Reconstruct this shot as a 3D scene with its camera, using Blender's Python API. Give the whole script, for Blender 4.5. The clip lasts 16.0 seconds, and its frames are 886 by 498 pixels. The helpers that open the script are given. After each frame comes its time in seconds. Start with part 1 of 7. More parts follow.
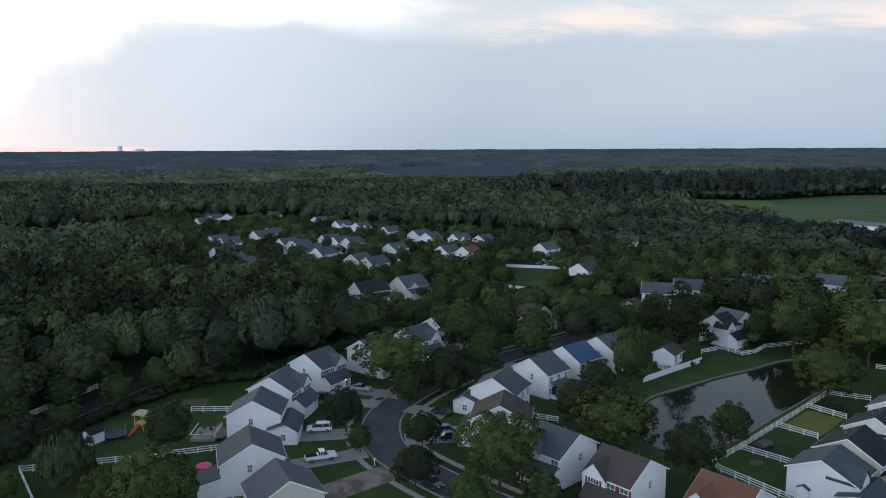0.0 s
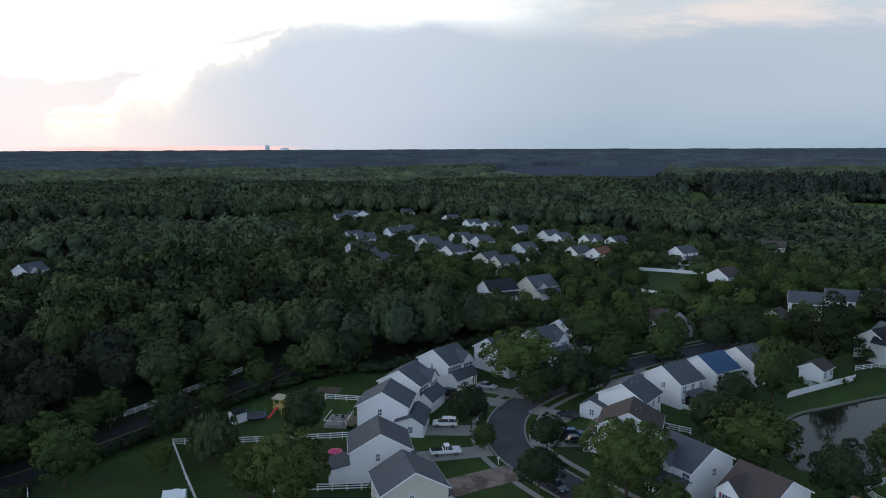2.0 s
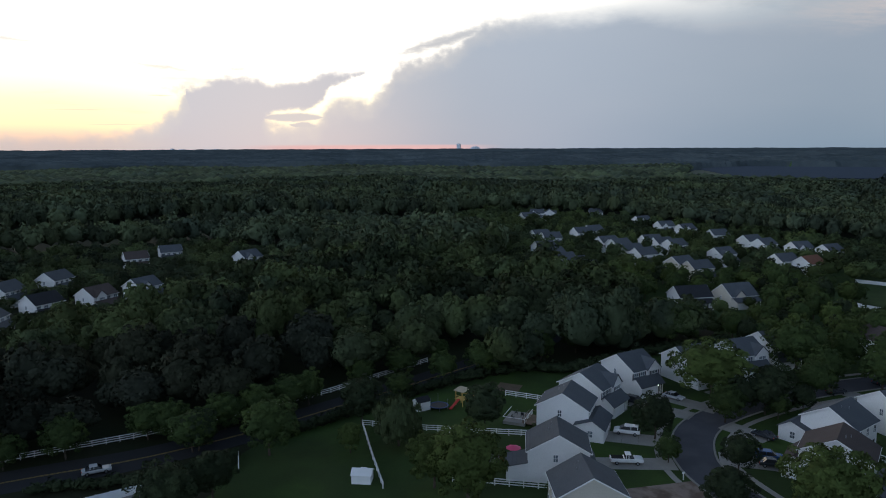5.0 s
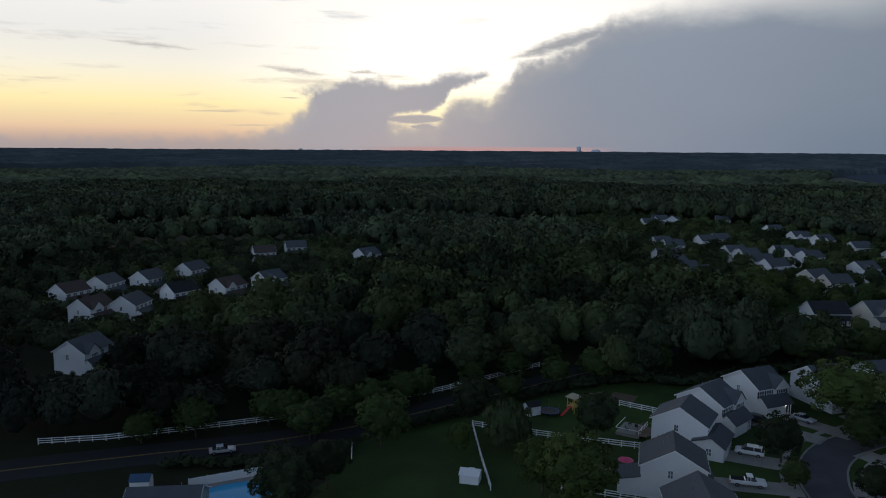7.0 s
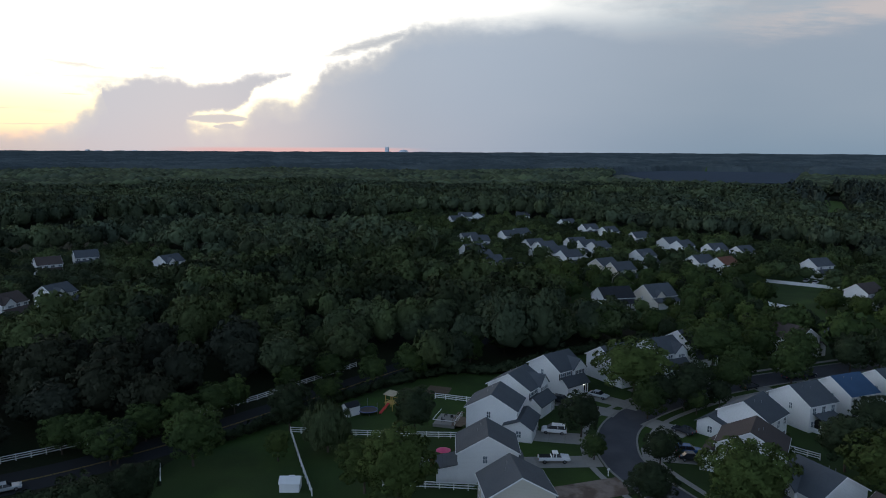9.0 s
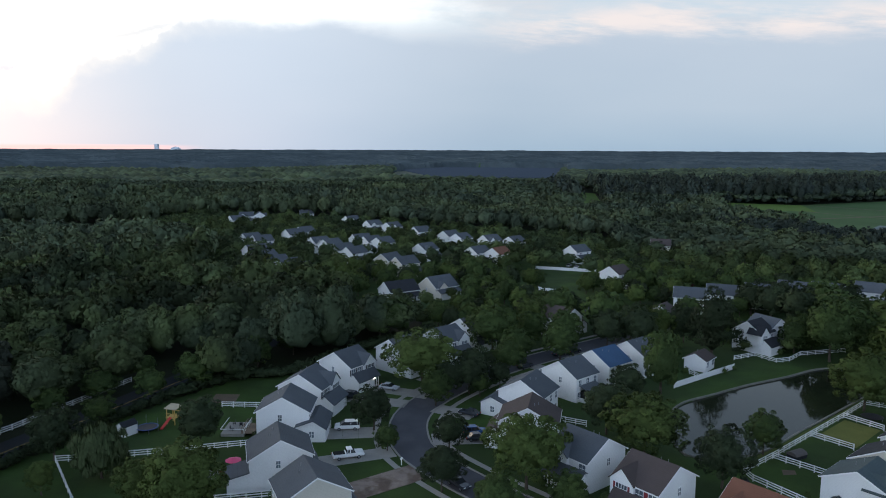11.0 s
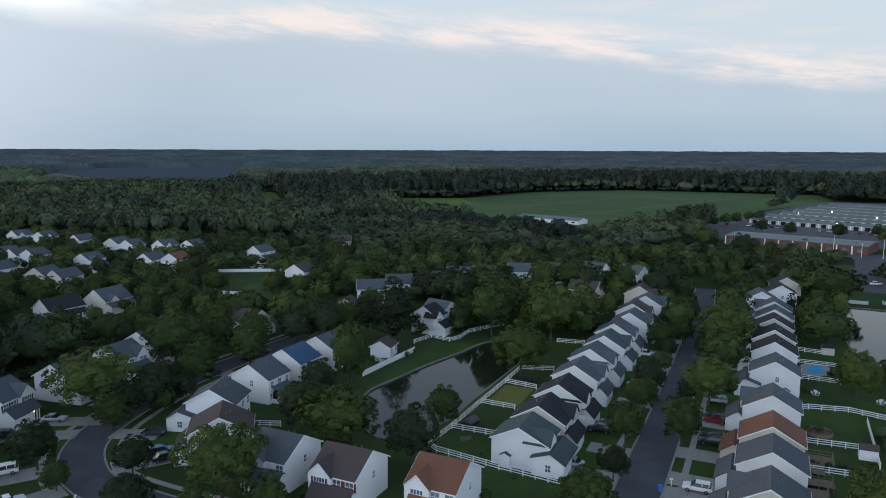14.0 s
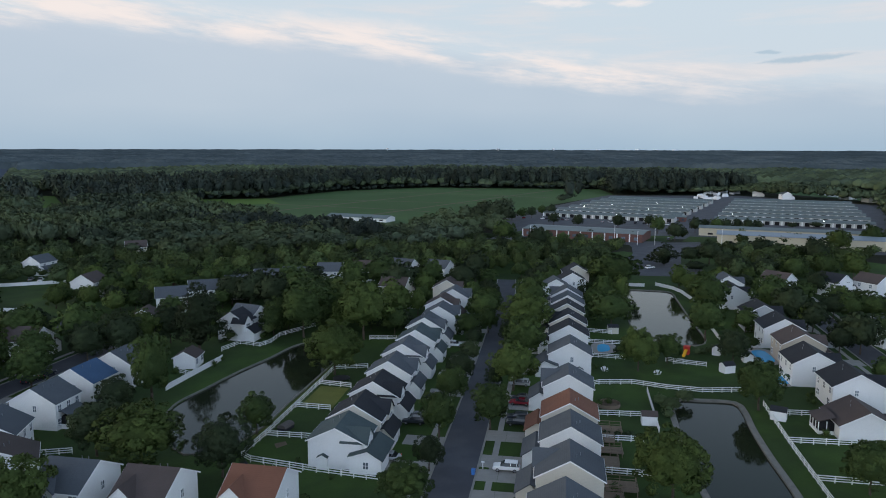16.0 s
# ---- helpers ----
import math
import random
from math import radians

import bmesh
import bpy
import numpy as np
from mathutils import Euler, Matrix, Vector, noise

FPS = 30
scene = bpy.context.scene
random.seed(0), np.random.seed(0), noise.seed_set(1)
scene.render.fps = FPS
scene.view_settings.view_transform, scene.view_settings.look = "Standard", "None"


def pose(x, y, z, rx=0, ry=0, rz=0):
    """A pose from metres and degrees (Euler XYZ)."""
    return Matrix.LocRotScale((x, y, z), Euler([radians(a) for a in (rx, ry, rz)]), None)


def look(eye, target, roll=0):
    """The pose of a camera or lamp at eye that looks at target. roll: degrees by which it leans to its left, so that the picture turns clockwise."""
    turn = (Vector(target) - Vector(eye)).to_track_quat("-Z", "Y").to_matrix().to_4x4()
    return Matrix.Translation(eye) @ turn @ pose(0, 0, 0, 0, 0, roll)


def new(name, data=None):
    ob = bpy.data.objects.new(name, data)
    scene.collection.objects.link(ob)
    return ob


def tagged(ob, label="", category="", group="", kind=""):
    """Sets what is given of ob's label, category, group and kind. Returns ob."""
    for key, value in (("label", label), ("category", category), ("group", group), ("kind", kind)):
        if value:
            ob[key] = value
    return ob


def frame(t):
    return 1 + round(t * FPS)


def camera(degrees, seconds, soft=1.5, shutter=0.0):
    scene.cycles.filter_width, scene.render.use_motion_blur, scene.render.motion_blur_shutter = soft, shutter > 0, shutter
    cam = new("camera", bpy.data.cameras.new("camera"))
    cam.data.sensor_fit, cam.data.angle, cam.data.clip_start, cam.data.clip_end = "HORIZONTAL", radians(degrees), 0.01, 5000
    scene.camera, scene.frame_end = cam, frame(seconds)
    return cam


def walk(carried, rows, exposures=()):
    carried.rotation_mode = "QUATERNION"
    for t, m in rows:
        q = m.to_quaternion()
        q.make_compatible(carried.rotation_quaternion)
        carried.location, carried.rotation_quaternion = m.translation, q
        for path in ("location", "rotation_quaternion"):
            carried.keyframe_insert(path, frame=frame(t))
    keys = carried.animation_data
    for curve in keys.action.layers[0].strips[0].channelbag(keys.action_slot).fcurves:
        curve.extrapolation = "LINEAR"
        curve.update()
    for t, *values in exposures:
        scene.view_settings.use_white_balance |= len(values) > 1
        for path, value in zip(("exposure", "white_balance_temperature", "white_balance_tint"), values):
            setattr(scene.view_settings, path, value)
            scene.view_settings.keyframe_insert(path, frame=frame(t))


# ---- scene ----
cam = camera(63.06, 16.0, soft=1.0)
# seconds, turn in degrees of the hovering camera (tilt, lean, heading)
PATH = [
    (0.0, 82.00, 0.27, 0.00), (0.5, 82.00, 0.29, 2.61), (1.0, 81.99, 0.29, 5.24), (1.5, 81.99, 0.27, 7.84),
    (2.0, 81.98, 0.22, 10.35), (2.5, 81.97, 0.22, 12.85), (3.0, 81.97, 0.23, 15.34), (3.5, 81.97, 0.22, 17.83),
    (4.0, 81.96, 0.20, 20.16), (4.5, 81.94, 0.22, 22.63), (5.0, 81.93, 0.20, 25.13), (5.2, 81.93, 0.18, 26.12),
    (6.0, 81.97, 0.00, 30.00), (6.6, 82.02, -0.25, 33.10), (6.95, 82.08, -0.40, 34.45), (7.3, 82.13, -0.47, 33.90),
    (7.5, 82.14, -0.48, 32.28), (8.0, 82.17, -0.41, 28.01), (8.5, 82.22, -0.37, 23.75), (9.0, 82.20, -0.27, 19.51),
    (9.2, 82.19, -0.25, 17.83), (11.5, 82.05, -0.24, -1.60), (12.0, 82.03, -0.22, -5.57), (12.5, 82.03, -0.21, -9.81),
    (13.0, 82.03, -0.22, -14.02), (13.5, 82.04, -0.21, -18.24), (14.0, 82.06, -0.22, -22.47), (14.5, 82.05, -0.19, -26.59),
    (15.0, 82.05, -0.14, -30.57), (15.5, 82.03, -0.10, -34.50), (16.0, 82.01, -0.13, -37.66),
]
EXPOSURES = [(0.0, 0.05, 6500, 10), (2.0, -0.14, 6420, 10), (4.0, -0.50, 6300, 10), (5.0, -0.68, 6280, 11), (6.2, -1.1, 6200, 11), (7.4, -1.42, 6080, 12), (8.0, -1.15, 6120, 11),
             (9.0, -0.74, 6180, 10), (11.5, 0.03, 6400, 10), (16.0, -0.04, 6500, 10)]
walk(cam, [(t, pose(0.0, 0.0, 55.0, rx, ry, rz)) for t, rx, ry, rz in PATH], EXPOSURES)


# ---------------------------------------------------------------- sky and sun
class Nodes:
    """Short hand for shader trees."""

    def __init__(self, tree):
        self.tree = tree
        tree.nodes.clear()

    def add(self, kind, **inputs):
        node = self.tree.nodes.new(kind)
        for key, value in inputs.items():
            self.put(node, key, value)
        return node

    def put(self, node, key, value):
        socket = node.inputs[int(key[1:])] if key[0] == "i" and key[1:].isdigit() else node.inputs[key.replace("_", " ")]
        if isinstance(value, bpy.types.NodeSocket):
            self.tree.links.new(value, socket)
        else:
            socket.default_value = value

    def math(self, op, a, b=0.0, c=0.0, clamp=False):
        node = self.add("ShaderNodeMath", i0=a, i1=b, i2=c)
        node.operation, node.use_clamp = op, clamp
        return node.outputs[0]

    def ramp(self, fac, stops, mode="LINEAR"):
        node = self.add("ShaderNodeValToRGB", i0=fac)
        node.color_ramp.interpolation = mode
        els = node.color_ramp.elements
        while len(els) < len(stops):
            els.new(0.5)
        for el, (p, c) in zip(els, stops):
            el.position = p
            el.color = (*c, 1) if isinstance(c, tuple) else (c, c, c, 1)
        return node.outputs[0]

    def mix(self, fac, a, b, op="MIX"):
        node = self.tree.nodes.new("ShaderNodeMix")
        node.data_type, node.blend_type = "RGBA", op
        for k, v in ((0, fac), (6, a), (7, b)):
            if isinstance(v, bpy.types.NodeSocket):
                self.tree.links.new(v, node.inputs[k])
            elif k == 0:
                node.inputs[k].default_value = v
            else:
                node.inputs[k].default_value = (*v, 1)
        return node.outputs[2]

    def step(self, x, lo, hi):
        node = self.add("ShaderNodeMapRange", i0=x, i1=lo, i2=hi, i3=0.0, i4=1.0)
        node.interpolation_type = "SMOOTHSTEP"
        return node.outputs[0]

    def noise(self, vec, scale, detail=4.0, rough=0.55):
        return self.add("ShaderNodeTexNoise", Vector=vec, Scale=scale, Detail=detail, Roughness=rough).outputs[0]


SUN_ELEVATION, SUN_HEADING = 5.0, 33.0      # degrees; the heading runs to the left of +y

world = bpy.data.worlds.new("dusk_sky")
scene.world = world
world.use_nodes = True
n = Nodes(world.node_tree)
way = n.add("ShaderNodeTexCoord").outputs["Generated"]
axes = n.add("ShaderNodeSeparateXYZ", i0=way)
flat_x = n.math("MULTIPLY", axes.outputs[0], -1.0)
head = n.math("MULTIPLY", n.math("ARCTAN2", flat_x, axes.outputs[1]), 57.2958)
up = n.math("MULTIPLY", n.math("ARCSINE", axes.outputs[2]), 57.2958)
chart = n.add("ShaderNodeCombineXYZ", i0=n.math("MULTIPLY", head, 0.35), i1=up, i2=0.0).outputs[0]
wisp = n.noise(chart, 0.45, 6.0, 0.6)
puff = n.noise(chart, 1.1, 6.0, 0.55)
broad = n.noise(chart, 0.12, 3.0, 0.5)
fine_puff = n.noise(chart, 2.6, 5.0, 0.6)
heap = n.noise(n.add("ShaderNodeCombineXYZ", i0=head, i1=n.math("MULTIPLY", up, 1.2), i2=0.0).outputs[0], 0.85, 6.0, 0.55)


def skyline(points, high):
    """A height over the heading, by straight pieces."""
    return n.math("MULTIPLY", n.ramp(n.math("MULTIPLY_ADD", head, 1 / 160, 0.5), [(0.5 + h / 160, e / high) for h, e in points]), high)


def lens(h0, u0, h1, u1, thick, soft=0.15, rag=0.5):
    """A streak of cloud from one heading and height to another, thin at both ends."""
    t = n.math("MULTIPLY_ADD", head, 1 / (h1 - h0), -h0 / (h1 - h0))
    mid = n.math("MULTIPLY_ADD", t, u1 - u0, u0)
    w = n.math("MULTIPLY_ADD", t, 2.0, -1.0)
    half = n.math("MULTIPLY", n.math("SUBTRACT", 1.0, n.math("MULTIPLY", w, w)), thick)
    off = n.math("ABSOLUTE", n.math("ADD", n.math("SUBTRACT", up, mid), n.math("MULTIPLY_ADD", fine_puff, rag, -rag / 2)))
    return n.step(n.math("SUBTRACT", half, off), 0.0, soft)


def most(a, *rest):
    for b in rest:
        a = n.math("MAXIMUM", a, b)
    return a


# top of the great cloud bank along the heading
EDGE = [(-75, 3.4), (-60, 4.4), (-50, 4.9), (-41, 6.3), (-35, 7.5), (-22, 8.4), (-12, 9.0), (-3, 8.4), (6, 9.1), (11, 9.9), (18, 9.7), (22, 9.2),
        (24.4, 7.4), (28.8, 6.1), (29.6, 4.4), (30.8, 3.4), (33, 3.55), (34.2, 3.15), (34.6, 1.7), (38.3, 1.5), (38.9, 2.2), (39.1, 4.5), (44.2, 4.3),
        (44.6, 3.2), (46.2, 1.8), (47.1, 1.1), (49.3, 0.6), (54, 0.1)]
top = skyline(EDGE, 16.0)
left = n.step(head, 12.0, 26.0)
ragged = n.math("ADD", n.math("MULTIPLY", n.math("SUBTRACT", wisp, 0.5), n.math("MULTIPLY_ADD", left, -2.0, 2.3)),
                n.math("MULTIPLY", n.math("SUBTRACT", heap, 0.5), n.math("MULTIPLY", left, 1.9)))
depth = n.math("ADD", n.math("SUBTRACT", top, up), ragged)
soft_edge = n.math("MULTIPLY_ADD", left, -0.45, 1.3)
bank = n.step(depth, n.math("MULTIPLY", soft_edge, -1.0), soft_edge)
# the arm of cloud that reaches over the bright slits, and loose streaks beside it
arm_top = skyline([(30.4, 5.6), (31, 5.85), (34, 5.7), (36.5, 4.9), (38.4, 4.85), (39.3, 5.2), (41.5, 5.3), (43.4, 4.7), (45.6, 4.35), (46.4, 4.1)], 16.0)
arm_low = skyline([(30.4, 5.7), (31.7, 5.15), (34, 4.4), (34.6, 3.0), (37.8, 2.55), (38.8, 2.1), (39.2, 1.0), (44.0, 1.0), (44.3, 3.8), (46.4, 4.2)], 16.0)
shake = n.math("MULTIPLY_ADD", heap, 1.4, -0.7)
arm = n.math("MULTIPLY", n.step(n.math("ADD", n.math("SUBTRACT", arm_top, up), shake), -0.35, 0.75), n.step(n.math("ADD", n.math("SUBTRACT", up, arm_low), shake), -0.2, 0.5))
arm = n.math("MULTIPLY", arm, n.math("MULTIPLY", n.step(head, 30.2, 31.2), n.step(head, 46.6, 45.6)))
wing = lens(30.4, 6.6, 19.0, 9.6, 0.95, 1.1, 0.8)
bank = most(bank, arm, wing, lens(33.6, 2.25, 39.8, 2.25, 0.46, 0.3, 0.3), lens(34.6, 1.6, 37.2, 1.7, 0.3, 0.15, 0.6))
bank = n.math("SUBTRACT", 1.0, n.math("POWER", n.math("SUBTRACT", 1.0, bank), n.math("MULTIPLY_ADD", left, 1.0, 1.0)))
loose = most(lens(42.5, 5.35, 48.8, 6.1, 0.42, 0.5, 0.7), lens(39.0, 5.7, 42.3, 5.8, 0.22, 0.25, 0.5), lens(49.2, 2.68, 54.5, 2.62, 0.10, 0.12, 0.1),
             lens(45.0, 3.74, 47.3, 3.75, 0.09, 0.1, 0.1), lens(46.0, 1.72, 52.0, 1.6, 0.10, 0.15, 0.15), lens(52.0, 7.0, 60.0, 7.4, 0.3, 0.4, 0.5))
# open sky above the bank: pale blue to the right, white glare towards the sun, yellow low at the left
glare = n.step(n.math("MULTIPLY_ADD", n.math("SUBTRACT", wisp, 0.5), 14.0, head), -4.0, 24.0)
low_left = n.math("MULTIPLY", n.step(head, 34.0, 46.0), n.step(up, 9.0, 3.0))
sky = n.add("ShaderNodeTexSky")
sky.sky_type, sky.sun_disc = "NISHITA", False
sky.sun_elevation, sky.sun_rotation = radians(SUN_ELEVATION), radians(-SUN_HEADING)
pale = n.ramp(n.math("MULTIPLY", up, 1 / 60), [(0.0, (0.66, 0.74, 0.82)), (0.2, (0.66, 0.77, 0.86)), (0.3, (0.50, 0.61, 0.76)), (0.6, (0.40, 0.56, 0.79)), (0.8, (0.15, 0.24, 0.39)), (1.0, (0.08, 0.14, 0.25))])
streak = n.math("MULTIPLY", n.step(n.noise(n.add("ShaderNodeCombineXYZ", i0=n.math("MULTIPLY", head, 0.06), i1=n.math("MULTIPLY", up, 0.6), i2=3.0).outputs[0], 1.0, 6.0, 0.6), 0.45, 0.68), 0.5)
pale = n.mix(n.math("MULTIPLY", streak, n.step(up, 13.5, 10.0)), pale, (0.86, 0.80, 0.80))
pale = n.mix(n.math("MULTIPLY", n.math("MULTIPLY", n.step(up, 15.0, 26.0), n.step(head, -35.0, -55.0)), 0.45), pale, (0.20, 0.28, 0.38))
open_sky = n.mix(n.math("MULTIPLY", glare, n.step(up, 30.0, 14.0)), pale, n.ramp(n.math("MULTIPLY", up, 1 / 30), [(0.0, (1.6, 1.48, 1.25)), (0.2, (2.2, 2.12, 1.95)), (0.42, (2.8, 2.65, 2.35)), (1.0, (2.7, 2.55, 2.25))]))
open_sky = n.mix(low_left, open_sky, n.ramp(n.math("MULTIPLY", up, 1 / 6), [(0.0, (1.75, 1.15, 0.86)), (0.2, (2.2, 1.50, 0.95)), (0.55, (2.9, 2.35, 1.15)), (1.0, (3.0, 2.7, 1.9))]))
hot = n.math("MULTIPLY", n.step(n.math("ABSOLUTE", n.math("SUBTRACT", head, 31.0)), 24.0, 3.0), n.step(n.math("ABSOLUTE", n.math("SUBTRACT", up, 6.0)), 9.0, 1.0))
open_sky = n.mix(hot, open_sky, n.ramp(n.math("MULTIPLY", up, 0.1), [(0.0, (2.9, 2.1, 1.0)), (0.3, (3.2, 2.75, 1.6)), (0.55, (3.6, 3.3, 2.75)), (1.0, (3.6, 3.3, 2.75))]))
# thin grey streaks across the glare
thin = n.add("ShaderNodeCombineXYZ", i0=n.math("MULTIPLY", head, 0.10), i1=n.math("MULTIPLY", up, 0.85), i2=7.0).outputs[0]
thin = n.math("MULTIPLY", n.step(n.noise(thin, 1.0, 6.0, 0.6), 0.54, 0.70), n.step(head, 24.0, 34.0))
open_sky = n.mix(n.math("MULTIPLY", n.math("MULTIPLY", thin, 0.65), n.step(up, 16.0, 9.0)), open_sky, n.ramp(n.math("MULTIPLY", up, 0.1), [(0.0, (1.6, 1.15, 0.85)), (0.5, (1.7, 1.5, 1.15)), (1.0, (1.6, 1.62, 1.62))]))
# the bank itself
right_bank = n.ramp(n.math("MULTIPLY", up, 1 / 12), [(0.0, (0.40, 0.54, 0.68)), (0.25, (0.50, 0.61, 0.73)), (0.65, (0.56, 0.65, 0.76)), (1.0, (0.60, 0.69, 0.79))])
left_bank = n.ramp(n.math("MULTIPLY", up, 1 / 12), [(0.0, (1.00, 0.95, 1.00)), (0.25, (1.02, 0.99, 1.04)), (0.7, (1.06, 1.04, 1.06)), (1.0, (1.12, 1.10, 1.10))])
mid_bank = n.ramp(n.math("MULTIPLY", up, 1 / 12), [(0.0, (0.60, 0.71, 0.86)), (0.25, (0.65, 0.75, 0.89)), (0.65, (0.69, 0.79, 0.92)), (1.0, (0.76, 0.85, 0.95))])
body = n.mix(n.step(head, -4.0, 20.0), right_bank, mid_bank)
body = n.mix(n.step(head, 22.0, 40.0), body, left_bank)
body = n.mix(0.35, body, n.ramp(broad, [(0.3, 0.42), (0.7, 0.60)]), "OVERLAY")
slant = n.add("ShaderNodeCombineXYZ", i0=n.math("MULTIPLY", head, 0.16), i1=n.math("SUBTRACT", up, n.math("MULTIPLY", head, 0.115)), i2=2.0).outputs[0]
shred = n.step(n.noise(slant, 0.75, 7.0, 0.62), 0.36, 0.62)
rim = n.math("MULTIPLY", n.step(n.math("ABSOLUTE", n.math("ADD", depth, 0.5)), 1.9, 0.2), n.step(head, 4.0, -8.0))
cloudy = n.mix(n.math("MULTIPLY", loose, 0.8), open_sky, (1.15, 1.05, 0.96))
body = n.mix(n.math("MULTIPLY", n.math("MULTIPLY", n.step(n.math("MAXIMUM", depth, n.math("MULTIPLY", arm, 3.0)), 2.0, 0.0), left), 0.5), body, (1.18, 1.12, 1.04))
cloudy = n.mix(bank, cloudy, body)
cloudy = n.mix(n.math("MULTIPLY", n.math("MULTIPLY", n.step(up, 1.6, -0.1), n.step(head, 42.0, 52.0)), 0.85), cloudy, (1.12, 0.92, 0.84))
cloudy = n.mix(n.math("MULTIPLY", rim, n.math("MULTIPLY", shred, n.step(head, -72.0, -50.0))), cloudy, (0.98, 0.89, 0.86))
cloudy = n.mix(n.math("MULTIPLY", most(lens(-49.5, 10.6, -43.5, 10.9, 0.5, 0.5, 0.8), lens(-53.6, 10.5, -49.8, 10.6, 0.5, 0.5, 0.8)), 0.8), cloudy, (0.96, 0.91, 0.90))
cloudy = n.mix(n.math("MULTIPLY", most(lens(-67.5, 6.35, -60.0, 5.95, 0.36, 0.25, 0.35), lens(-62.4, 6.65, -60.2, 6.75, 0.2, 0.15, 0.3)), 0.8), cloudy, (0.46, 0.60, 0.72))
pink = n.math("MULTIPLY", n.step(up, 0.25, 0.0), n.math("MULTIPLY", n.step(head, 20.0, 25.0), n.step(head, 42.0, 36.0)))
cloudy = n.mix(pink, cloudy, (1.18, 0.76, 0.78))
# clearer, bluer sky behind
behind = n.math("MULTIPLY", n.step(n.math("ABSOLUTE", head), 85.0, 120.0), n.step(up, 50.0, 30.0))
west = n.math("MULTIPLY_ADD", n.math("COSINE", n.math("MULTIPLY_ADD", head, 0.0174533, -1.9)), 0.5, 0.5)
cloudy = n.mix(behind, cloudy, n.mix(west, (0.38, 0.54, 0.76), (1.5, 1.84, 2.34)))
whole = n.mix(0.94, n.mix(1.0, sky.outputs[0], (0.05, 0.05, 0.05), "MULTIPLY"), cloudy)
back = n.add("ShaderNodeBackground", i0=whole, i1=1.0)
n.tree.links.new(back.outputs[0], n.add("ShaderNodeOutputWorld").inputs[0])

sun = new("sun", bpy.data.lights.new("sun", "SUN"))
sun.data.energy, sun.data.angle, sun.data.color = 0.3, radians(20), (1.0, 0.80, 0.62)
sun.matrix_world = look((0, 0, 0), (math.sin(radians(SUN_HEADING)), -math.cos(radians(SUN_HEADING)), -math.tan(radians(SUN_ELEVATION + 4))))


# ---------------------------------------------------------------- materials
def material(name, color, rough=0.7, metal=0.0, vary=0.25, scale=1.5, fine=12.0, bump=0.2, coords="Object", per_object=0.0,
             per_island=0.0, second=None, second_scale=0.3, through_light=0.0, gloss=0.3, courses=0.0, cells=0.0):
    """A surface with broad stains, fine grain and relief; courses: height of laps or shingle rows in metres."""
    mat = bpy.data.materials.new(name)
    mat.use_nodes = True
    m = Nodes(mat.node_tree)
    vec = m.add("ShaderNodeTexCoord").outputs[coords]
    big, small = m.noise(vec, scale, 3.0), m.noise(vec, fine, 3.0, 0.65)
    c = m.mix(m.step(m.noise(vec, second_scale, 4.0, 0.6), 0.42, 0.62), color, second) if second else color
    light = m.math("MULTIPLY_ADD", m.math("SUBTRACT", big, 0.5), vary * 2, m.math("MULTIPLY_ADD", m.math("SUBTRACT", small, 0.5), vary * 1.6, 1.0))
    if cells:                                # one tone for each tree
        own = m.add("ShaderNodeAttribute")
        own.attribute_name = "tree_tone"
        parts = m.add("ShaderNodeSeparateXYZ", i0=own.outputs["Vector"])
        light = m.math("MULTIPLY", light, m.math("MULTIPLY_ADD", parts.outputs[0], cells, 1.06 - cells * 0.5))
        c = m.mix(m.math("MULTIPLY", parts.outputs[1], 0.45), c, tuple(a * b for a, b in zip(color, (1.55, 1.35, 0.75))))
    if per_object:
        light = m.math("ADD", light, m.math("MULTIPLY_ADD", m.add("ShaderNodeObjectInfo").outputs["Random"], per_object, -per_object / 2))
    if per_island:
        light = m.math("ADD", light, m.math("MULTIPLY_ADD", m.add("ShaderNodeNewGeometry").outputs["Random Per Island"], per_island, -per_island / 2))
    relief = small
    if courses:
        z = m.add("ShaderNodeSeparateXYZ", i0=vec).outputs[2]
        lap = m.math("FRACT", m.math("DIVIDE", z, courses))
        light = m.math("MULTIPLY", light, m.math("MULTIPLY_ADD", m.step(lap, 0.0, 0.14), 0.22, 0.78))
        relief = m.math("ADD", small, m.math("MULTIPLY", lap, 1.5))
    c = m.mix(1.0, c, m.add("ShaderNodeCombineXYZ", i0=light, i1=light, i2=light).outputs[0], "MULTIPLY")
    bsdf = m.add("ShaderNodeBsdfPrincipled", Base_Color=c, Roughness=rough, Metallic=metal, Specular_IOR_Level=gloss)
    if bump:
        m.put(bsdf, "Normal", m.add("ShaderNodeBump", Strength=bump, Distance=0.05, Height=relief).outputs[0])
    out = bsdf.outputs[0]
    if through_light:
        leaf = m.add("ShaderNodeBsdfTranslucent", Color=c)
        out = m.add("ShaderNodeMixShader", i0=through_light, i1=out, i2=leaf.outputs[0]).outputs[0]
    m.tree.links.new(out, m.add("ShaderNodeOutputMaterial").inputs[0])
    return mat


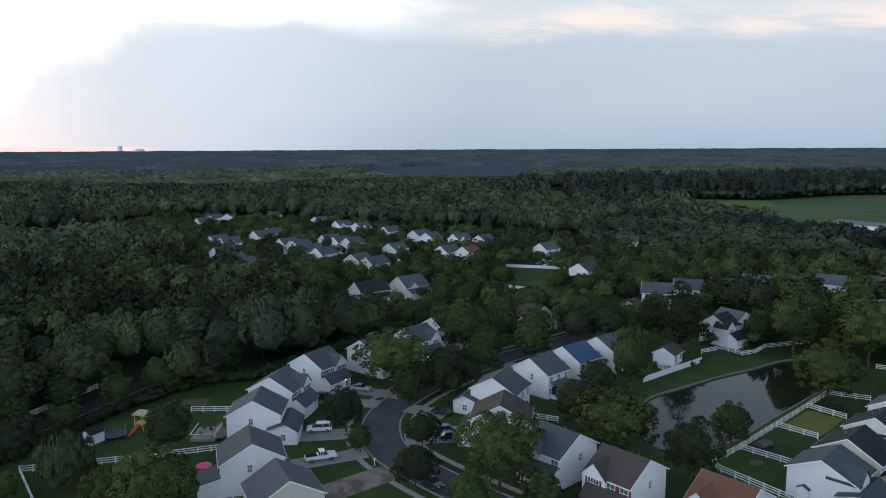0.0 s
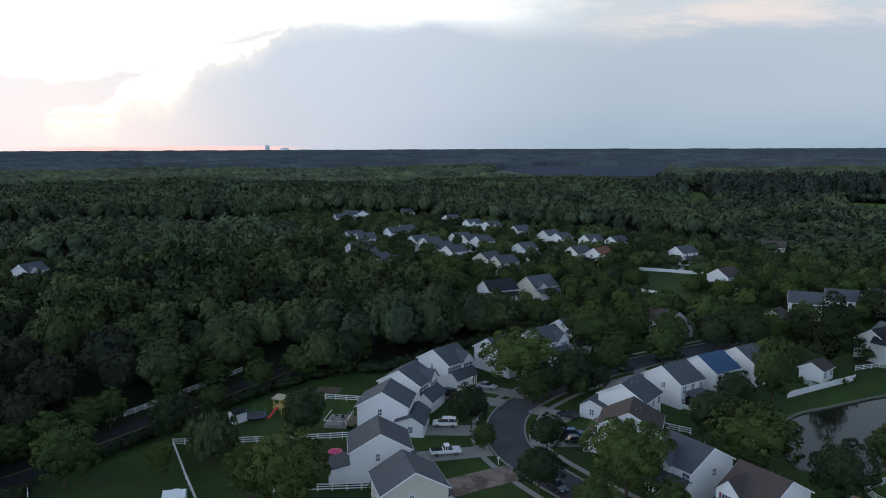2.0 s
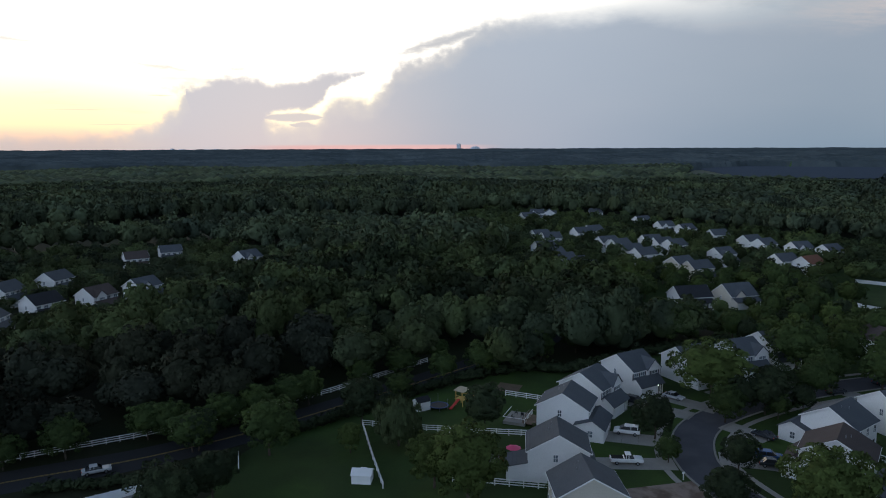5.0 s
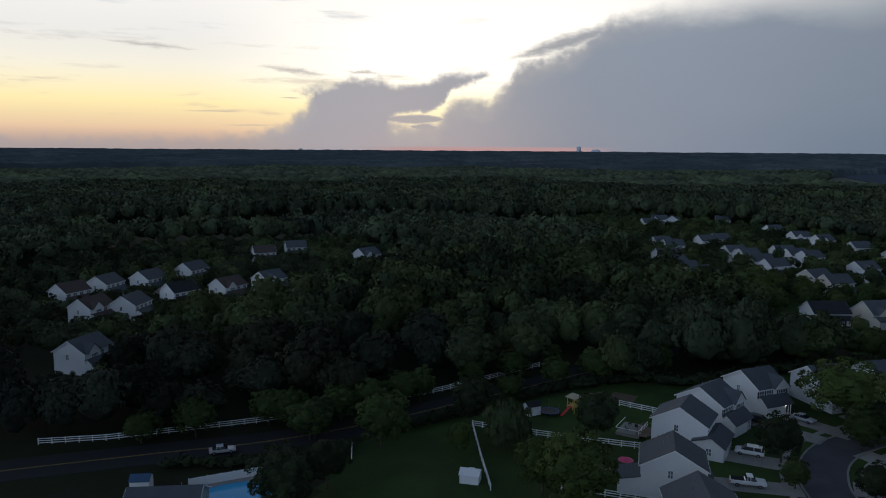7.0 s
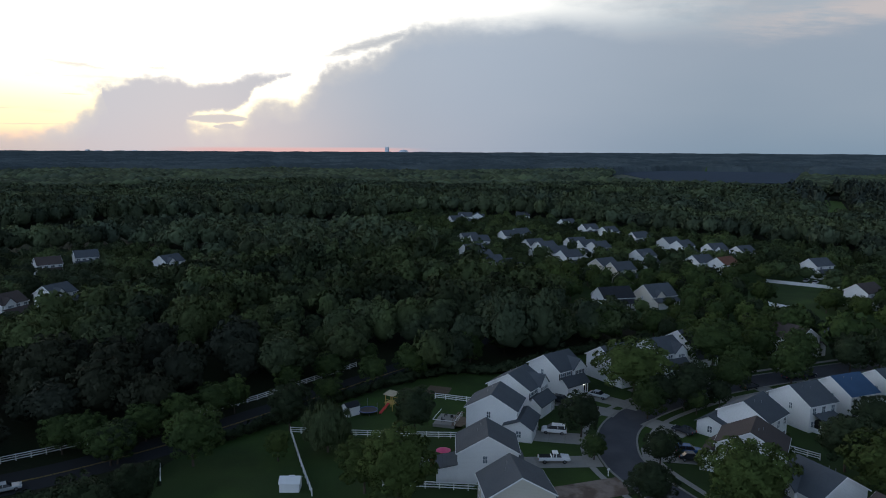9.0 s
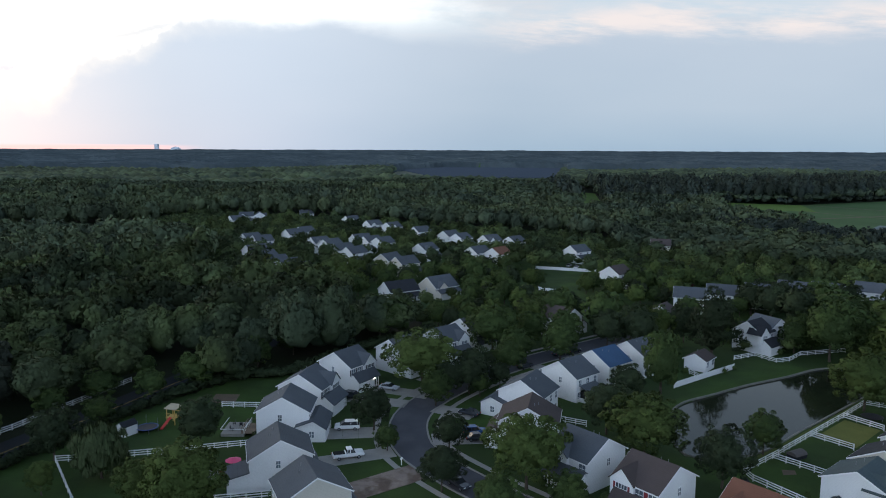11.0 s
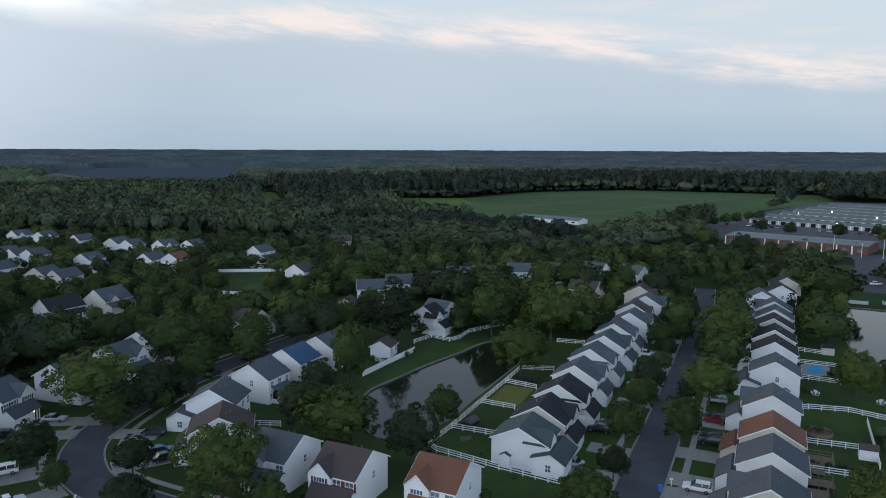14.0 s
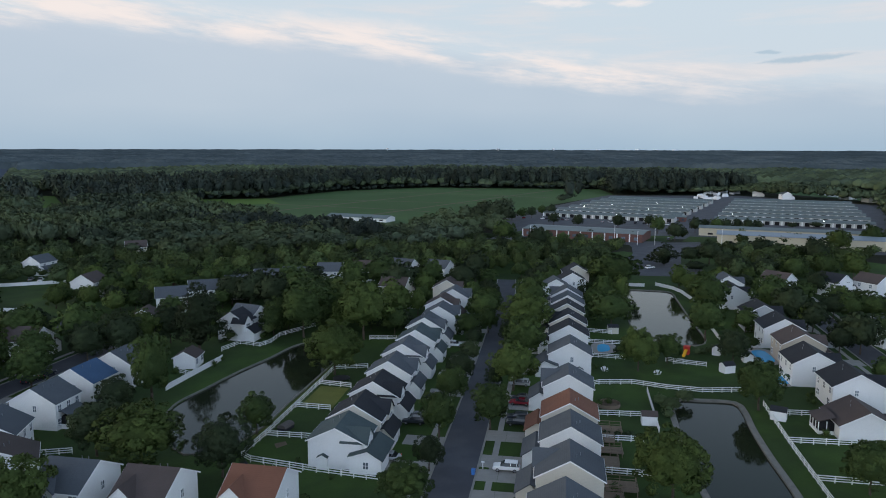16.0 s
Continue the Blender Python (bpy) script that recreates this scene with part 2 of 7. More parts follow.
GRASS = material("mown_grass", (0.036, 0.060, 0.019), 0.9, vary=0.30, scale=0.12, fine=2.5, bump=0.5, second=(0.049, 0.086, 0.021), second_scale=0.045, gloss=0.1)
GROUND = material("wild_ground", (0.024, 0.030, 0.014), 0.95, vary=0.35, scale=0.05, fine=1.2, bump=0.5, second=(0.028, 0.028, 0.017), second_scale=0.03, gloss=0.1)
FIELD = material("crop_field", (0.056, 0.104, 0.036), 0.9, vary=0.16, scale=0.012, fine=0.25, bump=0.2, second=(0.070, 0.120, 0.044), second_scale=0.006, gloss=0.1)
FIELD_PALE = material("pale_crop", (0.100, 0.160, 0.035), 0.9, vary=0.16, scale=0.012, fine=0.25, bump=0.2, gloss=0.1)
DRY_LAWN = material("dry_lawn", (0.150, 0.155, 0.045), 0.95, vary=0.3, scale=0.3, fine=3.0, bump=0.4, gloss=0.1)
SOIL = material("bare_soil", (0.13, 0.095, 0.065), 0.95, vary=0.3, scale=0.4, fine=4.0, bump=0.5)
ASPHALT = material("asphalt", (0.068, 0.070, 0.082), 0.85, vary=0.18, scale=0.15, fine=5.0, bump=0.2, second=(0.086, 0.088, 0.100), second_scale=0.12)
ASPHALT_NEW = material("dark_asphalt", (0.022, 0.023, 0.026), 0.9, vary=0.2, scale=0.15, fine=5.0, bump=0.2)
CONCRETE = material("concrete", (0.30, 0.285, 0.265), 0.85, vary=0.2, scale=0.5, fine=6.0, bump=0.2)
KERB = material("kerb_concrete", (0.27, 0.26, 0.24), 0.85, vary=0.2, scale=0.5, fine=6.0, bump=0.2)
STONE_EDGE = material("bank_stone", (0.19, 0.18, 0.16), 0.9, vary=0.4, scale=0.8, fine=4.0, bump=0.6)
VINYL = material("white_vinyl", (0.80, 0.80, 0.80), 0.5, vary=0.06, scale=0.8, fine=8.0, bump=0.0)
TRIM = material("white_trim", (0.82, 0.82, 0.82), 0.5, vary=0.05, scale=0.8, fine=8.0, bump=0.0)
SIDING = material("white_siding", (0.78, 0.78, 0.78), 0.6, vary=0.07, scale=0.25, fine=3.0, bump=0.25, courses=0.22, per_object=0.08)
SIDING_CREAM = material("cream_siding", (0.60, 0.56, 0.49), 0.6, vary=0.07, scale=0.25, fine=3.0, bump=0.25, courses=0.22, per_object=0.08)
SIDING_TAN = material("tan_siding", (0.45, 0.39, 0.32), 0.6, vary=0.07, scale=0.25, fine=3.0, bump=0.25, courses=0.22, per_object=0.08)
SIDING_GREY = material("grey_siding", (0.42, 0.43, 0.45), 0.6, vary=0.07, scale=0.25, fine=3.0, bump=0.25, courses=0.22, per_object=0.08)
SHINGLE = {
    "grey": material("grey_shingles", (0.088, 0.098, 0.112), 0.9, vary=0.22, scale=0.3, fine=5.0, bump=0.4, courses=0.16, per_object=0.15),
    "dark": material("charcoal_shingles", (0.026, 0.028, 0.034), 0.9, vary=0.25, scale=0.3, fine=5.0, bump=0.4, courses=0.16, per_object=0.15),
    "brown": material("brown_shingles", (0.080, 0.062, 0.058), 0.9, vary=0.22, scale=0.3, fine=5.0, bump=0.4, courses=0.16, per_object=0.15),
    "rust": material("rust_shingles", (0.190, 0.085, 0.055), 0.9, vary=0.22, scale=0.3, fine=5.0, bump=0.4, courses=0.16, per_object=0.1),
    "blue": material("blue_shingles", (0.055, 0.105, 0.190), 0.9, vary=0.22, scale=0.3, fine=5.0, bump=0.4, courses=0.16, per_object=0.1),
    "green": material("green_shingles", (0.066, 0.088, 0.092), 0.9, vary=0.22, scale=0.3, fine=5.0, bump=0.4, courses=0.16, per_object=0.15),
}
GLASS = material("window_glass", (0.13, 0.16, 0.19), 0.12, vary=0.35, scale=0.4, fine=1.2, bump=0.0, per_object=0.9, gloss=0.9)
SHUTTER_RED = material("red_shutter", (0.20, 0.03, 0.035), 0.6, bump=0.0)
SHUTTER_DARK = material("dark_shutter", (0.05, 0.055, 0.065), 0.6, bump=0.0)
DARK = material("dark_opening", (0.012, 0.012, 0.014), 0.9, bump=0.0)
WOOD = material("weathered_wood", (0.20, 0.15, 0.11), 0.8, vary=0.3, scale=1.5, fine=9.0)
WOOD_YELLOW = material("yellow_wood", (0.50, 0.34, 0.10), 0.7, vary=0.15, scale=1.5, fine=9.0)
METAL = material("grey_metal", (0.30, 0.31, 0.33), 0.4, 0.8, vary=0.1)
TYRE = material("tyre_rubber", (0.015, 0.015, 0.016), 0.9, vary=0.1, bump=0.0)
BARK = material("bark", (0.085, 0.065, 0.050), 0.95, vary=0.3, scale=2.0, fine=9.0, bump=0.6)
PLASTIC = {k: material(k + "_plastic", c, 0.5, vary=0.08, bump=0.0) for k, c in
           (("pink", (0.75, 0.10, 0.22)), ("blue", (0.05, 0.18, 0.50)), ("navy", (0.03, 0.07, 0.23)), ("yellow", (0.80, 0.42, 0.02)), ("red", (0.50, 0.05, 0.04)), ("black", (0.02, 0.02, 0.024)))}
PAINT = {k: material(k + "_car_paint", c, 0.25, vary=0.04, bump=0.0, gloss=0.6) for k, c in
         (("white", (0.80, 0.80, 0.80)), ("dark", (0.030, 0.034, 0.042)), ("blue", (0.030, 0.090, 0.240)), ("red", (0.22, 0.015, 0.025)), ("silver", (0.42, 0.44, 0.46)))}


def water_material(name, color, ripple):
    mat = bpy.data.materials.new(name)
    mat.use_nodes = True
    m = Nodes(mat.node_tree)
    vec = m.add("ShaderNodeTexCoord").outputs["Object"]
    relief = m.math("MULTIPLY_ADD", m.noise(vec, 0.9, 3.0), 0.8, m.math("MULTIPLY", m.noise(vec, 0.08, 2.0), 2.0))
    bsdf = m.add("ShaderNodeBsdfPrincipled", Base_Color=(*color, 1), Roughness=0.06, IOR=1.33, Specular_IOR_Level=0.4, Specular_Tint=(0.60, 0.88, 1.0, 1))
    m.put(bsdf, "Normal", m.add("ShaderNodeBump", Strength=ripple, Distance=0.06, Height=relief).outputs[0])
    m.tree.links.new(bsdf.outputs[0], m.add("ShaderNodeOutputMaterial").inputs[0])
    return mat


POND_WATER = water_material("pond_water", (0.018, 0.022, 0.012), 0.05)
POOL_WATER = water_material("pool_water", (0.06, 0.38, 0.66), 0.1)


def foliage(name, color, second):
    return material(name, color, 0.8, vary=0.28, scale=4.0, fine=15.0, bump=0.0, second=second, second_scale=2.2,
                    per_object=0.4, per_island=0.30, through_light=0.12, gloss=0.08)


LEAF = {"mid": foliage("leaves_mid", (0.051, 0.078, 0.027), (0.074, 0.106, 0.032)),
        "light": foliage("leaves_light", (0.072, 0.102, 0.030), (0.092, 0.124, 0.036)),
        "dark": foliage("leaves_dark", (0.036, 0.050, 0.026), (0.048, 0.065, 0.031)),
        "grey": foliage("leaves_grey", (0.098, 0.128, 0.058), (0.078, 0.106, 0.048)),
        "pine": foliage("pine_needles", (0.027, 0.038, 0.019), (0.038, 0.046, 0.024)),
        "plum": foliage("plum_leaves", (0.080, 0.022, 0.030), (0.060, 0.020, 0.026))}


def canopy(name, color, second, scale, fine, patch, cells=1.1, speckle=0.26):
    return material(name, color, 0.85, vary=0.30, scale=scale, fine=fine, bump=0.0, second=second, second_scale=patch,
                    per_island=speckle, through_light=0.12, gloss=0.06, cells=cells)


WOODS = canopy("wood_canopy", (0.049, 0.070, 0.036), (0.080, 0.108, 0.041), 0.35, 1.6, 0.025)
# Darker copies of WOODS: shade of back-lit, gappy crowns put into the colour.
SHADED_DARK_WOODS = canopy("shaded_dark_canopy", (0.026, 0.031, 0.026), (0.035, 0.042, 0.031), 0.25, 1.2, 0.03)
SHADED_NEAR_WOODS = canopy("shaded_near_canopy", (0.040, 0.055, 0.035), (0.074, 0.098, 0.041), 0.35, 1.6, 0.025)
# Paler and bluer than WOODS: distance haze is put into the leaf colour.
HAZY_MID_WOODS = canopy("hazy_mid_canopy", (0.058, 0.078, 0.055), (0.090, 0.116, 0.064), 0.12, 0.6, 0.012, 0.9, 0.20)
# The bluish cast over the dark green is haze mixed into the colour.
HAZY_FIELD_WOODS = canopy("hazy_field_canopy", (0.037, 0.049, 0.044), (0.050, 0.065, 0.054), 0.25, 1.2, 0.03, 0.8, 0.1)
# Horizon haze is painted in as this pale blue-grey base colour.
HAZY_FAR_WOODS = material("hazy_far_canopy", (0.064, 0.081, 0.088), 0.9, vary=0.35, scale=0.012, fine=0.06, bump=0.0, second=(0.092, 0.112, 0.118), second_scale=0.005, gloss=0.0, per_island=0.3)

# Skyline blocks: the haze in front of them is part of this pale colour.
HAZY_STONE = material("hazy_grey_stone", (0.72, 0.76, 0.80), 0.9, vary=0.1, scale=0.05, fine=0.5, bump=0.0, gloss=0.0)


# ---------------------------------------------------------------- mesh helpers
def mesh_of(name, verts, faces, mat, smooth=False):
    me = bpy.data.meshes.new(name)
    me.from_pydata([tuple(v) for v in verts], [], [tuple(f) for f in faces])
    me.materials.append(mat)
    if smooth:
        me.polygons.foreach_set("use_smooth", [True] * len(me.polygons))
    me.update()
    return me


def quick_mesh(name, verts, quads, tris, mat, smooth_tris=True, normals=None):
    """A mesh from number arrays: quads first, then triangles. normals: one for each corner point, of the soft form that leaves make up together."""
    me = bpy.data.meshes.new(name)
    nq, nt = len(quads), len(tris)
    me.vertices.add(len(verts))
    me.vertices.foreach_set("co", np.asarray(verts, dtype=np.float32).ravel())
    me.loops.add(nq * 4 + nt * 3)
    me.loops.foreach_set("vertex_index", np.concatenate([np.asarray(quads, dtype=np.int32).ravel(), np.asarray(tris, dtype=np.int32).ravel()]).astype(np.int32))
    me.polygons.add(nq + nt)
    me.polygons.foreach_set("loop_start", np.concatenate([np.arange(nq) * 4, nq * 4 + np.arange(nt) * 3]).astype(np.int32))
    me.polygons.foreach_set("use_smooth", np.concatenate([np.zeros(nq, bool), np.full(nt, smooth_tris)]))
    me.materials.append(mat)
    me.update(calc_edges=True)
    if normals is not None:
        me.attributes.new("custom_normal", "FLOAT_VECTOR", "POINT").data.foreach_set("vector", np.asarray(normals, dtype=np.float32).ravel())
    return me


MESHES = {}


def shared(key, make):
    if key not in MESHES:
        MESHES[key] = make()
    return MESHES[key]


def add_part(name, me, parent, at=None, label=""):
    ob = new(name, me)
    ob.parent = parent
    if at is not None:
        ob.matrix_basis = at
    if label:
        ob["label"] = label
    return ob


def empty(name, m, label, category, group="", kind=""):
    ob = new(name)
    ob.matrix_basis = m
    return tagged(ob, label, category, group, kind)


class Shape:
    """Collects boxes and prisms into one mesh."""

    def __init__(self):
        self.v, self.f = [], []

    def add(self, verts, faces):
        k = len(self.v)
        self.v += [tuple(p) for p in verts]
        self.f += [tuple(i + k for i in f) for f in faces]
        return self

    def box(self, x0, y0, z0, x1, y1, z1, m=None):
        p = [Vector(q) for q in ((x0, y0, z0), (x1, y0, z0), (x1, y1, z0), (x0, y1, z0), (x0, y0, z1), (x1, y0, z1), (x1, y1, z1), (x0, y1, z1))]
        if m is not None:
            p = [m @ q for q in p]
        return self.add(p, [(3, 2, 1, 0), (4, 5, 6, 7), (0, 1, 5, 4), (1, 2, 6, 5), (2, 3, 7, 6), (3, 0, 4, 7)])

    def prism(self, outline, x0, x1, axis="x"):
        """An outline of (y, z) drawn from x0 to x1 (or (x, z) along y)."""
        k = len(outline)
        put = (lambda s, a, b: (s, a, b)) if axis == "x" else (lambda s, a, b: (a, s, b)) if axis == "y" else (lambda s, a, b: (a, b, s))
        vs = [put(x0, a, b) for a, b in outline] + [put(x1, a, b) for a, b in outline]
        fs = [tuple(range(k))[::-1], tuple(range(k, 2 * k))] + [(i, (i + 1) % k, k + (i + 1) % k, k + i) for i in range(k)]
        return self.add(vs, fs)

    def tube(self, p, q, r0, r1, sides=8):
        p, q = Vector(p), Vector(q)
        d = (q - p).normalized()
        a = d.orthogonal().normalized()
        b = d.cross(a)
        ring = [(math.cos(2 * math.pi * i / sides), math.sin(2 * math.pi * i / sides)) for i in range(sides)]
        vs = [p + (a * c + b * s) * r0 for c, s in ring] + [q + (a * c + b * s) * r1 for c, s in ring]
        fs = [(i, (i + 1) % sides, sides + (i + 1) % sides, sides + i) for i in range(sides)]
        return self.add(vs, fs + [tuple(range(sides))[::-1], tuple(range(sides, 2 * sides))])

    def mesh(self, name, mat, bevel=0.0, smooth=False):
        me = mesh_of(name, self.v, self.f, mat, smooth)
        bm = bmesh.new()
        bm.from_mesh(me)
        bmesh.ops.recalc_face_normals(bm, faces=bm.faces)
        if bevel:
            bmesh.ops.bevel(bm, geom=bm.edges[:], offset=bevel, segments=1, affect="EDGES")
        bm.to_mesh(me)
        bm.free()
        return me


def curve_points(points, step=2.5, closed=False):
    """A smooth line through a few points."""
    pts = [Vector((*p, 0)) for p in points]
    k = len(pts)
    out = []
    for i in range(k if closed else k - 1):
        a, b, c, d = (pts[(i + j) % k] if closed else pts[min(max(i + j, 0), k - 1)] for j in (-1, 0, 1, 2))
        m = max(1, int((c - b).length / step))
        for s in range(m):
            t = s / m
            out.append(0.5 * (2 * b + (c - a) * t + (2 * a - 5 * b + 4 * c - d) * t * t + (3 * b - a - 3 * c + d) * t ** 3))
    if not closed:
        out.append(pts[-1])
    return out


def offset_line(line, d, closed=False):
    out = []
    for i, p in enumerate(line):
        a = line[i - 1] if i or closed else p
        b = line[(i + 1) % len(line)] if i + 1 < len(line) or closed else p
        t = (b - a).normalized()
        out.append(p + Vector((-t.y, t.x, 0)) * d)
    return out


def ribbon(name, line, w0, w1, z0, z1, mat, closed=False):
    """A slab along a line, from w0 to w1 to its left, with its top at z1."""
    a, b = offset_line(line, w0, closed), offset_line(line, w1, closed)
    vs, fs = [], []
    for p, q in zip(a, b):
        vs += [(p.x, p.y, z0), (p.x, p.y, z1), (q.x, q.y, z1), (q.x, q.y, z0)]
    k = len(line)
    for i in range(k if closed else k - 1):
        j, l = 4 * i, 4 * ((i + 1) % k)
        fs += [(j, l, l + 1, j + 1), (j + 1, l + 1, l + 2, j + 2), (j + 2, l + 2, l + 3, j + 3)]
    return mesh_of(name, vs, fs, mat)


def inside(x, y, poly):
    hit = np.zeros(np.shape(x), bool)
    for (x0, y0), (x1, y1) in zip(poly, poly[1:] + poly[:1]):
        if y0 != y1:
            hit ^= ((y0 > y) != (y1 > y)) & (x < (x1 - x0) * (y - y0) / (y1 - y0) + x0)
    return hit


def line_distance(x, y, line):
    best = np.full(np.shape(x), 1e9)
    for p, q in zip(line, line[1:]):
        dx, dy = q.x - p.x, q.y - p.y
        t = np.clip(((x - p.x) * dx + (y - p.y) * dy) / (dx * dx + dy * dy + 1e-9), 0, 1)
        best = np.minimum(best, np.hypot(x - p.x - t * dx, y - p.y - t * dy))
    return best


# streets run along U (43 degrees) and V across it
U, V = Vector((math.cos(radians(43)), math.sin(radians(43)))), Vector((-math.sin(radians(43)), math.cos(radians(43))))


def uv(u, v):
    return (U.x * u + V.x * v, U.y * u + V.y * v)


# ---------------------------------------------------------------- the plan of the ground
POND_A = [(45, 153), (55, 160.5), (66, 168), (77, 174.3), (87, 180.8), (95, 182), (99, 176), (93, 165), (77, 150), (66, 140), (55, 130), (46, 125), (39, 127), (39, 140)]
POND_B = [(133, 90), (139, 86.5), (143.5, 81), (140, 76.5), (132, 70), (122, 61), (111, 50.5), (100, 42), (90, 48), (99, 60), (111, 71.5), (120, 80)]
POND_C = [(225, 176), (235, 168), (236, 162), (225, 151.5), (203, 131.5), (184, 114), (176, 114), (172, 124), (180, 137), (192, 148), (208, 160)]
PONDS = [[(p.x, p.y) for p in curve_points(pond, 2.0, True)] for pond in (POND_A, POND_B, POND_C)]
ROAD_BEND = curve_points([(46, 66), (27, 84), (12, 101), (-1, 114), (-9.6, 125), (-12.3, 134), (-12.4, 143), (-9.5, 152), (-3, 163), (6, 174.5), (17, 185.5), (30, 197), (47, 212), (62, 226)])
ROAD_ROW = curve_points([uv(60, 17), uv(150, 17), uv(200, 17.4), uv(240, 18.6), uv(300, 22)])
ROAD_EAST = curve_points([uv(60, -82), uv(160, -82), uv(240, -84), uv(300, -88)])
ROAD_MAIN = curve_points([(-150, 20), (-132, 48), (-113, 73), (-101, 88), (-91, 106), (-82, 128), (-74, 149), (-64, 178), (-56, 210)])
ROAD_CROSS = curve_points([uv(285, 21), (150, 235), (110, 232), (62, 226), (44, 243), (32, 256), (27, 268)])
ROAD_GATE = curve_points([(262, 196), (282, 215), (333, 244), (362, 262), (413, 286), (461, 304), (560, 355)])
ROAD_WORKS = curve_points([(420, 150), (380, 200), (352, 246), (318, 296), (285, 345)])
ROADS = [(ROAD_BEND, 3.6), (ROAD_ROW, 3.6), (ROAD_EAST, 3.8), (ROAD_MAIN, 4.6), (ROAD_CROSS, 3.8), (ROAD_GATE, 5.0), (ROAD_WORKS, 5.5)]
VILLAGE = [(-150, 10), (-118, 50), (-88, 88), (-66, 150), (-43, 172), (-31, 190), (-13, 213), (-22, 240), (-58, 268), (-112, 300), (-155, 390), (-225, 470),
           (-215, 545), (-120, 540), (-20, 470), (60, 420), (110, 345), (170, 335), (230, 300), (300, 250), (340, 205), (390, 120), (380, 20), (180, -30)]
WEST_VILLAGE = [(-300, 90), (-215, 75), (-150, 78), (-160, 112), (-180, 125), (-182, 170), (-190, 205), (-200, 280), (-280, 300), (-340, 220)]
FIELD_A = [(235, 770), (195, 560), (215, 440), (262, 385), (335, 405), (400, 437), (450, 452), (515, 492), (690, 560), (760, 640), (600, 810), (460, 810), (325, 735)]
FIELD_B = [(90, 600), (112, 590), (150, 905), (120, 960)]
SOLAR = [(-150, 1150), (120, 1080), (245, 1950), (-85, 1960), (-185, 1720)]
WORKS = [(300, 330), (390, 250), (445, 165), (560, 205), (770, 300), (790, 460), (668, 556), (500, 478), (455, 456), (385, 418), (343, 372)]
WORKS_FRONT = [(300, 330), (225, 300), (300, 250), (340, 205), (392, 120), (480, 140), (445, 165), (390, 250)]
FARM = [(820, 330), (900, 300), (1000, 440), (880, 480)]


def pond_depth(x, y):
    low = np.zeros(np.shape(x))
    for pond in PONDS:
        near = line_distance(x, y, [Vector((*p, 0)) for p in pond + pond[:1]])
        low = np.where(inside(x, y, pond), -np.clip(near * 0.6, 0.0, 1.3) - 0.12, low)
    return low


def far_shrink(x, y):
    """Beyond 1.2 km the plain closes up towards a skyline 5 km off that stands for one at 12.5 km."""
    r = np.hypot(x, y)
    return np.where(r < 1200, 1.0, np.minimum(1.0, r / (1200 * (12500 / 1200) ** (np.clip(r - 1200, 0, 3750) / 3750))))


def far_rise(x, y):
    return np.where(np.hypot(x, y) > 1200, 55 * (1 - far_shrink(x, y)), 0.0)


def grid_line(lo, hi, near_lo, near_hi, step):
    mid = list(np.arange(near_lo, near_hi + 0.1, step))
    out, d, p = [], step, near_hi
    while p < hi:
        d *= 1.22
        p += d
        out.append(p)
    low, d, p = [], step, near_lo
    while p > lo:
        d *= 1.22
        p -= d
        low.append(p)
    return np.array(low[::-1] + mid + out)


gx, gy = grid_line(-5200, 5200, -130, 242, 2.0), grid_line(-5200, 5200, 40, 240, 2.0)
GX, GY = np.meshgrid(gx, gy)
GZ = far_rise(GX, GY) + pond_depth(GX, GY)
idx = np.arange(GX.size).reshape(GX.shape)
quads = np.stack([idx[:-1, :-1], idx[:-1, 1:], idx[1:, 1:], idx[1:, :-1]], -1).reshape(-1, 4)
ground = tagged(new("ground", quick_mesh("ground", np.stack([GX, GY, GZ], -1).reshape(-1, 3), quads, np.zeros((0, 3), int), GROUND)),
                "grassy earth with hollows for the ponds, running to the horizon", "ground", kind="structure")
ground.data.polygons.foreach_set("use_smooth", np.ones(len(ground.data.polygons), bool))


def sheet(name, outline, z, mat, label, category, kind="structure"):
    bm = bmesh.new()
    bm.faces.new([bm.verts.new((x, y, z)) for x, y in outline])
    bm.normal_update()
    bmesh.ops.triangulate(bm, faces=bm.faces[:])
    bm.normal_update()
    bmesh.ops.reverse_faces(bm, faces=[f for f in bm.faces if f.normal.z < 0])
    me = bpy.data.meshes.new(name)
    bm.to_mesh(me)
    bm.free()
    me.materials.append(mat)
    return tagged(new(name, me), label, category, kind=kind)


for pond, name in zip((POND_A, POND_B, POND_C), ("pond_water", "pond_water", "pond_water")):
    line = curve_points(pond, 2.0, True)
    sheet("water", [(p.x, p.y) for p in line], -0.30, POND_WATER, "still dark pond water mirroring the sky", "pond")
    tagged(new("pond_bank", ribbon("pond_bank", line, *((-0.9, 0.3) if pond is POND_B else (-0.22, 0.18)), -0.6, 0.08, STONE_EDGE, True)), "pale stone edging round the pond", "pond edge", kind="structure")

for k, (line, half) in enumerate(ROADS):
    tagged(new("road", ribbon("road", line, -half, half, -0.1, 0.03 + 0.005 * k, ASPHALT_NEW if line is ROAD_MAIN else ASPHALT)), "grey asphalt residential street with worn patches", "road", kind="structure")
for line, half in ROADS[:3]:
    for side in (-1, 1):
        a, b = sorted((side * half, side * (half + 0.35)))
        tagged(new("kerb", ribbon("kerb", line, a, b, -0.1, 0.15, KERB)), "pale concrete kerb along the street", "kerb", kind="structure")
        a, b = sorted((side * (half + 2.1), side * (half + 3.2)))
        tagged(new("sidewalk", ribbon("sidewalk", line, a, b, -0.1, 0.06, CONCRETE)), "pale concrete sidewalk along the street", "sidewalk", kind="structure")
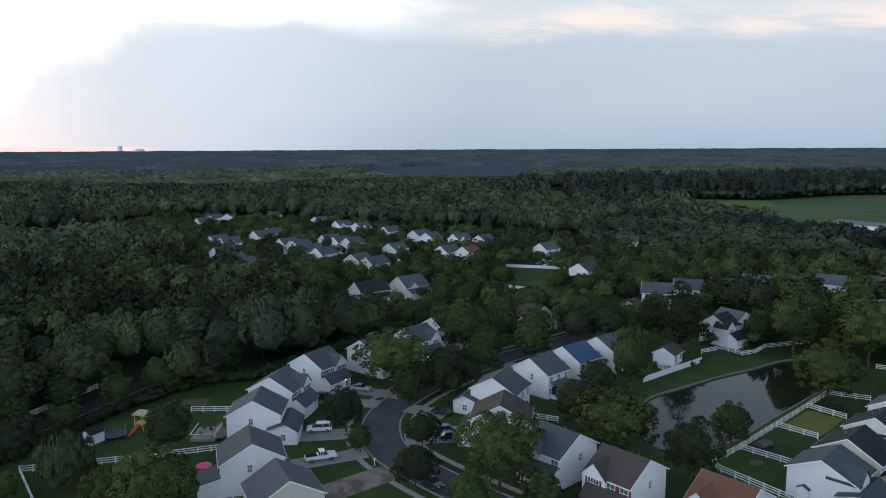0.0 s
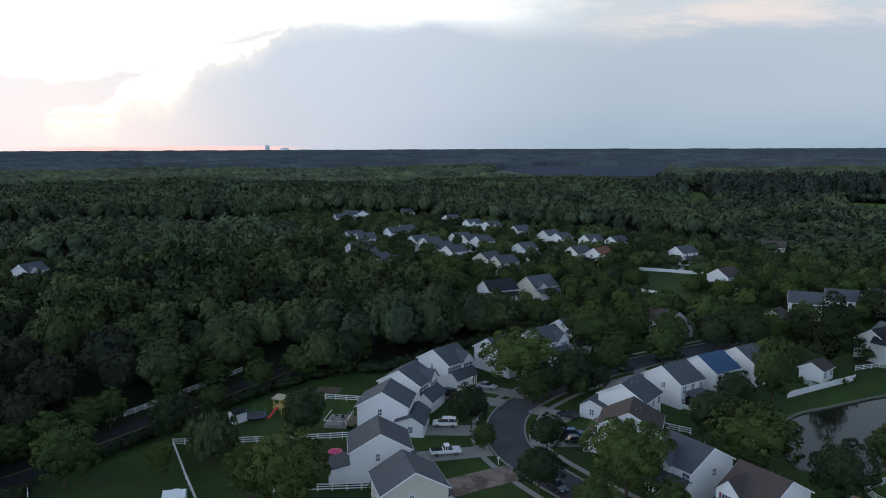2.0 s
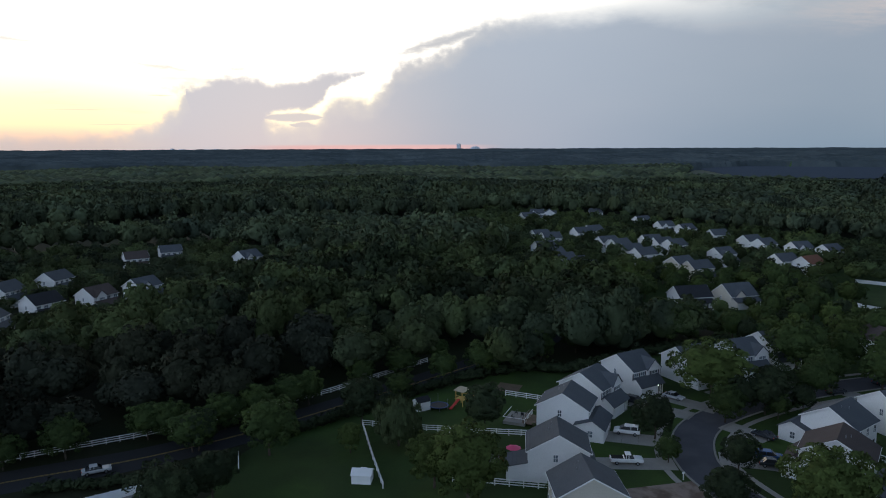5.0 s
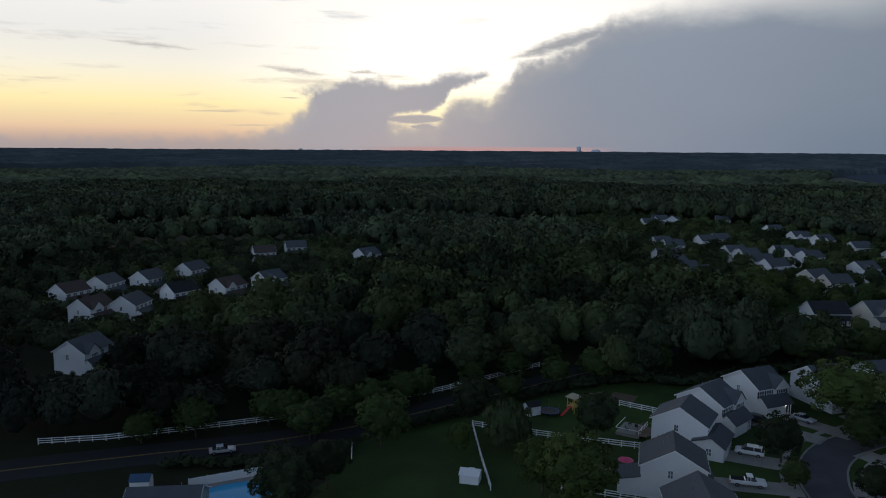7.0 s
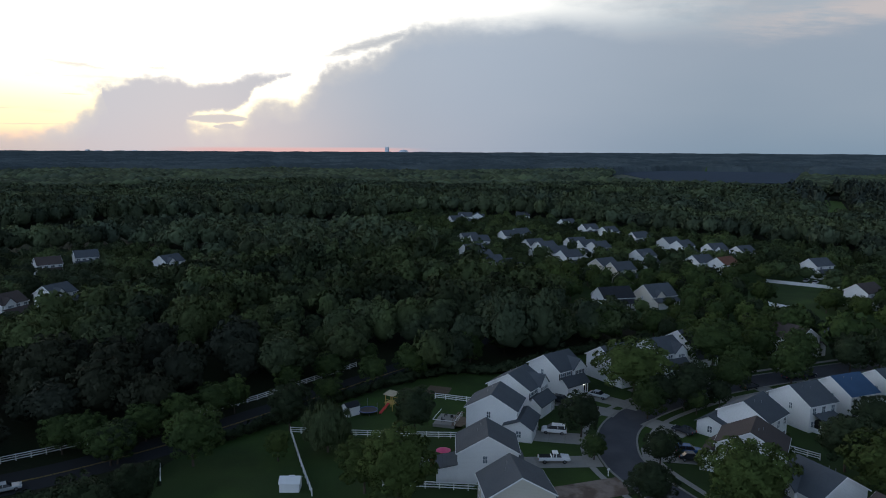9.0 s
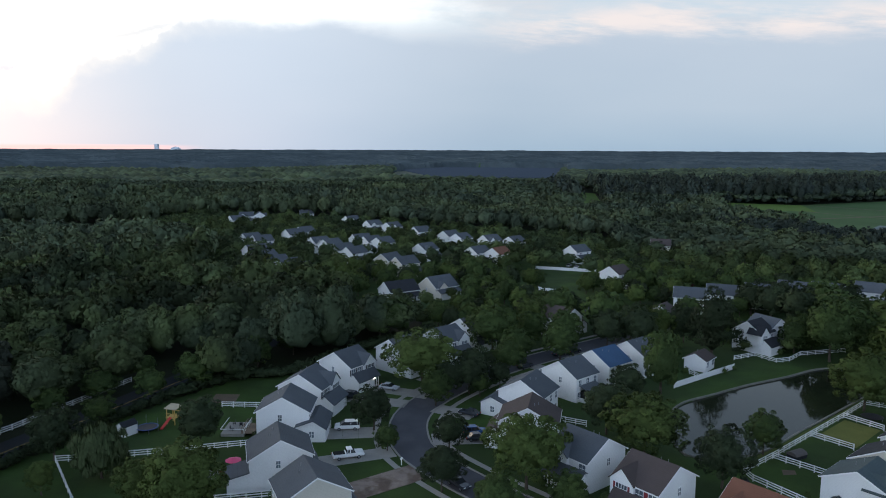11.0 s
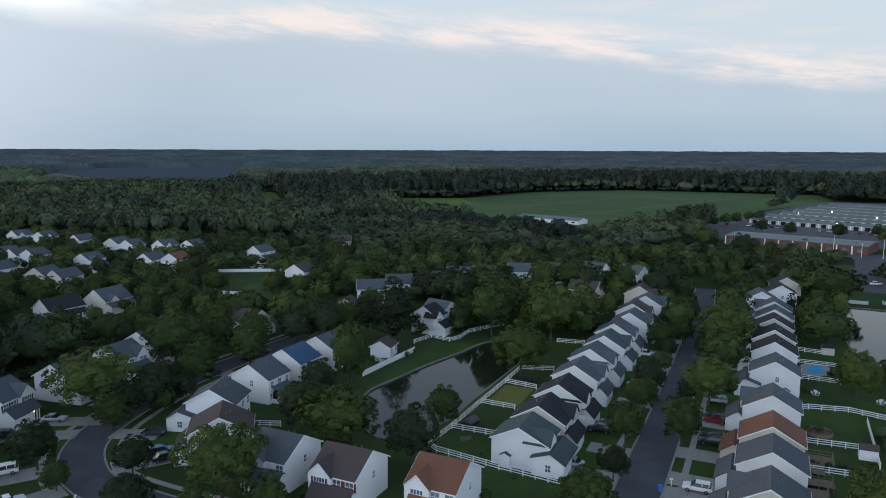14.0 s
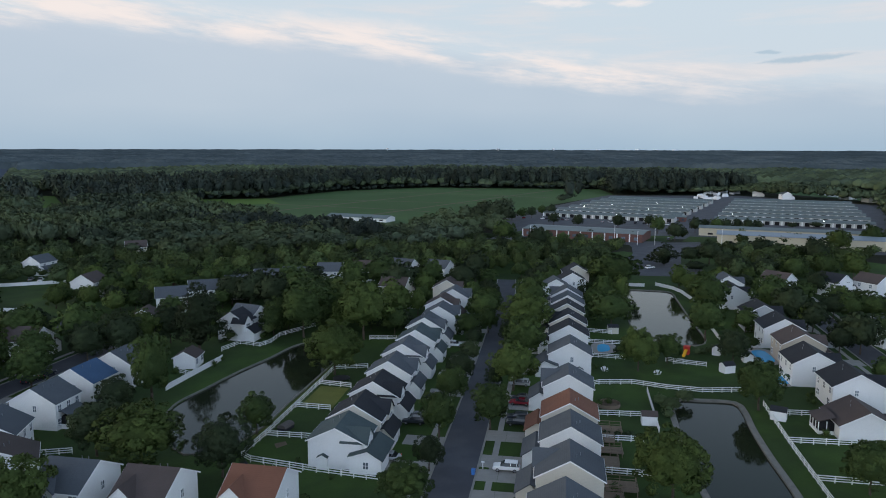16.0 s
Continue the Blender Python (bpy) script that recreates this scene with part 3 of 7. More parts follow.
YELLOW = material("yellow_road_paint", (0.26, 0.18, 0.05), 0.8, vary=0.3, bump=0.0)
for d in (-0.22, 0.08):
    tagged(new("road_line", ribbon("road_line", ROAD_MAIN, d, d + 0.14, 0.0, 0.054, YELLOW)), "worn yellow centre line of the road", "road marking", kind="structure")

sheet("field", FIELD_A, 0.06, FIELD, "wide green crop field edged by woods", "field")
for line, w in (([(235, 765), (330, 600), (372, 500)], 1.3), ([(330, 735), (430, 600), (470, 520)], 1.3), ([(460, 808), (540, 680), (585, 560)], 1.3), ([(205, 560), (330, 612), (520, 690), (650, 745)], 1.6), ([(232, 470), (350, 520), (520, 592), (690, 660)], 1.6)):
    tagged(new("field_track", ribbon("field_track", curve_points(line, 20), -w, w, 0.0, 0.09, SOIL)), "faint bare wheel track across the crop field", "track", kind="structure")
sheet("field", FIELD_B, 0.06, FIELD_PALE, "small pale green meadow among the trees", "field")
sheet("works_yard", WORKS, 0.05, ASPHALT, "asphalt yard round the storage buildings", "yard")
sheet("works_approach", [(256, 194), (276, 172), (293, 184), (298, 200), (347, 233), (362, 230), (379, 242), (340, 265), (328, 252)], 0.085, ASPHALT, "open asphalt approach before the works gate", "yard")
sheet("field", FARM, 0.06, FIELD, "distant green field", "field")
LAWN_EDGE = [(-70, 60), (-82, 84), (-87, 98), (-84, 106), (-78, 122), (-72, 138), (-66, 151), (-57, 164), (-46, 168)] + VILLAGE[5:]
edge_rng = np.random.default_rng(3)
village_cell = inside(np.array([p.center.x + edge_rng.uniform(-0.6, 0.6) for p in ground.data.polygons]), np.array([p.center.y for p in ground.data.polygons]), LAWN_EDGE)
ground.data.materials.append(GRASS)
ground.data.polygons.foreach_set("material_index", village_cell.astype(np.int32))


# ---------------------------------------------------------------- houses
HOUSES = []
TAKEN = []                                   # (x, y, radius) of what stands on the ground


def side_pose(x, y, z, turn):
    return pose(x, y, z, 0, 0, turn)


def window_meshes(w, h):
    def frame_of():
        t = 0.09
        xs = [-w / 2 - t, -w / 2] + ([-0.03, 0.03] if w < 1.6 else [-w / 4 - 0.03, -w / 4 + 0.03, -0.04, 0.04, w / 4 - 0.03, w / 4 + 0.03]) + [w / 2, w / 2 + t]
        zs = [-t, 0, h / 2 - 0.03, h / 2 + 0.03, h, h + t]
        bm = bmesh.new()
        grid = [[bm.verts.new((x, 0.07, z)) for x in xs] for z in zs]
        bars = [bm.faces.new((grid[j][i], grid[j][i + 1], grid[j + 1][i + 1], grid[j + 1][i])) for j in range(len(zs) - 1) for i in range(len(xs) - 1) if not (i % 2 and j % 2)]
        sides = bmesh.ops.extrude_face_region(bm, geom=bars)["geom"]
        for v in sides:
            if isinstance(v, bmesh.types.BMVert):
                v.co.y = -0.02
        bmesh.ops.recalc_face_normals(bm, faces=bm.faces)
        me = bpy.data.meshes.new("window_frame")
        bm.to_mesh(me)
        bm.free()
        me.materials.append(TRIM)
        return me
    return (shared(("frame", w, h), frame_of), shared(("pane", w, h), lambda: Shape().box(-w / 2, -0.02, 0, w / 2, 0.03, h).mesh("pane", GLASS)))


def add_window(house, m, w=0.95, h=1.35, shutters=None):
    frame_me, pane_me = window_meshes(w, h)
    ob = add_part("window", frame_me, house, m)
    add_part("pane", pane_me, ob)
    if shutters:
        me = shared(("shutter", h, shutters.name), lambda: Shape().box(-0.18, 0, 0, 0.18, 0.05, h).mesh("shutter", shutters))
        for s in (-1, 1):
            add_part("shutter", me, ob, pose(s * (w / 2 + 0.3), 0, 0))


def roof_slab(half, eave, ridge, x0, x1, over=0.35, thick=0.16, center=0.0, axis="x"):
    s = (ridge - eave) / half
    out = [(center - half - over, eave - over * s + 0.01), (center, ridge + 0.01), (center + half + over, eave - over * s + 0.01),
           (center + half + over, eave - over * s + thick), (center, ridge + thick + 0.02), (center - half - over, eave - over * s + thick)]
    return Shape().prism(out, x0, x1, axis)


def house(x, y, turn, L=8.6, W=10.0, eave=5.5, ridge=8.3, roof="grey", wall=None, front=1, wing=(0.0, 3.4), gable=0.0, bump=0, detail=2, deck=False,
          shutters=None, label="", group="houses along the street", back_porch=False, wing_side=0.0, one_storey=False, back_room=False, side_window=True):
    """A house whose ridge runs along turn. front: 1 when the street lies to the left of that way, -1 to the right.
    wing: how far the low garage wing reaches past the near gable, and out to the street."""
    wall = wall or SIDING
    if one_storey:
        eave, ridge = 2.9, 2.9 + 0.27 * W
    flip = 0 if front > 0 else 180
    near = -1 if front > 0 else 1            # the gable that faces back along turn
    colour = {"grey": "grey", "dark": "charcoal", "brown": "brown", "rust": "rust-red", "blue": "blue", "green": "green-grey"}[roof]
    tone = {"white_siding": "white", "cream_siding": "cream", "tan_siding": "tan", "grey_siding": "grey"}[wall.name]
    h = empty("house", pose(x, y, 0, 0, 0, turn + flip),
              label or f"{'one' if one_storey else 'two'}-storey {tone} clapboard house with {colour} shingle gable roof", "house", group)
    TAKEN.append((x, y, max(L, W) / 2 + 1.2))
    HOUSES.append((x, y))
    RM = SHINGLE[roof]
    l, w = L / 2 - 0.3, W / 2
    s = Shape().prism([(-w, -0.1), (w, -0.1), (w, eave), (0, ridge), (-w, eave)], -l, l)
    add_part("wall", s.mesh("house_wall", wall), h)
    add_part("roof", roof_slab(w, eave, ridge, -L / 2, L / 2).mesh("house_roof", RM), h)
    slope = (ridge - eave) / w
    o, e = w + 0.36, eave - 0.35 * slope
    for side in (-1, 1):
        bargeboard = Shape().prism([(-o, e - 0.12), (0, ridge - 0.10), (o, e - 0.12), (o, e + 0.10), (0, ridge + 0.12), (-o, e + 0.10)], side * (L / 2 + 0.002), side * (L / 2 + 0.06))
        add_part("bargeboard", bargeboard.mesh("bargeboard", TRIM), h)
        add_part("gutter", Shape().box(-L / 2, side * o - 0.06, e - 0.02, L / 2, side * o + 0.06, e + 0.10).mesh("gutter", TRIM), h)
    if detail:
        for i in range(2 if detail > 1 else 1):
            add_part("vent_pipe", shared("vent", lambda: Shape().tube((0, 0, -0.3), (0, 0, 0.5), 0.06, 0.06, 6).mesh("vent_pipe", METAL)), h,
                     pose(-l * 0.4 + i * 1.6, -1.0 - 0.6 * i, ridge - (1.0 + 0.6 * i) * slope + 0.15))
    upper = eave - 1.95
    # front wing with the garage and porch
    if wing:
        reach, out = wing
        x0, x1 = (-l - reach, l - 1.0) if near < 0 else (-l + 1.0, l + reach)
        top, low = min(4.1, eave - 0.5), 2.65
        peak = w + out * 0.30
        # the garage fills the near half, the rest is an open porch
        split = (x0 + 5.4) if near < 0 else (x1 - 5.4)
        g0, g1 = (x0, split) if near < 0 else (split, x1)
        s = Shape().prism([(w - (2.2 if reach else 0.0), -0.1), (w + out, -0.1), (w + out, low), (peak, top), (w - (2.2 if reach else 0.0), top - 1.1)], g0, g1)
        add_part("garage_wing", s.mesh("wing_wall", wall), h)
        p0, p1 = (split, x1) if near < 0 else (x0, split)
        add_part("porch_floor", Shape().box(p0, w, -0.1, p1, w + out, 0.12).mesh("porch_floor", CONCRETE), h)
        for px in ((p0 + p1) / 2, p1 - 0.12 if near < 0 else p0 + 0.12):
            add_part("porch_post", shared(("porch_post", low), lambda: Shape().box(-0.08, -0.08, 0.1, 0.08, 0.08, low).mesh("porch_post", TRIM)), h, pose(px, w + out - 0.15, 0))
        k = (top - low) / (w + out - peak)
        b = w - (2.5 if reach else 0.0)
        bz = top - (peak - b) * (1.1 / (peak - w + 2.2))
        s = Shape().prism([(b, bz + 0.01), (peak, top + 0.01), (w + out + 0.35, low - 0.35 * k), (w + out + 0.35, low - 0.35 * k + 0.15), (peak, top + 0.17), (b, bz + 0.17)],
                          x0 - 0.3, x1 + 0.3)
        add_part("wing_roof", s.mesh("wing_roof", RM), h)
        door_x = (x0 + 2.6) if near < 0 else (x1 - 2.6)

        def door_mesh():
            s = Shape()
            for i in range(4):
                s.box(-2.2, 0, 0.02 + i * 0.54, 2.2, 0.06, 0.52 + i * 0.54)
            return s.mesh("garage_door", TRIM)
        add_part("garage_door", shared("garage_door", door_mesh), h, pose(door_x, w + out, 0))
        if detail:
            px = (x1 - 1.0) if near < 0 else (x0 + 1.0)
            add_part("front_door", shared("front_door", lambda: Shape().box(-0.48, 0, 0, 0.48, 0.06, 2.1).mesh("front_door", SHUTTER_DARK)), h, pose(px, w, 0.1))
            add_window(h, pose(px - 1.4 * (1 if near < 0 else -1), w, 0.9), 0.9, 1.2, shutters)
        if reach and detail > 1:
            add_window(h, side_pose(near * (l + reach), w + out * 0.2, 0.9, 90 if near < 0 else -90), 0.9, 1.2)
    # gable above the front
    if gable:
        g, gw, gy = gable, 2.1, w + 0.55
        gr = min(eave + gw * 0.95, ridge - 0.2)
        s = Shape().prism([(g - gw, eave - 2.7), (g + gw, eave - 2.7), (g + gw, eave), (g, gr), (g - gw, eave)], w - 0.4, gy, "y")
        add_part("front_gable", s.mesh("front_gable", wall), h)
        add_part("gable_roof", roof_slab(gw, eave, gr, w * 0.15, gy + 0.25, 0.25, 0.14, g, "y").mesh("gable_roof", RM), h)
        add_window(h, pose(g, gy, upper), 2.0, 1.5, shutters)
    if one_storey:
        spots = [(-0.6, 1.0), (0.6, 1.0)]
    else:
        spots = [(-0.78, upper), (-0.2, upper), (0.3, upper), (0.8, upper)] if detail else [(-0.5, upper), (0.5, upper)]
    for fx, z in spots:
        if not (gable and abs(fx * l - gable) < 2.8):
            add_window(h, pose(fx * l, w, z), 1.35 if detail else 1.1, 1.45, shutters)
    if not one_storey:
        for fx in (-0.7, 0.0, 0.7) if detail else (-0.4, 0.5):
            add_window(h, side_pose(fx * l, -w, upper, 180))
        for fx in (-0.7, 0.6) if detail else ():
            add_window(h, side_pose(fx * l, -w, 0.9, 180), 1.5, 1.35)
        if detail and side_window:
            add_window(h, side_pose(near * l, -w * 0.10, upper + 0.1, -90 if near > 0 else 90), 0.7, 1.2)
    # chimney bump on the near gable wall
    if bump:
        s = Shape().prism([(-0.9, 0), (0.9, 0), (0.9, 2.1), (0, 2.6), (-0.9, 2.1)], near * l, near * (l + 0.7))
        ob = add_part("fireplace_bump", s.mesh("fireplace_bump", wall), h, pose(0, -w * 0.45, 0))
        add_part("bump_roof", roof_slab(0.9, 2.1, 2.6, near * l, near * (l + 0.85), 0.12, 0.08).mesh("bump_roof", RM), ob)
    if deck:
        s = Shape().box(-2.6, -w - 3.4, 0.55, 2.6, -w, 0.70)
        for px in (-2.5, 0, 2.4):
            s.box(px, -w - 3.3, -0.1, px + 0.12, -w - 3.18, 1.6)
        s.box(-2.6, -w - 3.36, 1.5, 2.6, -w - 3.26, 1.6)
        for px in (-2.6, 2.5):
            s.box(px, -w - 3.3, 1.5, px + 0.1, -w, 1.6)
        add_part("deck", s.mesh("deck", WOOD), h, None, "weathered timber deck with railing")
    if back_room:
        x0, x1 = (-l + 0.1, -l + 5.2) if near < 0 else (l - 5.2, l - 0.1)
        add_part("back_room", Shape().prism([(-w - 3.6, -0.1), (-w, -0.1), (-w, 3.3), (-w - 3.6, 2.5)], x0, x1).mesh("back_room", wall), h)
        add_part("back_roof", Shape().prism([(-w - 4.0, 2.42), (-w, 3.31), (-w, 3.46), (-w - 4.0, 2.57)], x0 - 0.2, x1 + 0.2).mesh("back_roof", RM), h)
    if back_porch:
        ob = add_part("screened_porch", Shape().box(-2.4, -w - 3.0, 0, 2.44, -w, 0.68).mesh("screened_porch", TRIM), h)
        for px, py in ((-2.4, -3.0), (-0.8, -3.0), (0.8, -3.0), (2.3, -3.0), (-2.4, -1.5), (2.3, -1.5)):
            add_part("post", shared("screen_post", lambda: Shape().box(0, 0, 0.68, 0.14, 0.14, 2.6).mesh("post", TRIM)), ob, pose(px, -w + py, 0))
        add_part("screen", Shape().box(-2.3, -w - 2.85, 0.7, 2.3, -w - 0.02, 2.5).mesh("screen", DARK), ob)
        s = Shape().prism([(-w - 3.3, 2.6), (-w, 3.6), (-w, 3.75), (-w - 3.3, 2.75)], -2.8, 2.8)
        add_part("porch_roof", s.mesh("porch_roof", RM), ob)
    return h


# the row to the left of the straight street: fronts face the street
ROW_L = [(60.7, 107.7, "green", SIDING, 1.3), (67.8, 113.4, "dark", SIDING_CREAM, 0), (77.6, 122.4, "dark", SIDING, 0), (87.7, 132.2, "grey", SIDING, 0), (98.2, 142.0, "grey", SIDING, 0),
         (108.5, 151.0, "green", SIDING, 0), (118.4, 160.6, "grey", SIDING, 0), (130.3, 169.7, "grey", SIDING, 0), (138.9, 179.9, "brown", SIDING, 0), (150.0, 187.8, "grey", SIDING, 0),
         (158.5, 202.0, "brown", SIDING_CREAM, 0)]
for i, (x, y, roof, wall, reach) in enumerate(ROW_L):
    house(x, y, 43, roof=roof, wall=wall, front=-1, wing=(reach, 3.4 if i == 0 else 2.1), gable=1.9 if i % 2 == 0 else -1.9, bump=(i == 0), detail=2 if i < 8 else 1, deck=i in (1, 4), side_window=False,
          eave=4.9 if i == 0 else 5.5, ridge=7.3 if i == 0 else 8.3)
# the row to the right of it
ROW_R = [(70.7, 63.8, "grey", SIDING_CREAM), (81.3, 72.7, "grey", SIDING_CREAM), (91.5, 81.9, "grey", SIDING), (99.9, 89.8, "rust", SIDING_CREAM), (112.4, 101.6, "grey", SIDING), (130.8, 118.0, "grey", SIDING),
         (144.0, 130.5, "dark", SIDING), (153.5, 139.5, "dark", SIDING_CREAM), (163.8, 149.4, "dark", SIDING_CREAM), (173.1, 157.7, "grey", SIDING), (182.0, 166.3, "grey", SIDING)]
for i, (x, y, roof, wall) in enumerate(ROW_R):
    house(x, y, 43, W=10.2, roof=roof, wall=wall, front=1, wing=(1.6 if i == 5 else 0.0, 3.0), gable=(1.9 if i % 3 == 1 else 0), detail=2 if i < 8 else 1, deck=i in (1, 2, 3), bump=(i == 5), side_window=i in (2, 5))
house(190.5, 180.0, 50, roof="grey", front=1, detail=1)
house(203.0, 183.5, 50, roof="dark", front=1, detail=1, eave=6.0, ridge=8.8)
house(217.5, 194.5, 50, roof="dark", wall=SIDING_CREAM, front=1, detail=1, eave=6.0, ridge=8.8)
# the curving row
house(-23.8, 100.4, 117, roof="grey", wall=SIDING_CREAM, front=-1, wing=(0, 1.6), detail=2, group="houses along the bend")
house(-32.0, 113.5, 109, roof="grey", front=-1, wing=(0, 1.2), detail=2, back_room=True, group="houses along the bend")
house(-36.0, 133.6, 93, roof="grey", front=-1, wing=(1.3, 3.2), bump=1, detail=2, deck=True, group="houses along the bend")
house(-35.0, 147.4, 77, roof="grey", front=-1, wing=(0, 2.6), gable=-1.9, detail=2, shutters=SHUTTER_DARK, group="houses along the bend")
house(-29.6, 163.6, 58, roof="grey", front=-1, wing=(0, 2.4), gable=-2.0, detail=2, shutters=SHUTTER_DARK, group="houses along the bend")
house(-17.8, 175.0, 50, roof="grey", front=-1, wing=(0, 2.4), gable=-2.0, detail=2, group="houses along the bend")
house(-7.5, 186.5, 47, roof="grey", front=-1, wing=(0, 2.4), gable=-2.0, detail=2, group="houses along the bend")
house(-0.5, 198.0, 45, roof="grey", front=-1, wing=(0, 2.4), detail=1, group="houses along the bend")
# the middle block inside the bend
house(11.8, 146.0, 62, roof="grey", front=1, wing=(1.4, 3.4), detail=2, bump=0, deck=False, group="houses inside the bend")
house(10.9, 130.6, 80, L=9.0, W=10.8, roof="brown", front=1, wing=(0, 2.4), detail=2, group="houses inside the bend")
house(22.0, 158.8, 44, L=8.2, roof="grey", front=1, wing=(0, 3.0), detail=2, back_porch=True, group="houses inside the bend", shutters=SHUTTER_DARK)
house(31.1, 168.2, 42, roof="blue", front=1, wing=(0, 3.0), detail=2, group="houses inside the bend")
house(41.0, 176.8, 42, roof="grey", front=1, wing=(0, 3.0), detail=2, group="houses inside the bend")
house(19.4, 116.1, 132, roof="grey", front=1, wing=(0, 2.4), gable=1.8, detail=2, group="houses inside the bend")
house(28.1, 106.1, 132, roof="brown", wall=SIDING, front=1, wing=(0, 2.2), gable=2.0, detail=2, shutters=SHUTTER_RED, group="houses inside the bend")
house(40.5, 96.7, 132, roof="rust", front=1, wing=(0, 2.2), gable=2.0, detail=2, group="houses inside the bend")
# the row beyond the long pond
ROW_E = [(147.0, 57.2, "brown", SIDING, True), (161.5, 65.2, "dark", SIDING, False), (171.0, 78.5, "dark", SIDING, False), (185.5, 88.5, "brown", SIDING_TAN, False),
         (197.5, 99.8, "dark", SIDING, False), (210.0, 112.5, "dark", SIDING_GREY, False), (231.5, 135.0, "dark", SIDING, False), (247.5, 146.5, "grey", SIDING, False)]
for i, (x, y, roof, wall, low) in enumerate(ROW_E):
    house(x, y, 43, L=10.6, W=10.4, roof=roof, wall=wall, front=-1, wing=(0, 3.4), gable=0 if low else 2.0, detail=2 if i < 5 else 1, one_storey=low, back_porch=low, group="houses beyond the long pond")

house(57.5, 180.0, 52, L=6.5, W=5.5, roof="brown", front=-1, wing=None, detail=1, one_storey=True, label="small white gabled house with a brown shingle roof", group="houses inside the bend")
house(61.5, 232.0, 60, L=8, W=9, roof="brown", wall=SIDING_TAN, front=-1, wing=None, detail=0, group="far houses", one_storey=True)
house(83.5, 203.5, 118, L=9, W=8, roof="grey", front=-1, wing=(0, 2.4), detail=1, group="far houses")
# houses farther off among the trees
house(-166, 520, 17, L=10.5, W=9.0, roof="grey", wall=SIDING, front=-1, wing=(0, 2.8), gable=2.6, detail=0, group="far houses")
house(-157, 522, 107, L=10.5, W=9.0, roof="grey", wall=SIDING, front=-1, wing=(0, 2.8), gable=2.6, detail=0, group="far houses")
house(-164, 492, 44, L=10.5, W=9.0, roof="grey", wall=SIDING, front=-1, wing=(0, 2.8), gable=0.0, detail=0, group="far houses")
house(-123, 391, 51, L=10.5, W=9.0, roof="grey", wall=SIDING, front=-1, wing=(0, 2.8), gable=2.6, detail=0, group="far houses")
house(-114, 382, 41, L=10.5, W=9.0, roof="grey", wall=SIDING, front=-1, wing=(0, 2.8), gable=0.0, detail=0, group="far houses")
house(-106, 344, 48, L=10.5, W=9.0, roof="grey", wall=SIDING, front=-1, wing=(0, 2.8), gable=0.0, detail=0, group="far houses")
house(-96, 325, 55, L=10.5, W=9.0, roof="grey", wall=SIDING, front=-1, wing=(0, 2.8), gable=2.6, detail=0, group="far houses")
house(-87, 310, 45, L=10.5, W=9.0, roof="grey", wall=SIDING, front=-1, wing=(0, 2.8), gable=0.0, detail=0, group="far houses")
house(-79, 301, 52, L=10.5, W=9.0, roof="grey", wall=SIDING, front=-1, wing=(0, 2.8), gable=0.0, detail=0, group="far houses")
house(-72, 291, 42, L=10.5, W=9.0, roof="grey", wall=SIDING, front=-1, wing=(0, 2.8), gable=2.6, detail=0, group="far houses")
house(-105, 413, 49, L=10.5, W=9.0, roof="grey", wall=SIDING, front=-1, wing=(0, 2.8), gable=0.0, detail=0, group="far houses")
house(-101, 426, 56, L=10.5, W=9.0, roof="grey", wall=SIDING, front=-1, wing=(0, 2.8), gable=0.0, detail=0, group="far houses")
house(-82, 377, 46, L=10.5, W=9.0, roof="grey", wall=SIDING, front=-1, wing=(0, 2.8), gable=2.6, detail=0, group="far houses")
house(-74, 369, 53, L=10.5, W=9.0, roof="grey", wall=SIDING, front=-1, wing=(0, 2.8), gable=0.0, detail=0, group="far houses")
house(-65, 352, 43, L=10.5, W=9.0, roof="grey", wall=SIDING, front=-1, wing=(0, 2.8), gable=0.0, detail=0, group="far houses")
house(-57, 341, 50, L=10.5, W=9.0, roof="grey", wall=SIDING, front=-1, wing=(0, 2.8), gable=0.0, detail=0, group="far houses")
house(-62, 392, 40, L=10.5, W=9.0, roof="grey", wall=SIDING, front=-1, wing=(0, 2.8), gable=0.0, detail=0, group="far houses")
house(-55, 383, 47, L=10.5, W=9.0, roof="grey", wall=SIDING, front=-1, wing=(0, 2.8), gable=0.0, detail=0, group="far houses")
house(-48, 379, 54, L=10.5, W=9.0, roof="grey", wall=SIDING, front=-1, wing=(0, 2.8), gable=0.0, detail=0, group="far houses")
house(-66, 468, 44, L=10.5, W=9.0, roof="grey", wall=SIDING, front=-1, wing=(0, 2.8), gable=2.6, detail=0, group="far houses")
house(-52, 456, 51, L=10.5, W=9.0, roof="grey", wall=SIDING, front=-1, wing=(0, 2.8), gable=2.6, detail=0, group="far houses")
house(-127, 543, 17, L=10.5, W=9.0, roof="grey", wall=SIDING, front=-1, wing=(0, 2.8), gable=0.0, detail=0, group="far houses")
house(-85, 497, 48, L=10.5, W=9.0, roof="grey", wall=SIDING, front=-1, wing=(0, 2.8), gable=2.6, detail=0, group="far houses")
house(-38, 320, 55, L=10.5, W=9.0, roof="grey", wall=SIDING_CREAM, front=-1, wing=(0, 2.8), gable=0.0, detail=0, group="far houses")
house(-30, 311, 45, L=10.5, W=9.0, roof="grey", wall=SIDING_CREAM, front=-1, wing=(0, 2.8), gable=0.0, detail=0, group="far houses")
house(-24, 356, 52, L=10.5, W=9.0, roof="grey", wall=SIDING, front=-1, wing=(0, 2.8), gable=2.6, detail=0, group="far houses")
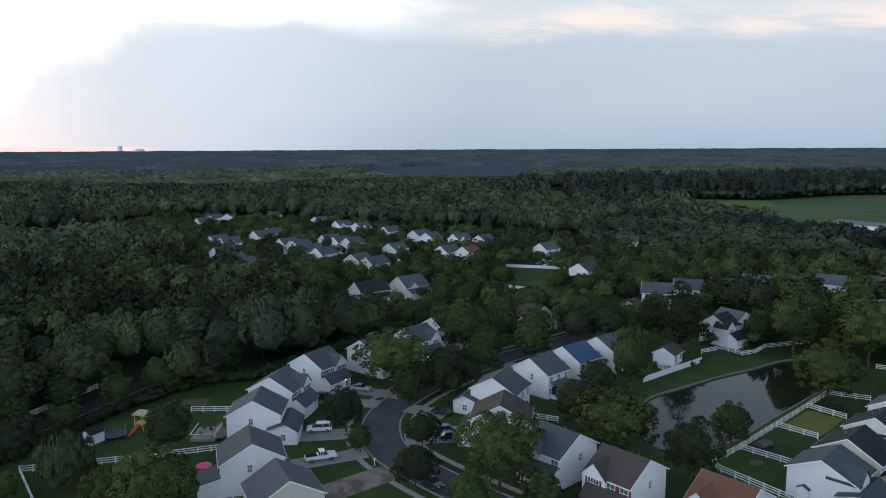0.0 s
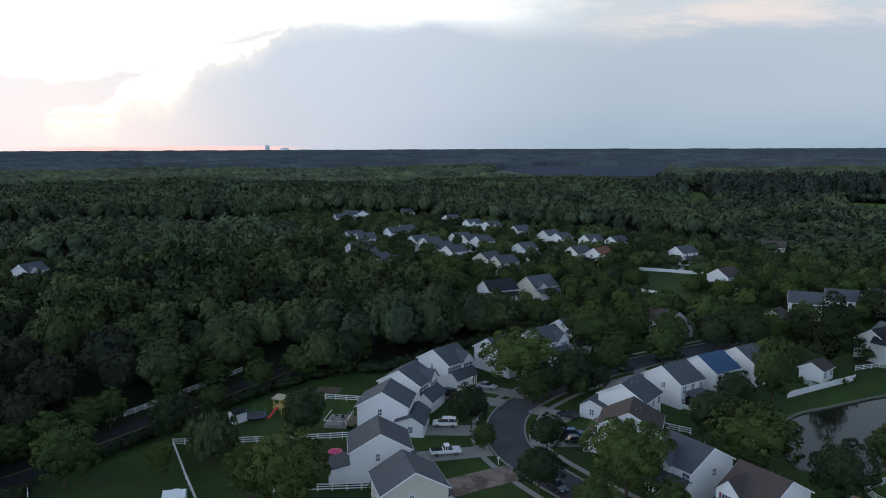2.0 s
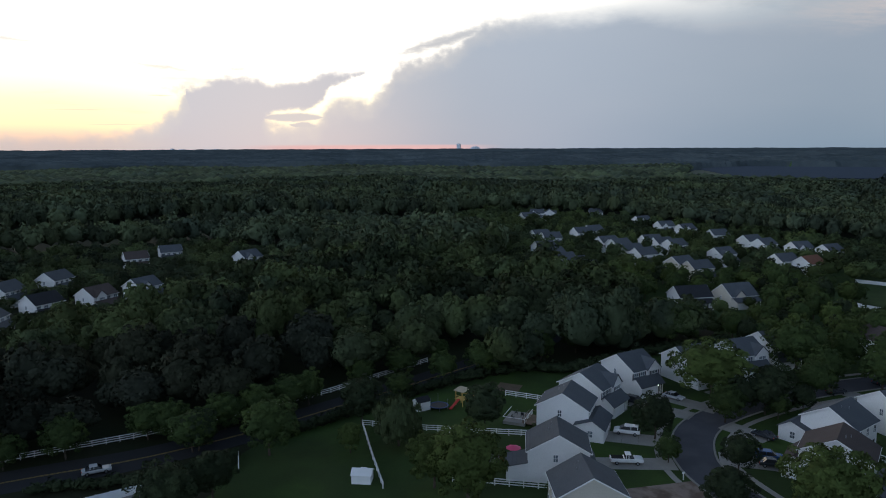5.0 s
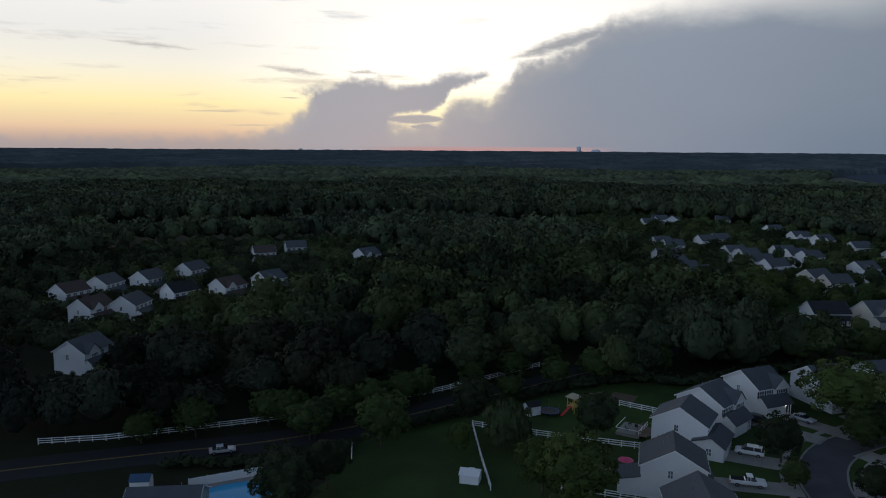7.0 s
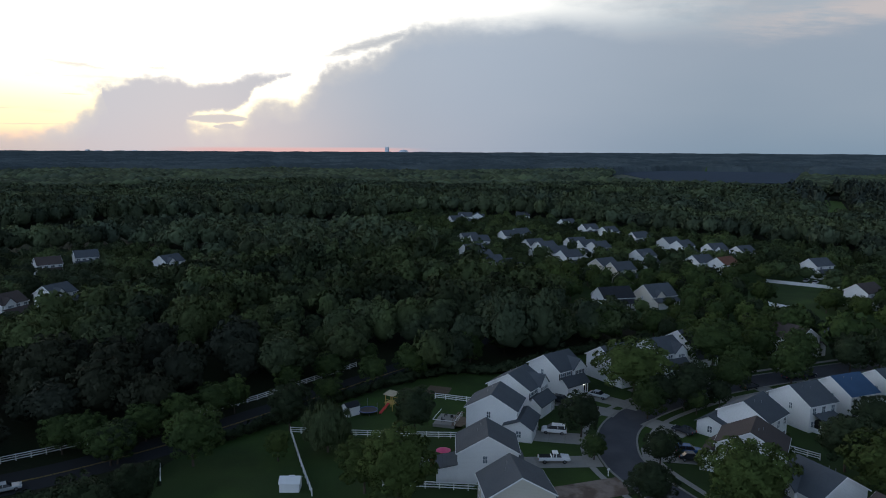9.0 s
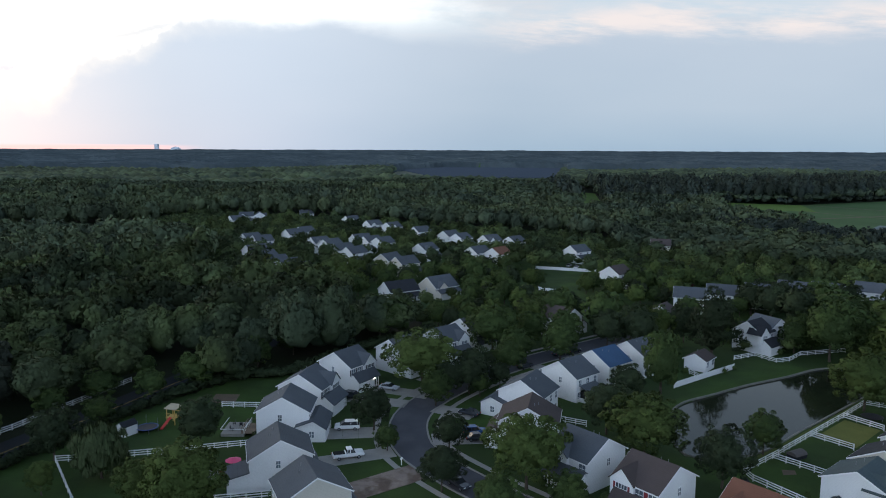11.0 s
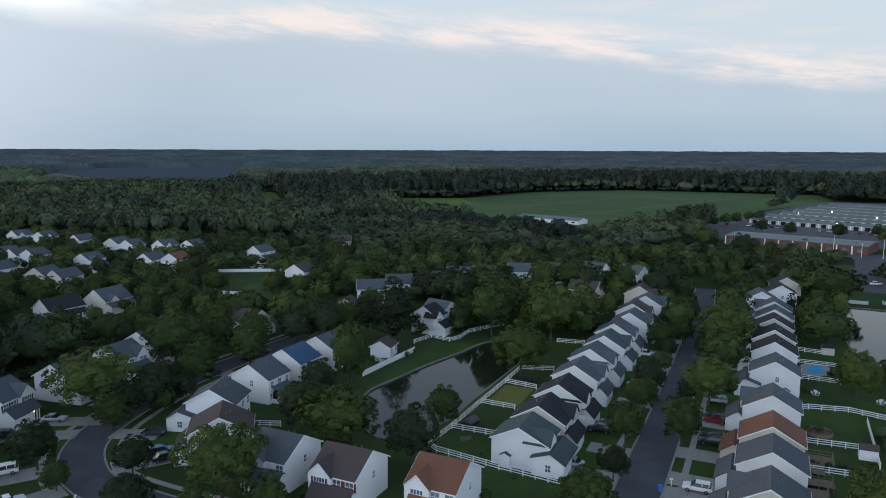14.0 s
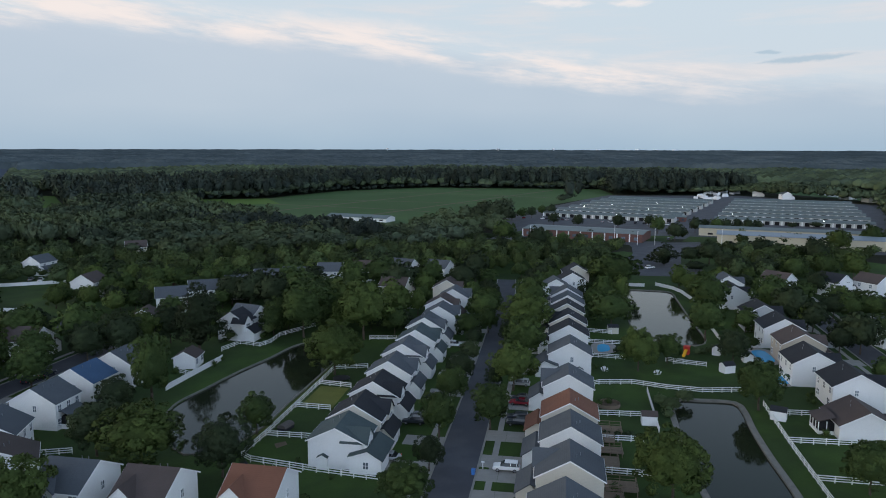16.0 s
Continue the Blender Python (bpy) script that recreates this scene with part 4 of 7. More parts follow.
house(-32, 433, 42, L=10.5, W=9.0, roof="grey", wall=SIDING, front=-1, wing=(0, 2.8), gable=0.0, detail=0, group="far houses")
house(-14, 412, 49, L=10.5, W=9.0, roof="grey", wall=SIDING, front=-1, wing=(0, 2.8), gable=0.0, detail=0, group="far houses")
house(-7, 400, 56, L=10.5, W=9.0, roof="grey", wall=SIDING, front=-1, wing=(0, 2.8), gable=0.0, detail=0, group="far houses")
house(2, 346, 46, L=10.5, W=9.0, roof="grey", wall=SIDING, front=-1, wing=(0, 2.8), gable=0.0, detail=0, group="far houses")
house(12, 343, 53, L=10.5, W=9.0, roof="rust", wall=SIDING, front=-1, wing=(0, 2.8), gable=0.0, detail=0, group="far houses")
house(9, 393, 43, L=10.5, W=9.0, roof="grey", wall=SIDING, front=-1, wing=(0, 2.8), gable=2.6, detail=0, group="far houses")
house(22, 388, 50, L=10.5, W=9.0, roof="grey", wall=SIDING, front=-1, wing=(0, 2.8), gable=0.0, detail=0, group="far houses")
house(51, 354, 40, L=10.5, W=9.0, roof="grey", wall=SIDING, front=-1, wing=(0, 2.8), gable=0.0, detail=0, group="far houses")
house(58, 292, 47, L=10.5, W=9.0, roof="brown", wall=SIDING, front=-1, wing=(0, 2.8), gable=0.0, detail=0, group="far houses")
house(-27, 258, 36, L=12.5, W=9.5, eave=4.1, ridge=7.2, roof="dark", wall=SIDING, front=-1, wing=(0, 2.8), gable=0.0, detail=1, group="far houses")
house(-13, 267, 44, L=11.5, W=10.0, eave=4.1, ridge=7.6, roof="grey", wall=SIDING_CREAM, front=-1, wing=(0, 2.8), gable=2.2, detail=1, group="far houses")
house(26, 213, 137, L=10.5, W=9.0, roof="brown", wall=SIDING, front=-1, wing=(0, 2.8), gable=0.0, detail=0, group="far houses")
house(98, 380, 166, L=10.5, W=9.0, roof="brown", wall=SIDING_CREAM, front=-1, wing=(0, 2.8), gable=0.0, detail=0, group="far houses")
house(115, 260, 146, L=10.5, W=9.0, roof="grey", wall=SIDING, front=-1, wing=(0, 2.8), gable=0.0, detail=0, group="far houses")
house(142, 259, 141, L=10.5, W=9.0, roof="grey", wall=SIDING, front=-1, wing=(0, 2.8), gable=0.0, detail=0, group="far houses")
house(156, 256, 129, L=10.5, W=9.0, roof="brown", wall=SIDING, front=-1, wing=(0, 2.8), gable=0.0, detail=0, group="far houses")
house(172, 250, 115, L=10.5, W=9.0, roof="grey", wall=SIDING, front=-1, wing=(0, 2.8), gable=0.0, detail=0, group="far houses")
house(182, 238, 113, L=10.5, W=9.0, roof="grey", wall=SIDING, front=-1, wing=(0, 2.8), gable=2.6, detail=0, group="far houses")
house(145, 216, 126, L=10.5, W=9.0, roof="brown", wall=SIDING_CREAM, front=-1, wing=(0, 2.8), gable=2.6, detail=0, group="far houses")
house(74, 246, 163, L=10.5, W=9.0, roof="grey", wall=SIDING, front=-1, wing=(0, 2.8), gable=2.6, detail=0, group="far houses")
house(87, 252, 161, L=10.5, W=9.0, roof="grey", wall=SIDING, front=-1, wing=(0, 2.8), gable=2.6, detail=0, group="far houses")
house(101, 254, 158, L=10.5, W=9.0, roof="grey", wall=SIDING, front=-1, wing=(0, 2.8), gable=2.6, detail=0, group="far houses")
house(78, 199, 40, L=7.5, W=8.5, roof="dark", wall=SIDING, front=-1, wing=(0, 2.8), gable=2.6, detail=0, group="far houses")
house(126, 258, 144, L=10.5, W=9.0, roof="grey", wall=SIDING, front=-1, wing=(0, 2.8), gable=0.0, detail=0, group="far houses")
house(268, 137, 87, L=10.5, W=9.0, roof="brown", wall=SIDING, front=-1, wing=(0, 2.8), gable=0.0, detail=0, group="far houses")
house(282, 123, 79, L=10.5, W=9.0, roof="dark", wall=SIDING, front=-1, wing=(0, 2.8), gable=2.6, detail=0, group="far houses")
house(292, 113, 76, L=10.5, W=9.0, roof="brown", wall=SIDING, front=-1, wing=(0, 2.8), gable=2.6, detail=0, group="far houses")
house(222, 81, 153, L=10.5, W=9.0, roof="grey", wall=SIDING, front=-1, wing=(0, 2.8), gable=2.6, detail=0, group="far houses")

# the houses west of the main road, gables towards it
for x, y, turn, roof, gable in (
        (-216.6, 121.0, 106, "brown", 2.2),
        (-211.2, 131.0, 118, "grey", 0.0),
        (-246.1, 130.1, 100, "brown", 0.0),
        (-250.6, 145.7, 112, "grey", 0.0),
        (-247.3, 161.3, 104, "grey", 0.0),
        (-216.6, 153.1, 88, "dark", 0.0),
        (-251.0, 183.8, 100, "grey", 0.0),
        (-210.8, 169.3, 92, "brown", 2.2),
        (-209.5, 187.9, 90, "grey", 2.2),
        (-221.2, 259.2, 80, "grey", 2.2),
        (-265.1, 234.8, 60, "brown", 0.0),
        (-266.8, 257.2, 56, "grey", 0.0),
        (-171.9, 93.4, 110, "grey", 2.2),
):
    house(x, y, turn, L=10.5, W=9.0, roof=roof, front=-1, wing=(0, 2.8), gable=gable, detail=1, group="houses west of the main road")


# ---------------------------------------------------------------- trees
def ico(level):
    bm = bmesh.new()
    bmesh.ops.create_icosphere(bm, subdivisions=level, radius=1)
    v = np.array([p.co[:] for p in bm.verts])
    f = np.array([[p.index for p in q.verts] for q in bm.faces])
    bm.free()
    return v, f


ICO1, ICO2 = ico(1), ico(2)
NO_QUADS = np.zeros((0, 4), int)


def crown(seed, kind, clumps, leaves, leaf, core, floor=-0.6, full=0.76):
    """A unit crown (tree height 1, half-width about 0.46): leaf sprays over rounded boughs round an uneven heart.
    floor: how far down the boughs reach, from -1 (all round) to 1 (top alone); full: how far out the heart reaches."""
    rng = np.random.default_rng(seed)
    low, high, wide = {"round": (0.16, 0.99, 0.40), "oval": (0.13, 1.0, 0.36), "broad": (0.20, 0.97, 0.43), "willow": (0.10, 0.96, 0.38), "pine": (0.2, 1.0, 0.4), "dome": (0.30, 1.0, 0.46)}[kind]
    mid = np.array([0, 0, (low + high) / 2])
    env = np.array([wide, wide, (high - low) / 2])
    if kind == "pine":
        z = np.linspace(0.26, 0.96, clumps)
        a = rng.uniform(0, 6.28, clumps) + np.arange(clumps) * 2.4
        reach = (1.0 - z) * 0.55 + 0.03
        c = np.stack([np.cos(a) * reach * 0.7, np.sin(a) * reach * 0.7, z], 1)
        r = np.stack([0.07 + reach * 0.36, 0.07 + reach * 0.36, np.full(clumps, 0.045)], 1)
        heart = core[0] * np.array([0.16, 0.16, 0.36]) * (1 - 0.4 * core[0][:, 2:]) + np.array([0, 0, 0.56])
    else:
        i = np.arange(clumps) + 0.5
        z = 1 - (1 - floor) * i / clumps
        a = i * 2.39996 + rng.uniform(-0.35, 0.35, clumps)
        way = np.stack([np.cos(a) * np.sqrt(1 - z * z), np.sin(a) * np.sqrt(1 - z * z), z], 1)
        # a crown leans, bulges and gapes: a few broad swells over the even shape
        swell = 1 + 0.16 * np.sin(way @ rng.normal(size=3) * 2.6 + rng.uniform(0, 6)) + 0.12 * np.sin(way @ rng.normal(size=3) * 4.0 + rng.uniform(0, 6))
        swell = np.clip(swell * rng.uniform(0.80, 1.12, clumps), 0.6, 1.18)
        size = 0.80 * math.sqrt((1 - floor) * 1.6 / clumps) * rng.uniform(0.75, 1.25, (clumps, 1))
        c = mid + way * env * (swell[:, None] * (1 - size * 0.55))
        r = size * env.mean() * np.array([[1.0, 1.0, 0.82]])
        heart = core[0] * env * (full + 0.14 * (rng.random((len(core[0]), 1)) - 0.5)) + mid
    vs, ts, k = [heart], [core[1]], len(heart)
    pick = rng.choice(len(c), leaves, p=(r[:, 0] ** 2) / (r[:, 0] ** 2).sum())
    out = (c[pick] - mid) / env
    out /= np.linalg.norm(out, axis=1)[:, None] + 1e-6
    d = rng.normal(size=(leaves, 3)) + out * 0.8
    d[:, 2] += 0.25
    d /= np.linalg.norm(d, axis=1)[:, None]
    p = c[pick] + d * r[pick] * rng.uniform(0.72, 1.22, (leaves, 1))
    if leaves < 20000:
        deep = np.zeros(leaves, bool)
        for q, e in zip(c, r):
            deep |= (((p - q) / e) ** 2).sum(1) < 0.55
        p, d, out = p[~deep], d[~deep], out[~deep]
    if kind != "pine":                       # inner leaves close the gaps between the boughs
        inner = rng.normal(size=(leaves // 4, 3))
        inner /= np.linalg.norm(inner, axis=1)[:, None]
        inner[:, 2] = np.where(inner[:, 2] < floor, -inner[:, 2], inner[:, 2])
        p = np.concatenate([p, mid + inner * env * rng.uniform(full, 0.94, (len(inner), 1))])
        d, out = np.concatenate([d, inner]), np.concatenate([out, inner])
    m = len(p)
    nrm = d * 0.8 + out * 0.4 + rng.normal(size=(m, 3)) * 0.55
    nrm /= np.linalg.norm(nrm, axis=1)[:, None]
    a = np.cross(nrm, rng.normal(size=(m, 3)))
    a /= np.linalg.norm(a, axis=1)[:, None]
    b = np.cross(nrm, a)
    size = leaf * rng.uniform(0.65, 1.35, (m, 1))
    if kind == "willow":
        b = np.tile([0, 0, 1.0], (m, 1)) + rng.normal(size=(m, 3)) * 0.10
        a = np.cross(b, d)
        a /= np.linalg.norm(a, axis=1)[:, None] + 1e-6
        a, b = a * size * 0.55, b * size * 3.4
        p = p - np.array([0, 0, 0.06])
    else:
        a, b = a * size, b * size * rng.uniform(0.75, 1.15, (m, 1))
    vs.append(np.stack([p - a * 0.87 - b * 0.5, p + a * 0.87 - b * 0.5, p + b], 1).reshape(-1, 3))
    ts.append(np.arange(m * 3).reshape(m, 3) + k)
    soft = out * 0.60 + d * 0.75 + nrm * 0.22
    soft = np.concatenate([(heart - mid) / env, np.repeat(soft, 3, 0)])
    soft /= np.linalg.norm(soft, axis=1)[:, None] + 1e-6
    return np.concatenate(vs), soft, np.concatenate(ts)


def trunk_mesh(seed):
    rng = random.Random(seed)
    s = Shape()
    p = Vector((0, 0, -0.02))
    for i in range(4):
        q = p + Vector((rng.uniform(-0.012, 0.012), rng.uniform(-0.012, 0.012), 0.16))
        s.tube(p, q, 0.030 - 0.006 * i, 0.025 - 0.006 * i, 7)
        p = q
    for i in range(6):
        a, z = i * 2.4 + rng.random(), 0.28 + 0.06 * i
        s.tube((0, 0, z), (math.cos(a) * 0.24, math.sin(a) * 0.24, z + 0.20), 0.013, 0.004, 5)
    return s.mesh("trunk", BARK, smooth=True)


TREE_KINDS = ("round", "oval", "broad", "pine", "willow")
TREE_WORDS = {"round": "round-crowned leafy tree", "oval": "tall oval leafy tree", "broad": "broad spreading leafy tree", "pine": "dark rough pine", "willow": "weeping willow with hanging pale fronds"}
LEAF_WORDS = {"mid": "green", "light": "yellow-green", "dark": "dark green", "grey": "grey-green", "pine": "dull green", "plum": "purple-leaved"}


def crown_mesh(kind, tone, form, fine):
    def make():
        v, n, t = crown(form * 7 + TREE_KINDS.index(kind) * 31 + 1, kind, (34, 58, 76)[fine], (1050, 5000, 9500)[fine], (0.0390, 0.0195, 0.0150)[fine], ICO2, -0.75, (0.76, 0.70, 0.66)[fine])
        return quick_mesh("crown_" + kind, v, NO_QUADS, t, LEAF[tone], normals=n)
    return shared(("crown", kind, tone, form, fine), make)


TREE_COUNT = [0]


def tree(kind, tone, x, y, h, r, fine=True, words="", group="garden and street trees"):
    TREE_COUNT[0] += 1
    form = TREE_COUNT[0] % 3
    detail = (2 if math.hypot(x, y) < 126 else 1) if fine else 0
    turn = (TREE_COUNT[0] * 137.5) % 360
    ob = empty("tree", pose(x, y, 0, 0, 0, turn), words or f"{LEAF_WORDS[tone]} {TREE_WORDS[kind]} standing in grass", "tree", group)
    size = Matrix.Diagonal((r / 0.46, r / 0.46, h, 1))
    add_part("trunk", shared(("trunk", form), lambda: trunk_mesh(form)), ob, Matrix.Diagonal((h * 0.8, h * 0.8, h, 1)))
    add_part("crown", crown_mesh(kind, tone, form, detail), ob, size)
    TAKEN.append((x, y, r * 0.8))
    return ob


tree("broad", "light", -11.6, 161.8, 13.0, 8.8)
tree("round", "mid", -7.8, 149.4, 8.0, 4.1)
tree("round", "dark", -0.7, 157.4, 8.7, 4.5)
tree("broad", "mid", -26.8, 202.7, 13.0, 9.0)
tree("broad", "mid", 5.3, 190.9, 13.0, 7.6)
tree("round", "light", 17.5, 213.3, 10.3, 5.3)
tree("round", "mid", 22.9, 184.2, 9.9, 5.0)
tree("oval", "mid", 42.2, 158.0, 14.8, 5.4)
tree("pine", "pine", 64.5, 192.0, 19.0, 7.4)
tree("round", "dark", 93.2, 241.2, 10.7, 5.5, fine=False)
tree("broad", "light", 31.0, 124.4, 11.6, 7.2)
tree("broad", "light", 9.0, 111.6, 13.0, 6.9)
tree("round", "dark", 26.2, 135.4, 10.4, 5.5)
tree("round", "dark", 34.2, 155.1, 8.0, 4.2)
tree("round", "dark", -5.2, 155.5, 8.0, 4.1)
tree("round", "dark", 0.6, 165.8, 8.7, 4.5)
tree("round", "mid", 8.9, 171.7, 8.8, 4.5)
tree("round", "dark", 6.4, 161.9, 6.0, 3.0)
tree("round", "mid", 1.8, 155.7, 5.3, 2.7)
tree("round", "mid", 11.2, 181.8, 9.3, 4.7)
tree("round", "mid", 16.5, 198.4, 10.1, 5.1)
tree("round", "dark", 45.6, 196.2, 12.4, 6.1)
tree("round", "dark", 378.5, 360.2, 9.1, 4.4, fine=False)
tree("round", "dark", 381.5, 339.8, 8.9, 4.3, fine=False)
tree("round", "dark", 396.2, 316.7, 9.9, 4.7, fine=False)
tree("round", "dark", 425.5, 313.3, 8.1, 4.0, fine=False)
tree("round", "mid", 393.5, 282.3, 11.3, 5.3, fine=False)
tree("round", "dark", 370.3, 253.5, 11.5, 5.5, fine=False)
tree("round", "dark", 418.5, 271.4, 10.0, 4.8, fine=False)
tree("round", "dark", 435.4, 275.1, 7.8, 3.9, fine=False)
tree("round", "mid", 433.1, 265.3, 9.6, 4.7, fine=False)
tree("round", "dark", 446.8, 266.2, 7.9, 3.9, fine=False)
tree("round", "dark", 452.4, 261.8, 8.0, 4.0, fine=False)
tree("round", "dark", 450.0, 252.7, 8.9, 4.3, fine=False)
tree("round", "dark", 457.0, 249.9, 7.9, 3.9, fine=False)
tree("round", "dark", 497.2, 246.9, 4.0, 3.7, fine=False)
tree("round", "dark", 515.3, 238.5, 4.0, 4.8, fine=False)
tree("pine", "pine", 288.6, 202.8, 11.0, 8.2, fine=False)
tree("oval", "light", 396.8, 171.6, 13.0, 7.1, fine=False)
tree("oval", "mid", 433.1, 169.9, 13.0, 7.2, fine=False)
tree("round", "dark", 338.6, 183.3, 11.4, 5.7, fine=False)
tree("round", "dark", 343.7, 158.1, 13.0, 6.7, fine=False)
tree("round", "dark", 374.1, 399.2, 7.7, 3.9, fine=False)
tree("round", "mid", 391.3, 406.1, 8.6, 4.3, fine=False)
tree("round", "dark", 403.6, 408.0, 8.8, 4.3, fine=False)
tree("round", "mid", 424.4, 417.3, 8.5, 4.2, fine=False)
tree("round", "dark", 429.6, 411.5, 9.2, 4.5, fine=False)
tree("round", "dark", 277.6, 275.5, 12.7, 6.1, fine=False)
tree("round", "mid", 238.7, 249.1, 11.5, 5.7, fine=False)
tree("broad", "mid", 283.3, 308.3, 13.0, 6.9, fine=False)
tree("oval", "mid", 294.4, 272.9, 8.9, 4.4, fine=False)
tree("round", "mid", 290.6, 142.6, 11.8, 5.8, fine=False)
tree("round", "mid", 310.9, 139.1, 11.4, 5.6, fine=False)
tree("round", "light", 319.9, 131.5, 11.6, 5.7, fine=False)
tree("round", "dark", 280.8, 162.4, 11.1, 5.4, fine=False)
tree("round", "dark", 285.7, 151.9, 11.0, 5.3, fine=False)
tree("round", "light", 19.9, 249.7, 8.1, 4.1, fine=False)
tree("round", "plum", 77.4, 252.0, 7.5, 3.8, fine=False)
tree("round", "dark", 30.9, 223.7, 10.1, 5.0, fine=False)
tree("round", "dark", 38.6, 209.1, 8.9, 4.6)
tree("oval", "mid", 50.4, 211.1, 9.2, 4.7, fine=False)
tree("round", "dark", 93.6, 242.8, 10.7, 5.2, fine=False)
tree("round", "dark", 104.7, 245.0, 11.0, 5.3, fine=False)
tree("round", "mid", 113.6, 237.5, 13.0, 6.0, fine=False)
tree("round", "dark", 126.5, 245.7, 10.5, 5.2, fine=False)
tree("round", "mid", 136.9, 232.9, 13.0, 6.2, fine=False)
tree("round", "mid", 149.9, 232.6, 13.0, 8.6, fine=False)
tree("round", "dark", 148.5, 218.5, 13.0, 7.0, fine=False)
tree("round", "mid", 164.9, 221.1, 12.0, 5.7, fine=False)
tree("round", "dark", 167.5, 205.1, 13.0, 6.4, fine=False)
tree("round", "dark", 189.7, 223.6, 13.0, 6.1, fine=False)
tree("round", "mid", 180.3, 205.7, 8.9, 4.5, fine=False)
tree("round", "dark", 169.3, 236.3, 7.5, 3.8, fine=False)
tree("round", "mid", 129.0, 233.1, 7.9, 4.1, fine=False)
tree("oval", "light", 83.3, 151.1, 13.0, 7.8)
tree("round", "mid", 93.5, 187.5, 16.0, 7.8)
tree("round", "mid", 109.9, 213.5, 13.0, 9.2, fine=False)
tree("broad", "light", 116.3, 199.1, 13.0, 9.8, fine=False)
tree("round", "dark", -4.0, 126.0, 6.9, 3.5)
tree("round", "dark", -4.7, 110.0, 7.8, 4.0)
tree("round", "mid", -15.4, 125.3, 5.0, 2.6)
tree("willow", "grey", -61.8, 112.0, 9.6, 5.0)
tree("oval", "dark", -49.5, 124.0, 9.8, 5.0)
tree("round", "light", -41.4, 96.7, 13.0, 6.4)
tree("round", "light", -48.5, 99.7, 9.4, 4.6)
tree("round", "mid", 3.9, 97.7, 9.1, 4.5)
tree("round", "mid", 14.6, 102.7, 7.2, 3.7)
tree("round", "dark", -19.2, 134.9, 8.7, 4.3)
tree("round", "dark", 101.2, 224.6, 13.0, 6.3, fine=False)
tree("round", "dark", 96.4, 232.6, 12.0, 5.9, fine=False)
tree("round", "mid", 111.6, 229.7, 13.0, 6.5, fine=False)
tree("broad", "mid", 59.0, 85.8, 8.0, 4.3)
tree("round", "mid", 80.1, 104.8, 9.3, 3.9)
tree("round", "mid", 93.5, 118.2, 8.1, 3.8)
tree("round", "dark", 103.6, 127.3, 7.8, 3.7)
tree("round", "mid", 129.0, 155.0, 8.6, 4.4)
tree("round", "mid", 146.6, 168.2, 10.6, 5.4, fine=False)
tree("oval", "mid", 90.4, 101.7, 9.3, 4.7)
tree("broad", "light", 109.9, 115.9, 11.5, 5.6)
tree("broad", "mid", 128.2, 131.4, 11.7, 5.6)
tree("broad", "light", 145.7, 149.0, 13.0, 7.5)
tree("round", "mid", 165.6, 166.9, 13.0, 6.4, fine=False)
tree("broad", "light", 91.9, 61.2, 12.6, 6.1)
tree("round", "light", 144.6, 107.9, 10.8, 5.3)
tree("round", "mid", 156.2, 107.5, 8.0, 3.9)
tree("broad", "mid", 174.3, 140.7, 11.2, 7.2, fine=False)
tree("broad", "mid", 223.9, 180.0, 14, 10.3, fine=False)
tree("round", "mid", 142.7, 75.3, 11.0, 5.4)
tree("round", "dark", 169.8, 97.3, 8.7, 4.4)
tree("round", "mid", 201.3, 111.9, 7.6, 3.9, fine=False)
tree("broad", "mid", 216.1, 133.7, 13.0, 7.1, fine=False)
tree("round", "mid", 183.2, 113.8, 12.9, 6.1, fine=False)
tree("round", "mid", 121.0, 44.5, 8.9, 4.6)
tree("round", "dark", 204.3, 80.7, 11.5, 5.6, fine=False)
tree("round", "dark", 220.0, 107.9, 13.0, 6.3, fine=False)
tree("round", "mid", 228.8, 118.9, 13.0, 6.6, fine=False)
tree("round", "dark", 218.1, 99.9, 9.1, 4.5, fine=False)
tree("round", "mid", -81.0, 98.6, 10.7, 5.5)
tree("oval", "light", -68.2, 105.5, 6.0, 2.5)
tree("round", "mid", -106.5, 94.5, 7.4, 4.0)
tree("round", "mid", -119.0, 74.5, 6.0, 3.9)
tree("round", "mid", -112.9, 82.0, 8.0, 4.2)
tree("round", "dark", -94.0, 94.7, 7.9, 4.1)
tree("round", "dark", -77.3, 70.8, 10.9, 5.2)
tree("round", "dark", -78.2, 81.2, 8.4, 4.2)
tree("oval", "mid", -85.9, 137.6, 7.1, 3.7)
tree("oval", "mid", -89.7, 122.7, 8.0, 4.0)
tree("round", "dark", 41.0, 113.6, 10.4, 4.9)
tree("broad", "light", 106.0, 174.5, 17.5, 8.8)
tree("broad", "mid", 105.2, 201.7, 13.0, 8.8, fine=False)
tree("oval", "light", 125.3, 186.8, 13.0, 6.7, fine=False)
tree("round", "dark", 111.6, 237.5, 10.1, 5.1, fine=False)
tree("round", "grey", 134.1, 87.7, 3.0, 2.1)
tree("round", "grey", 128.4, 86.6, 2.6, 2.1)
tree("round", "grey", 128.5, 89.5, 2.4, 1.7)
tree("round", "dark", -73.8, 118.5, 9.7, 4.8)
tree("round", "mid", 87.5, 194.9, 8.9, 4.6)
tree("oval", "mid", 53.0, 127.4, 8.2, 4.2)
tree("round", "dark", 37.5, 196.9, 10.4, 5.2)
tree("round", "mid", 25.8, 197.7, 10.8, 5.3)
tree("oval", "light", 53.3, 203.3, 10.8, 5.4)
tree("round", "mid", 44.6, 200.8, 10.5, 5.3)
tree("round", "dark", 60.2, 203.5, 10.9, 5.5)
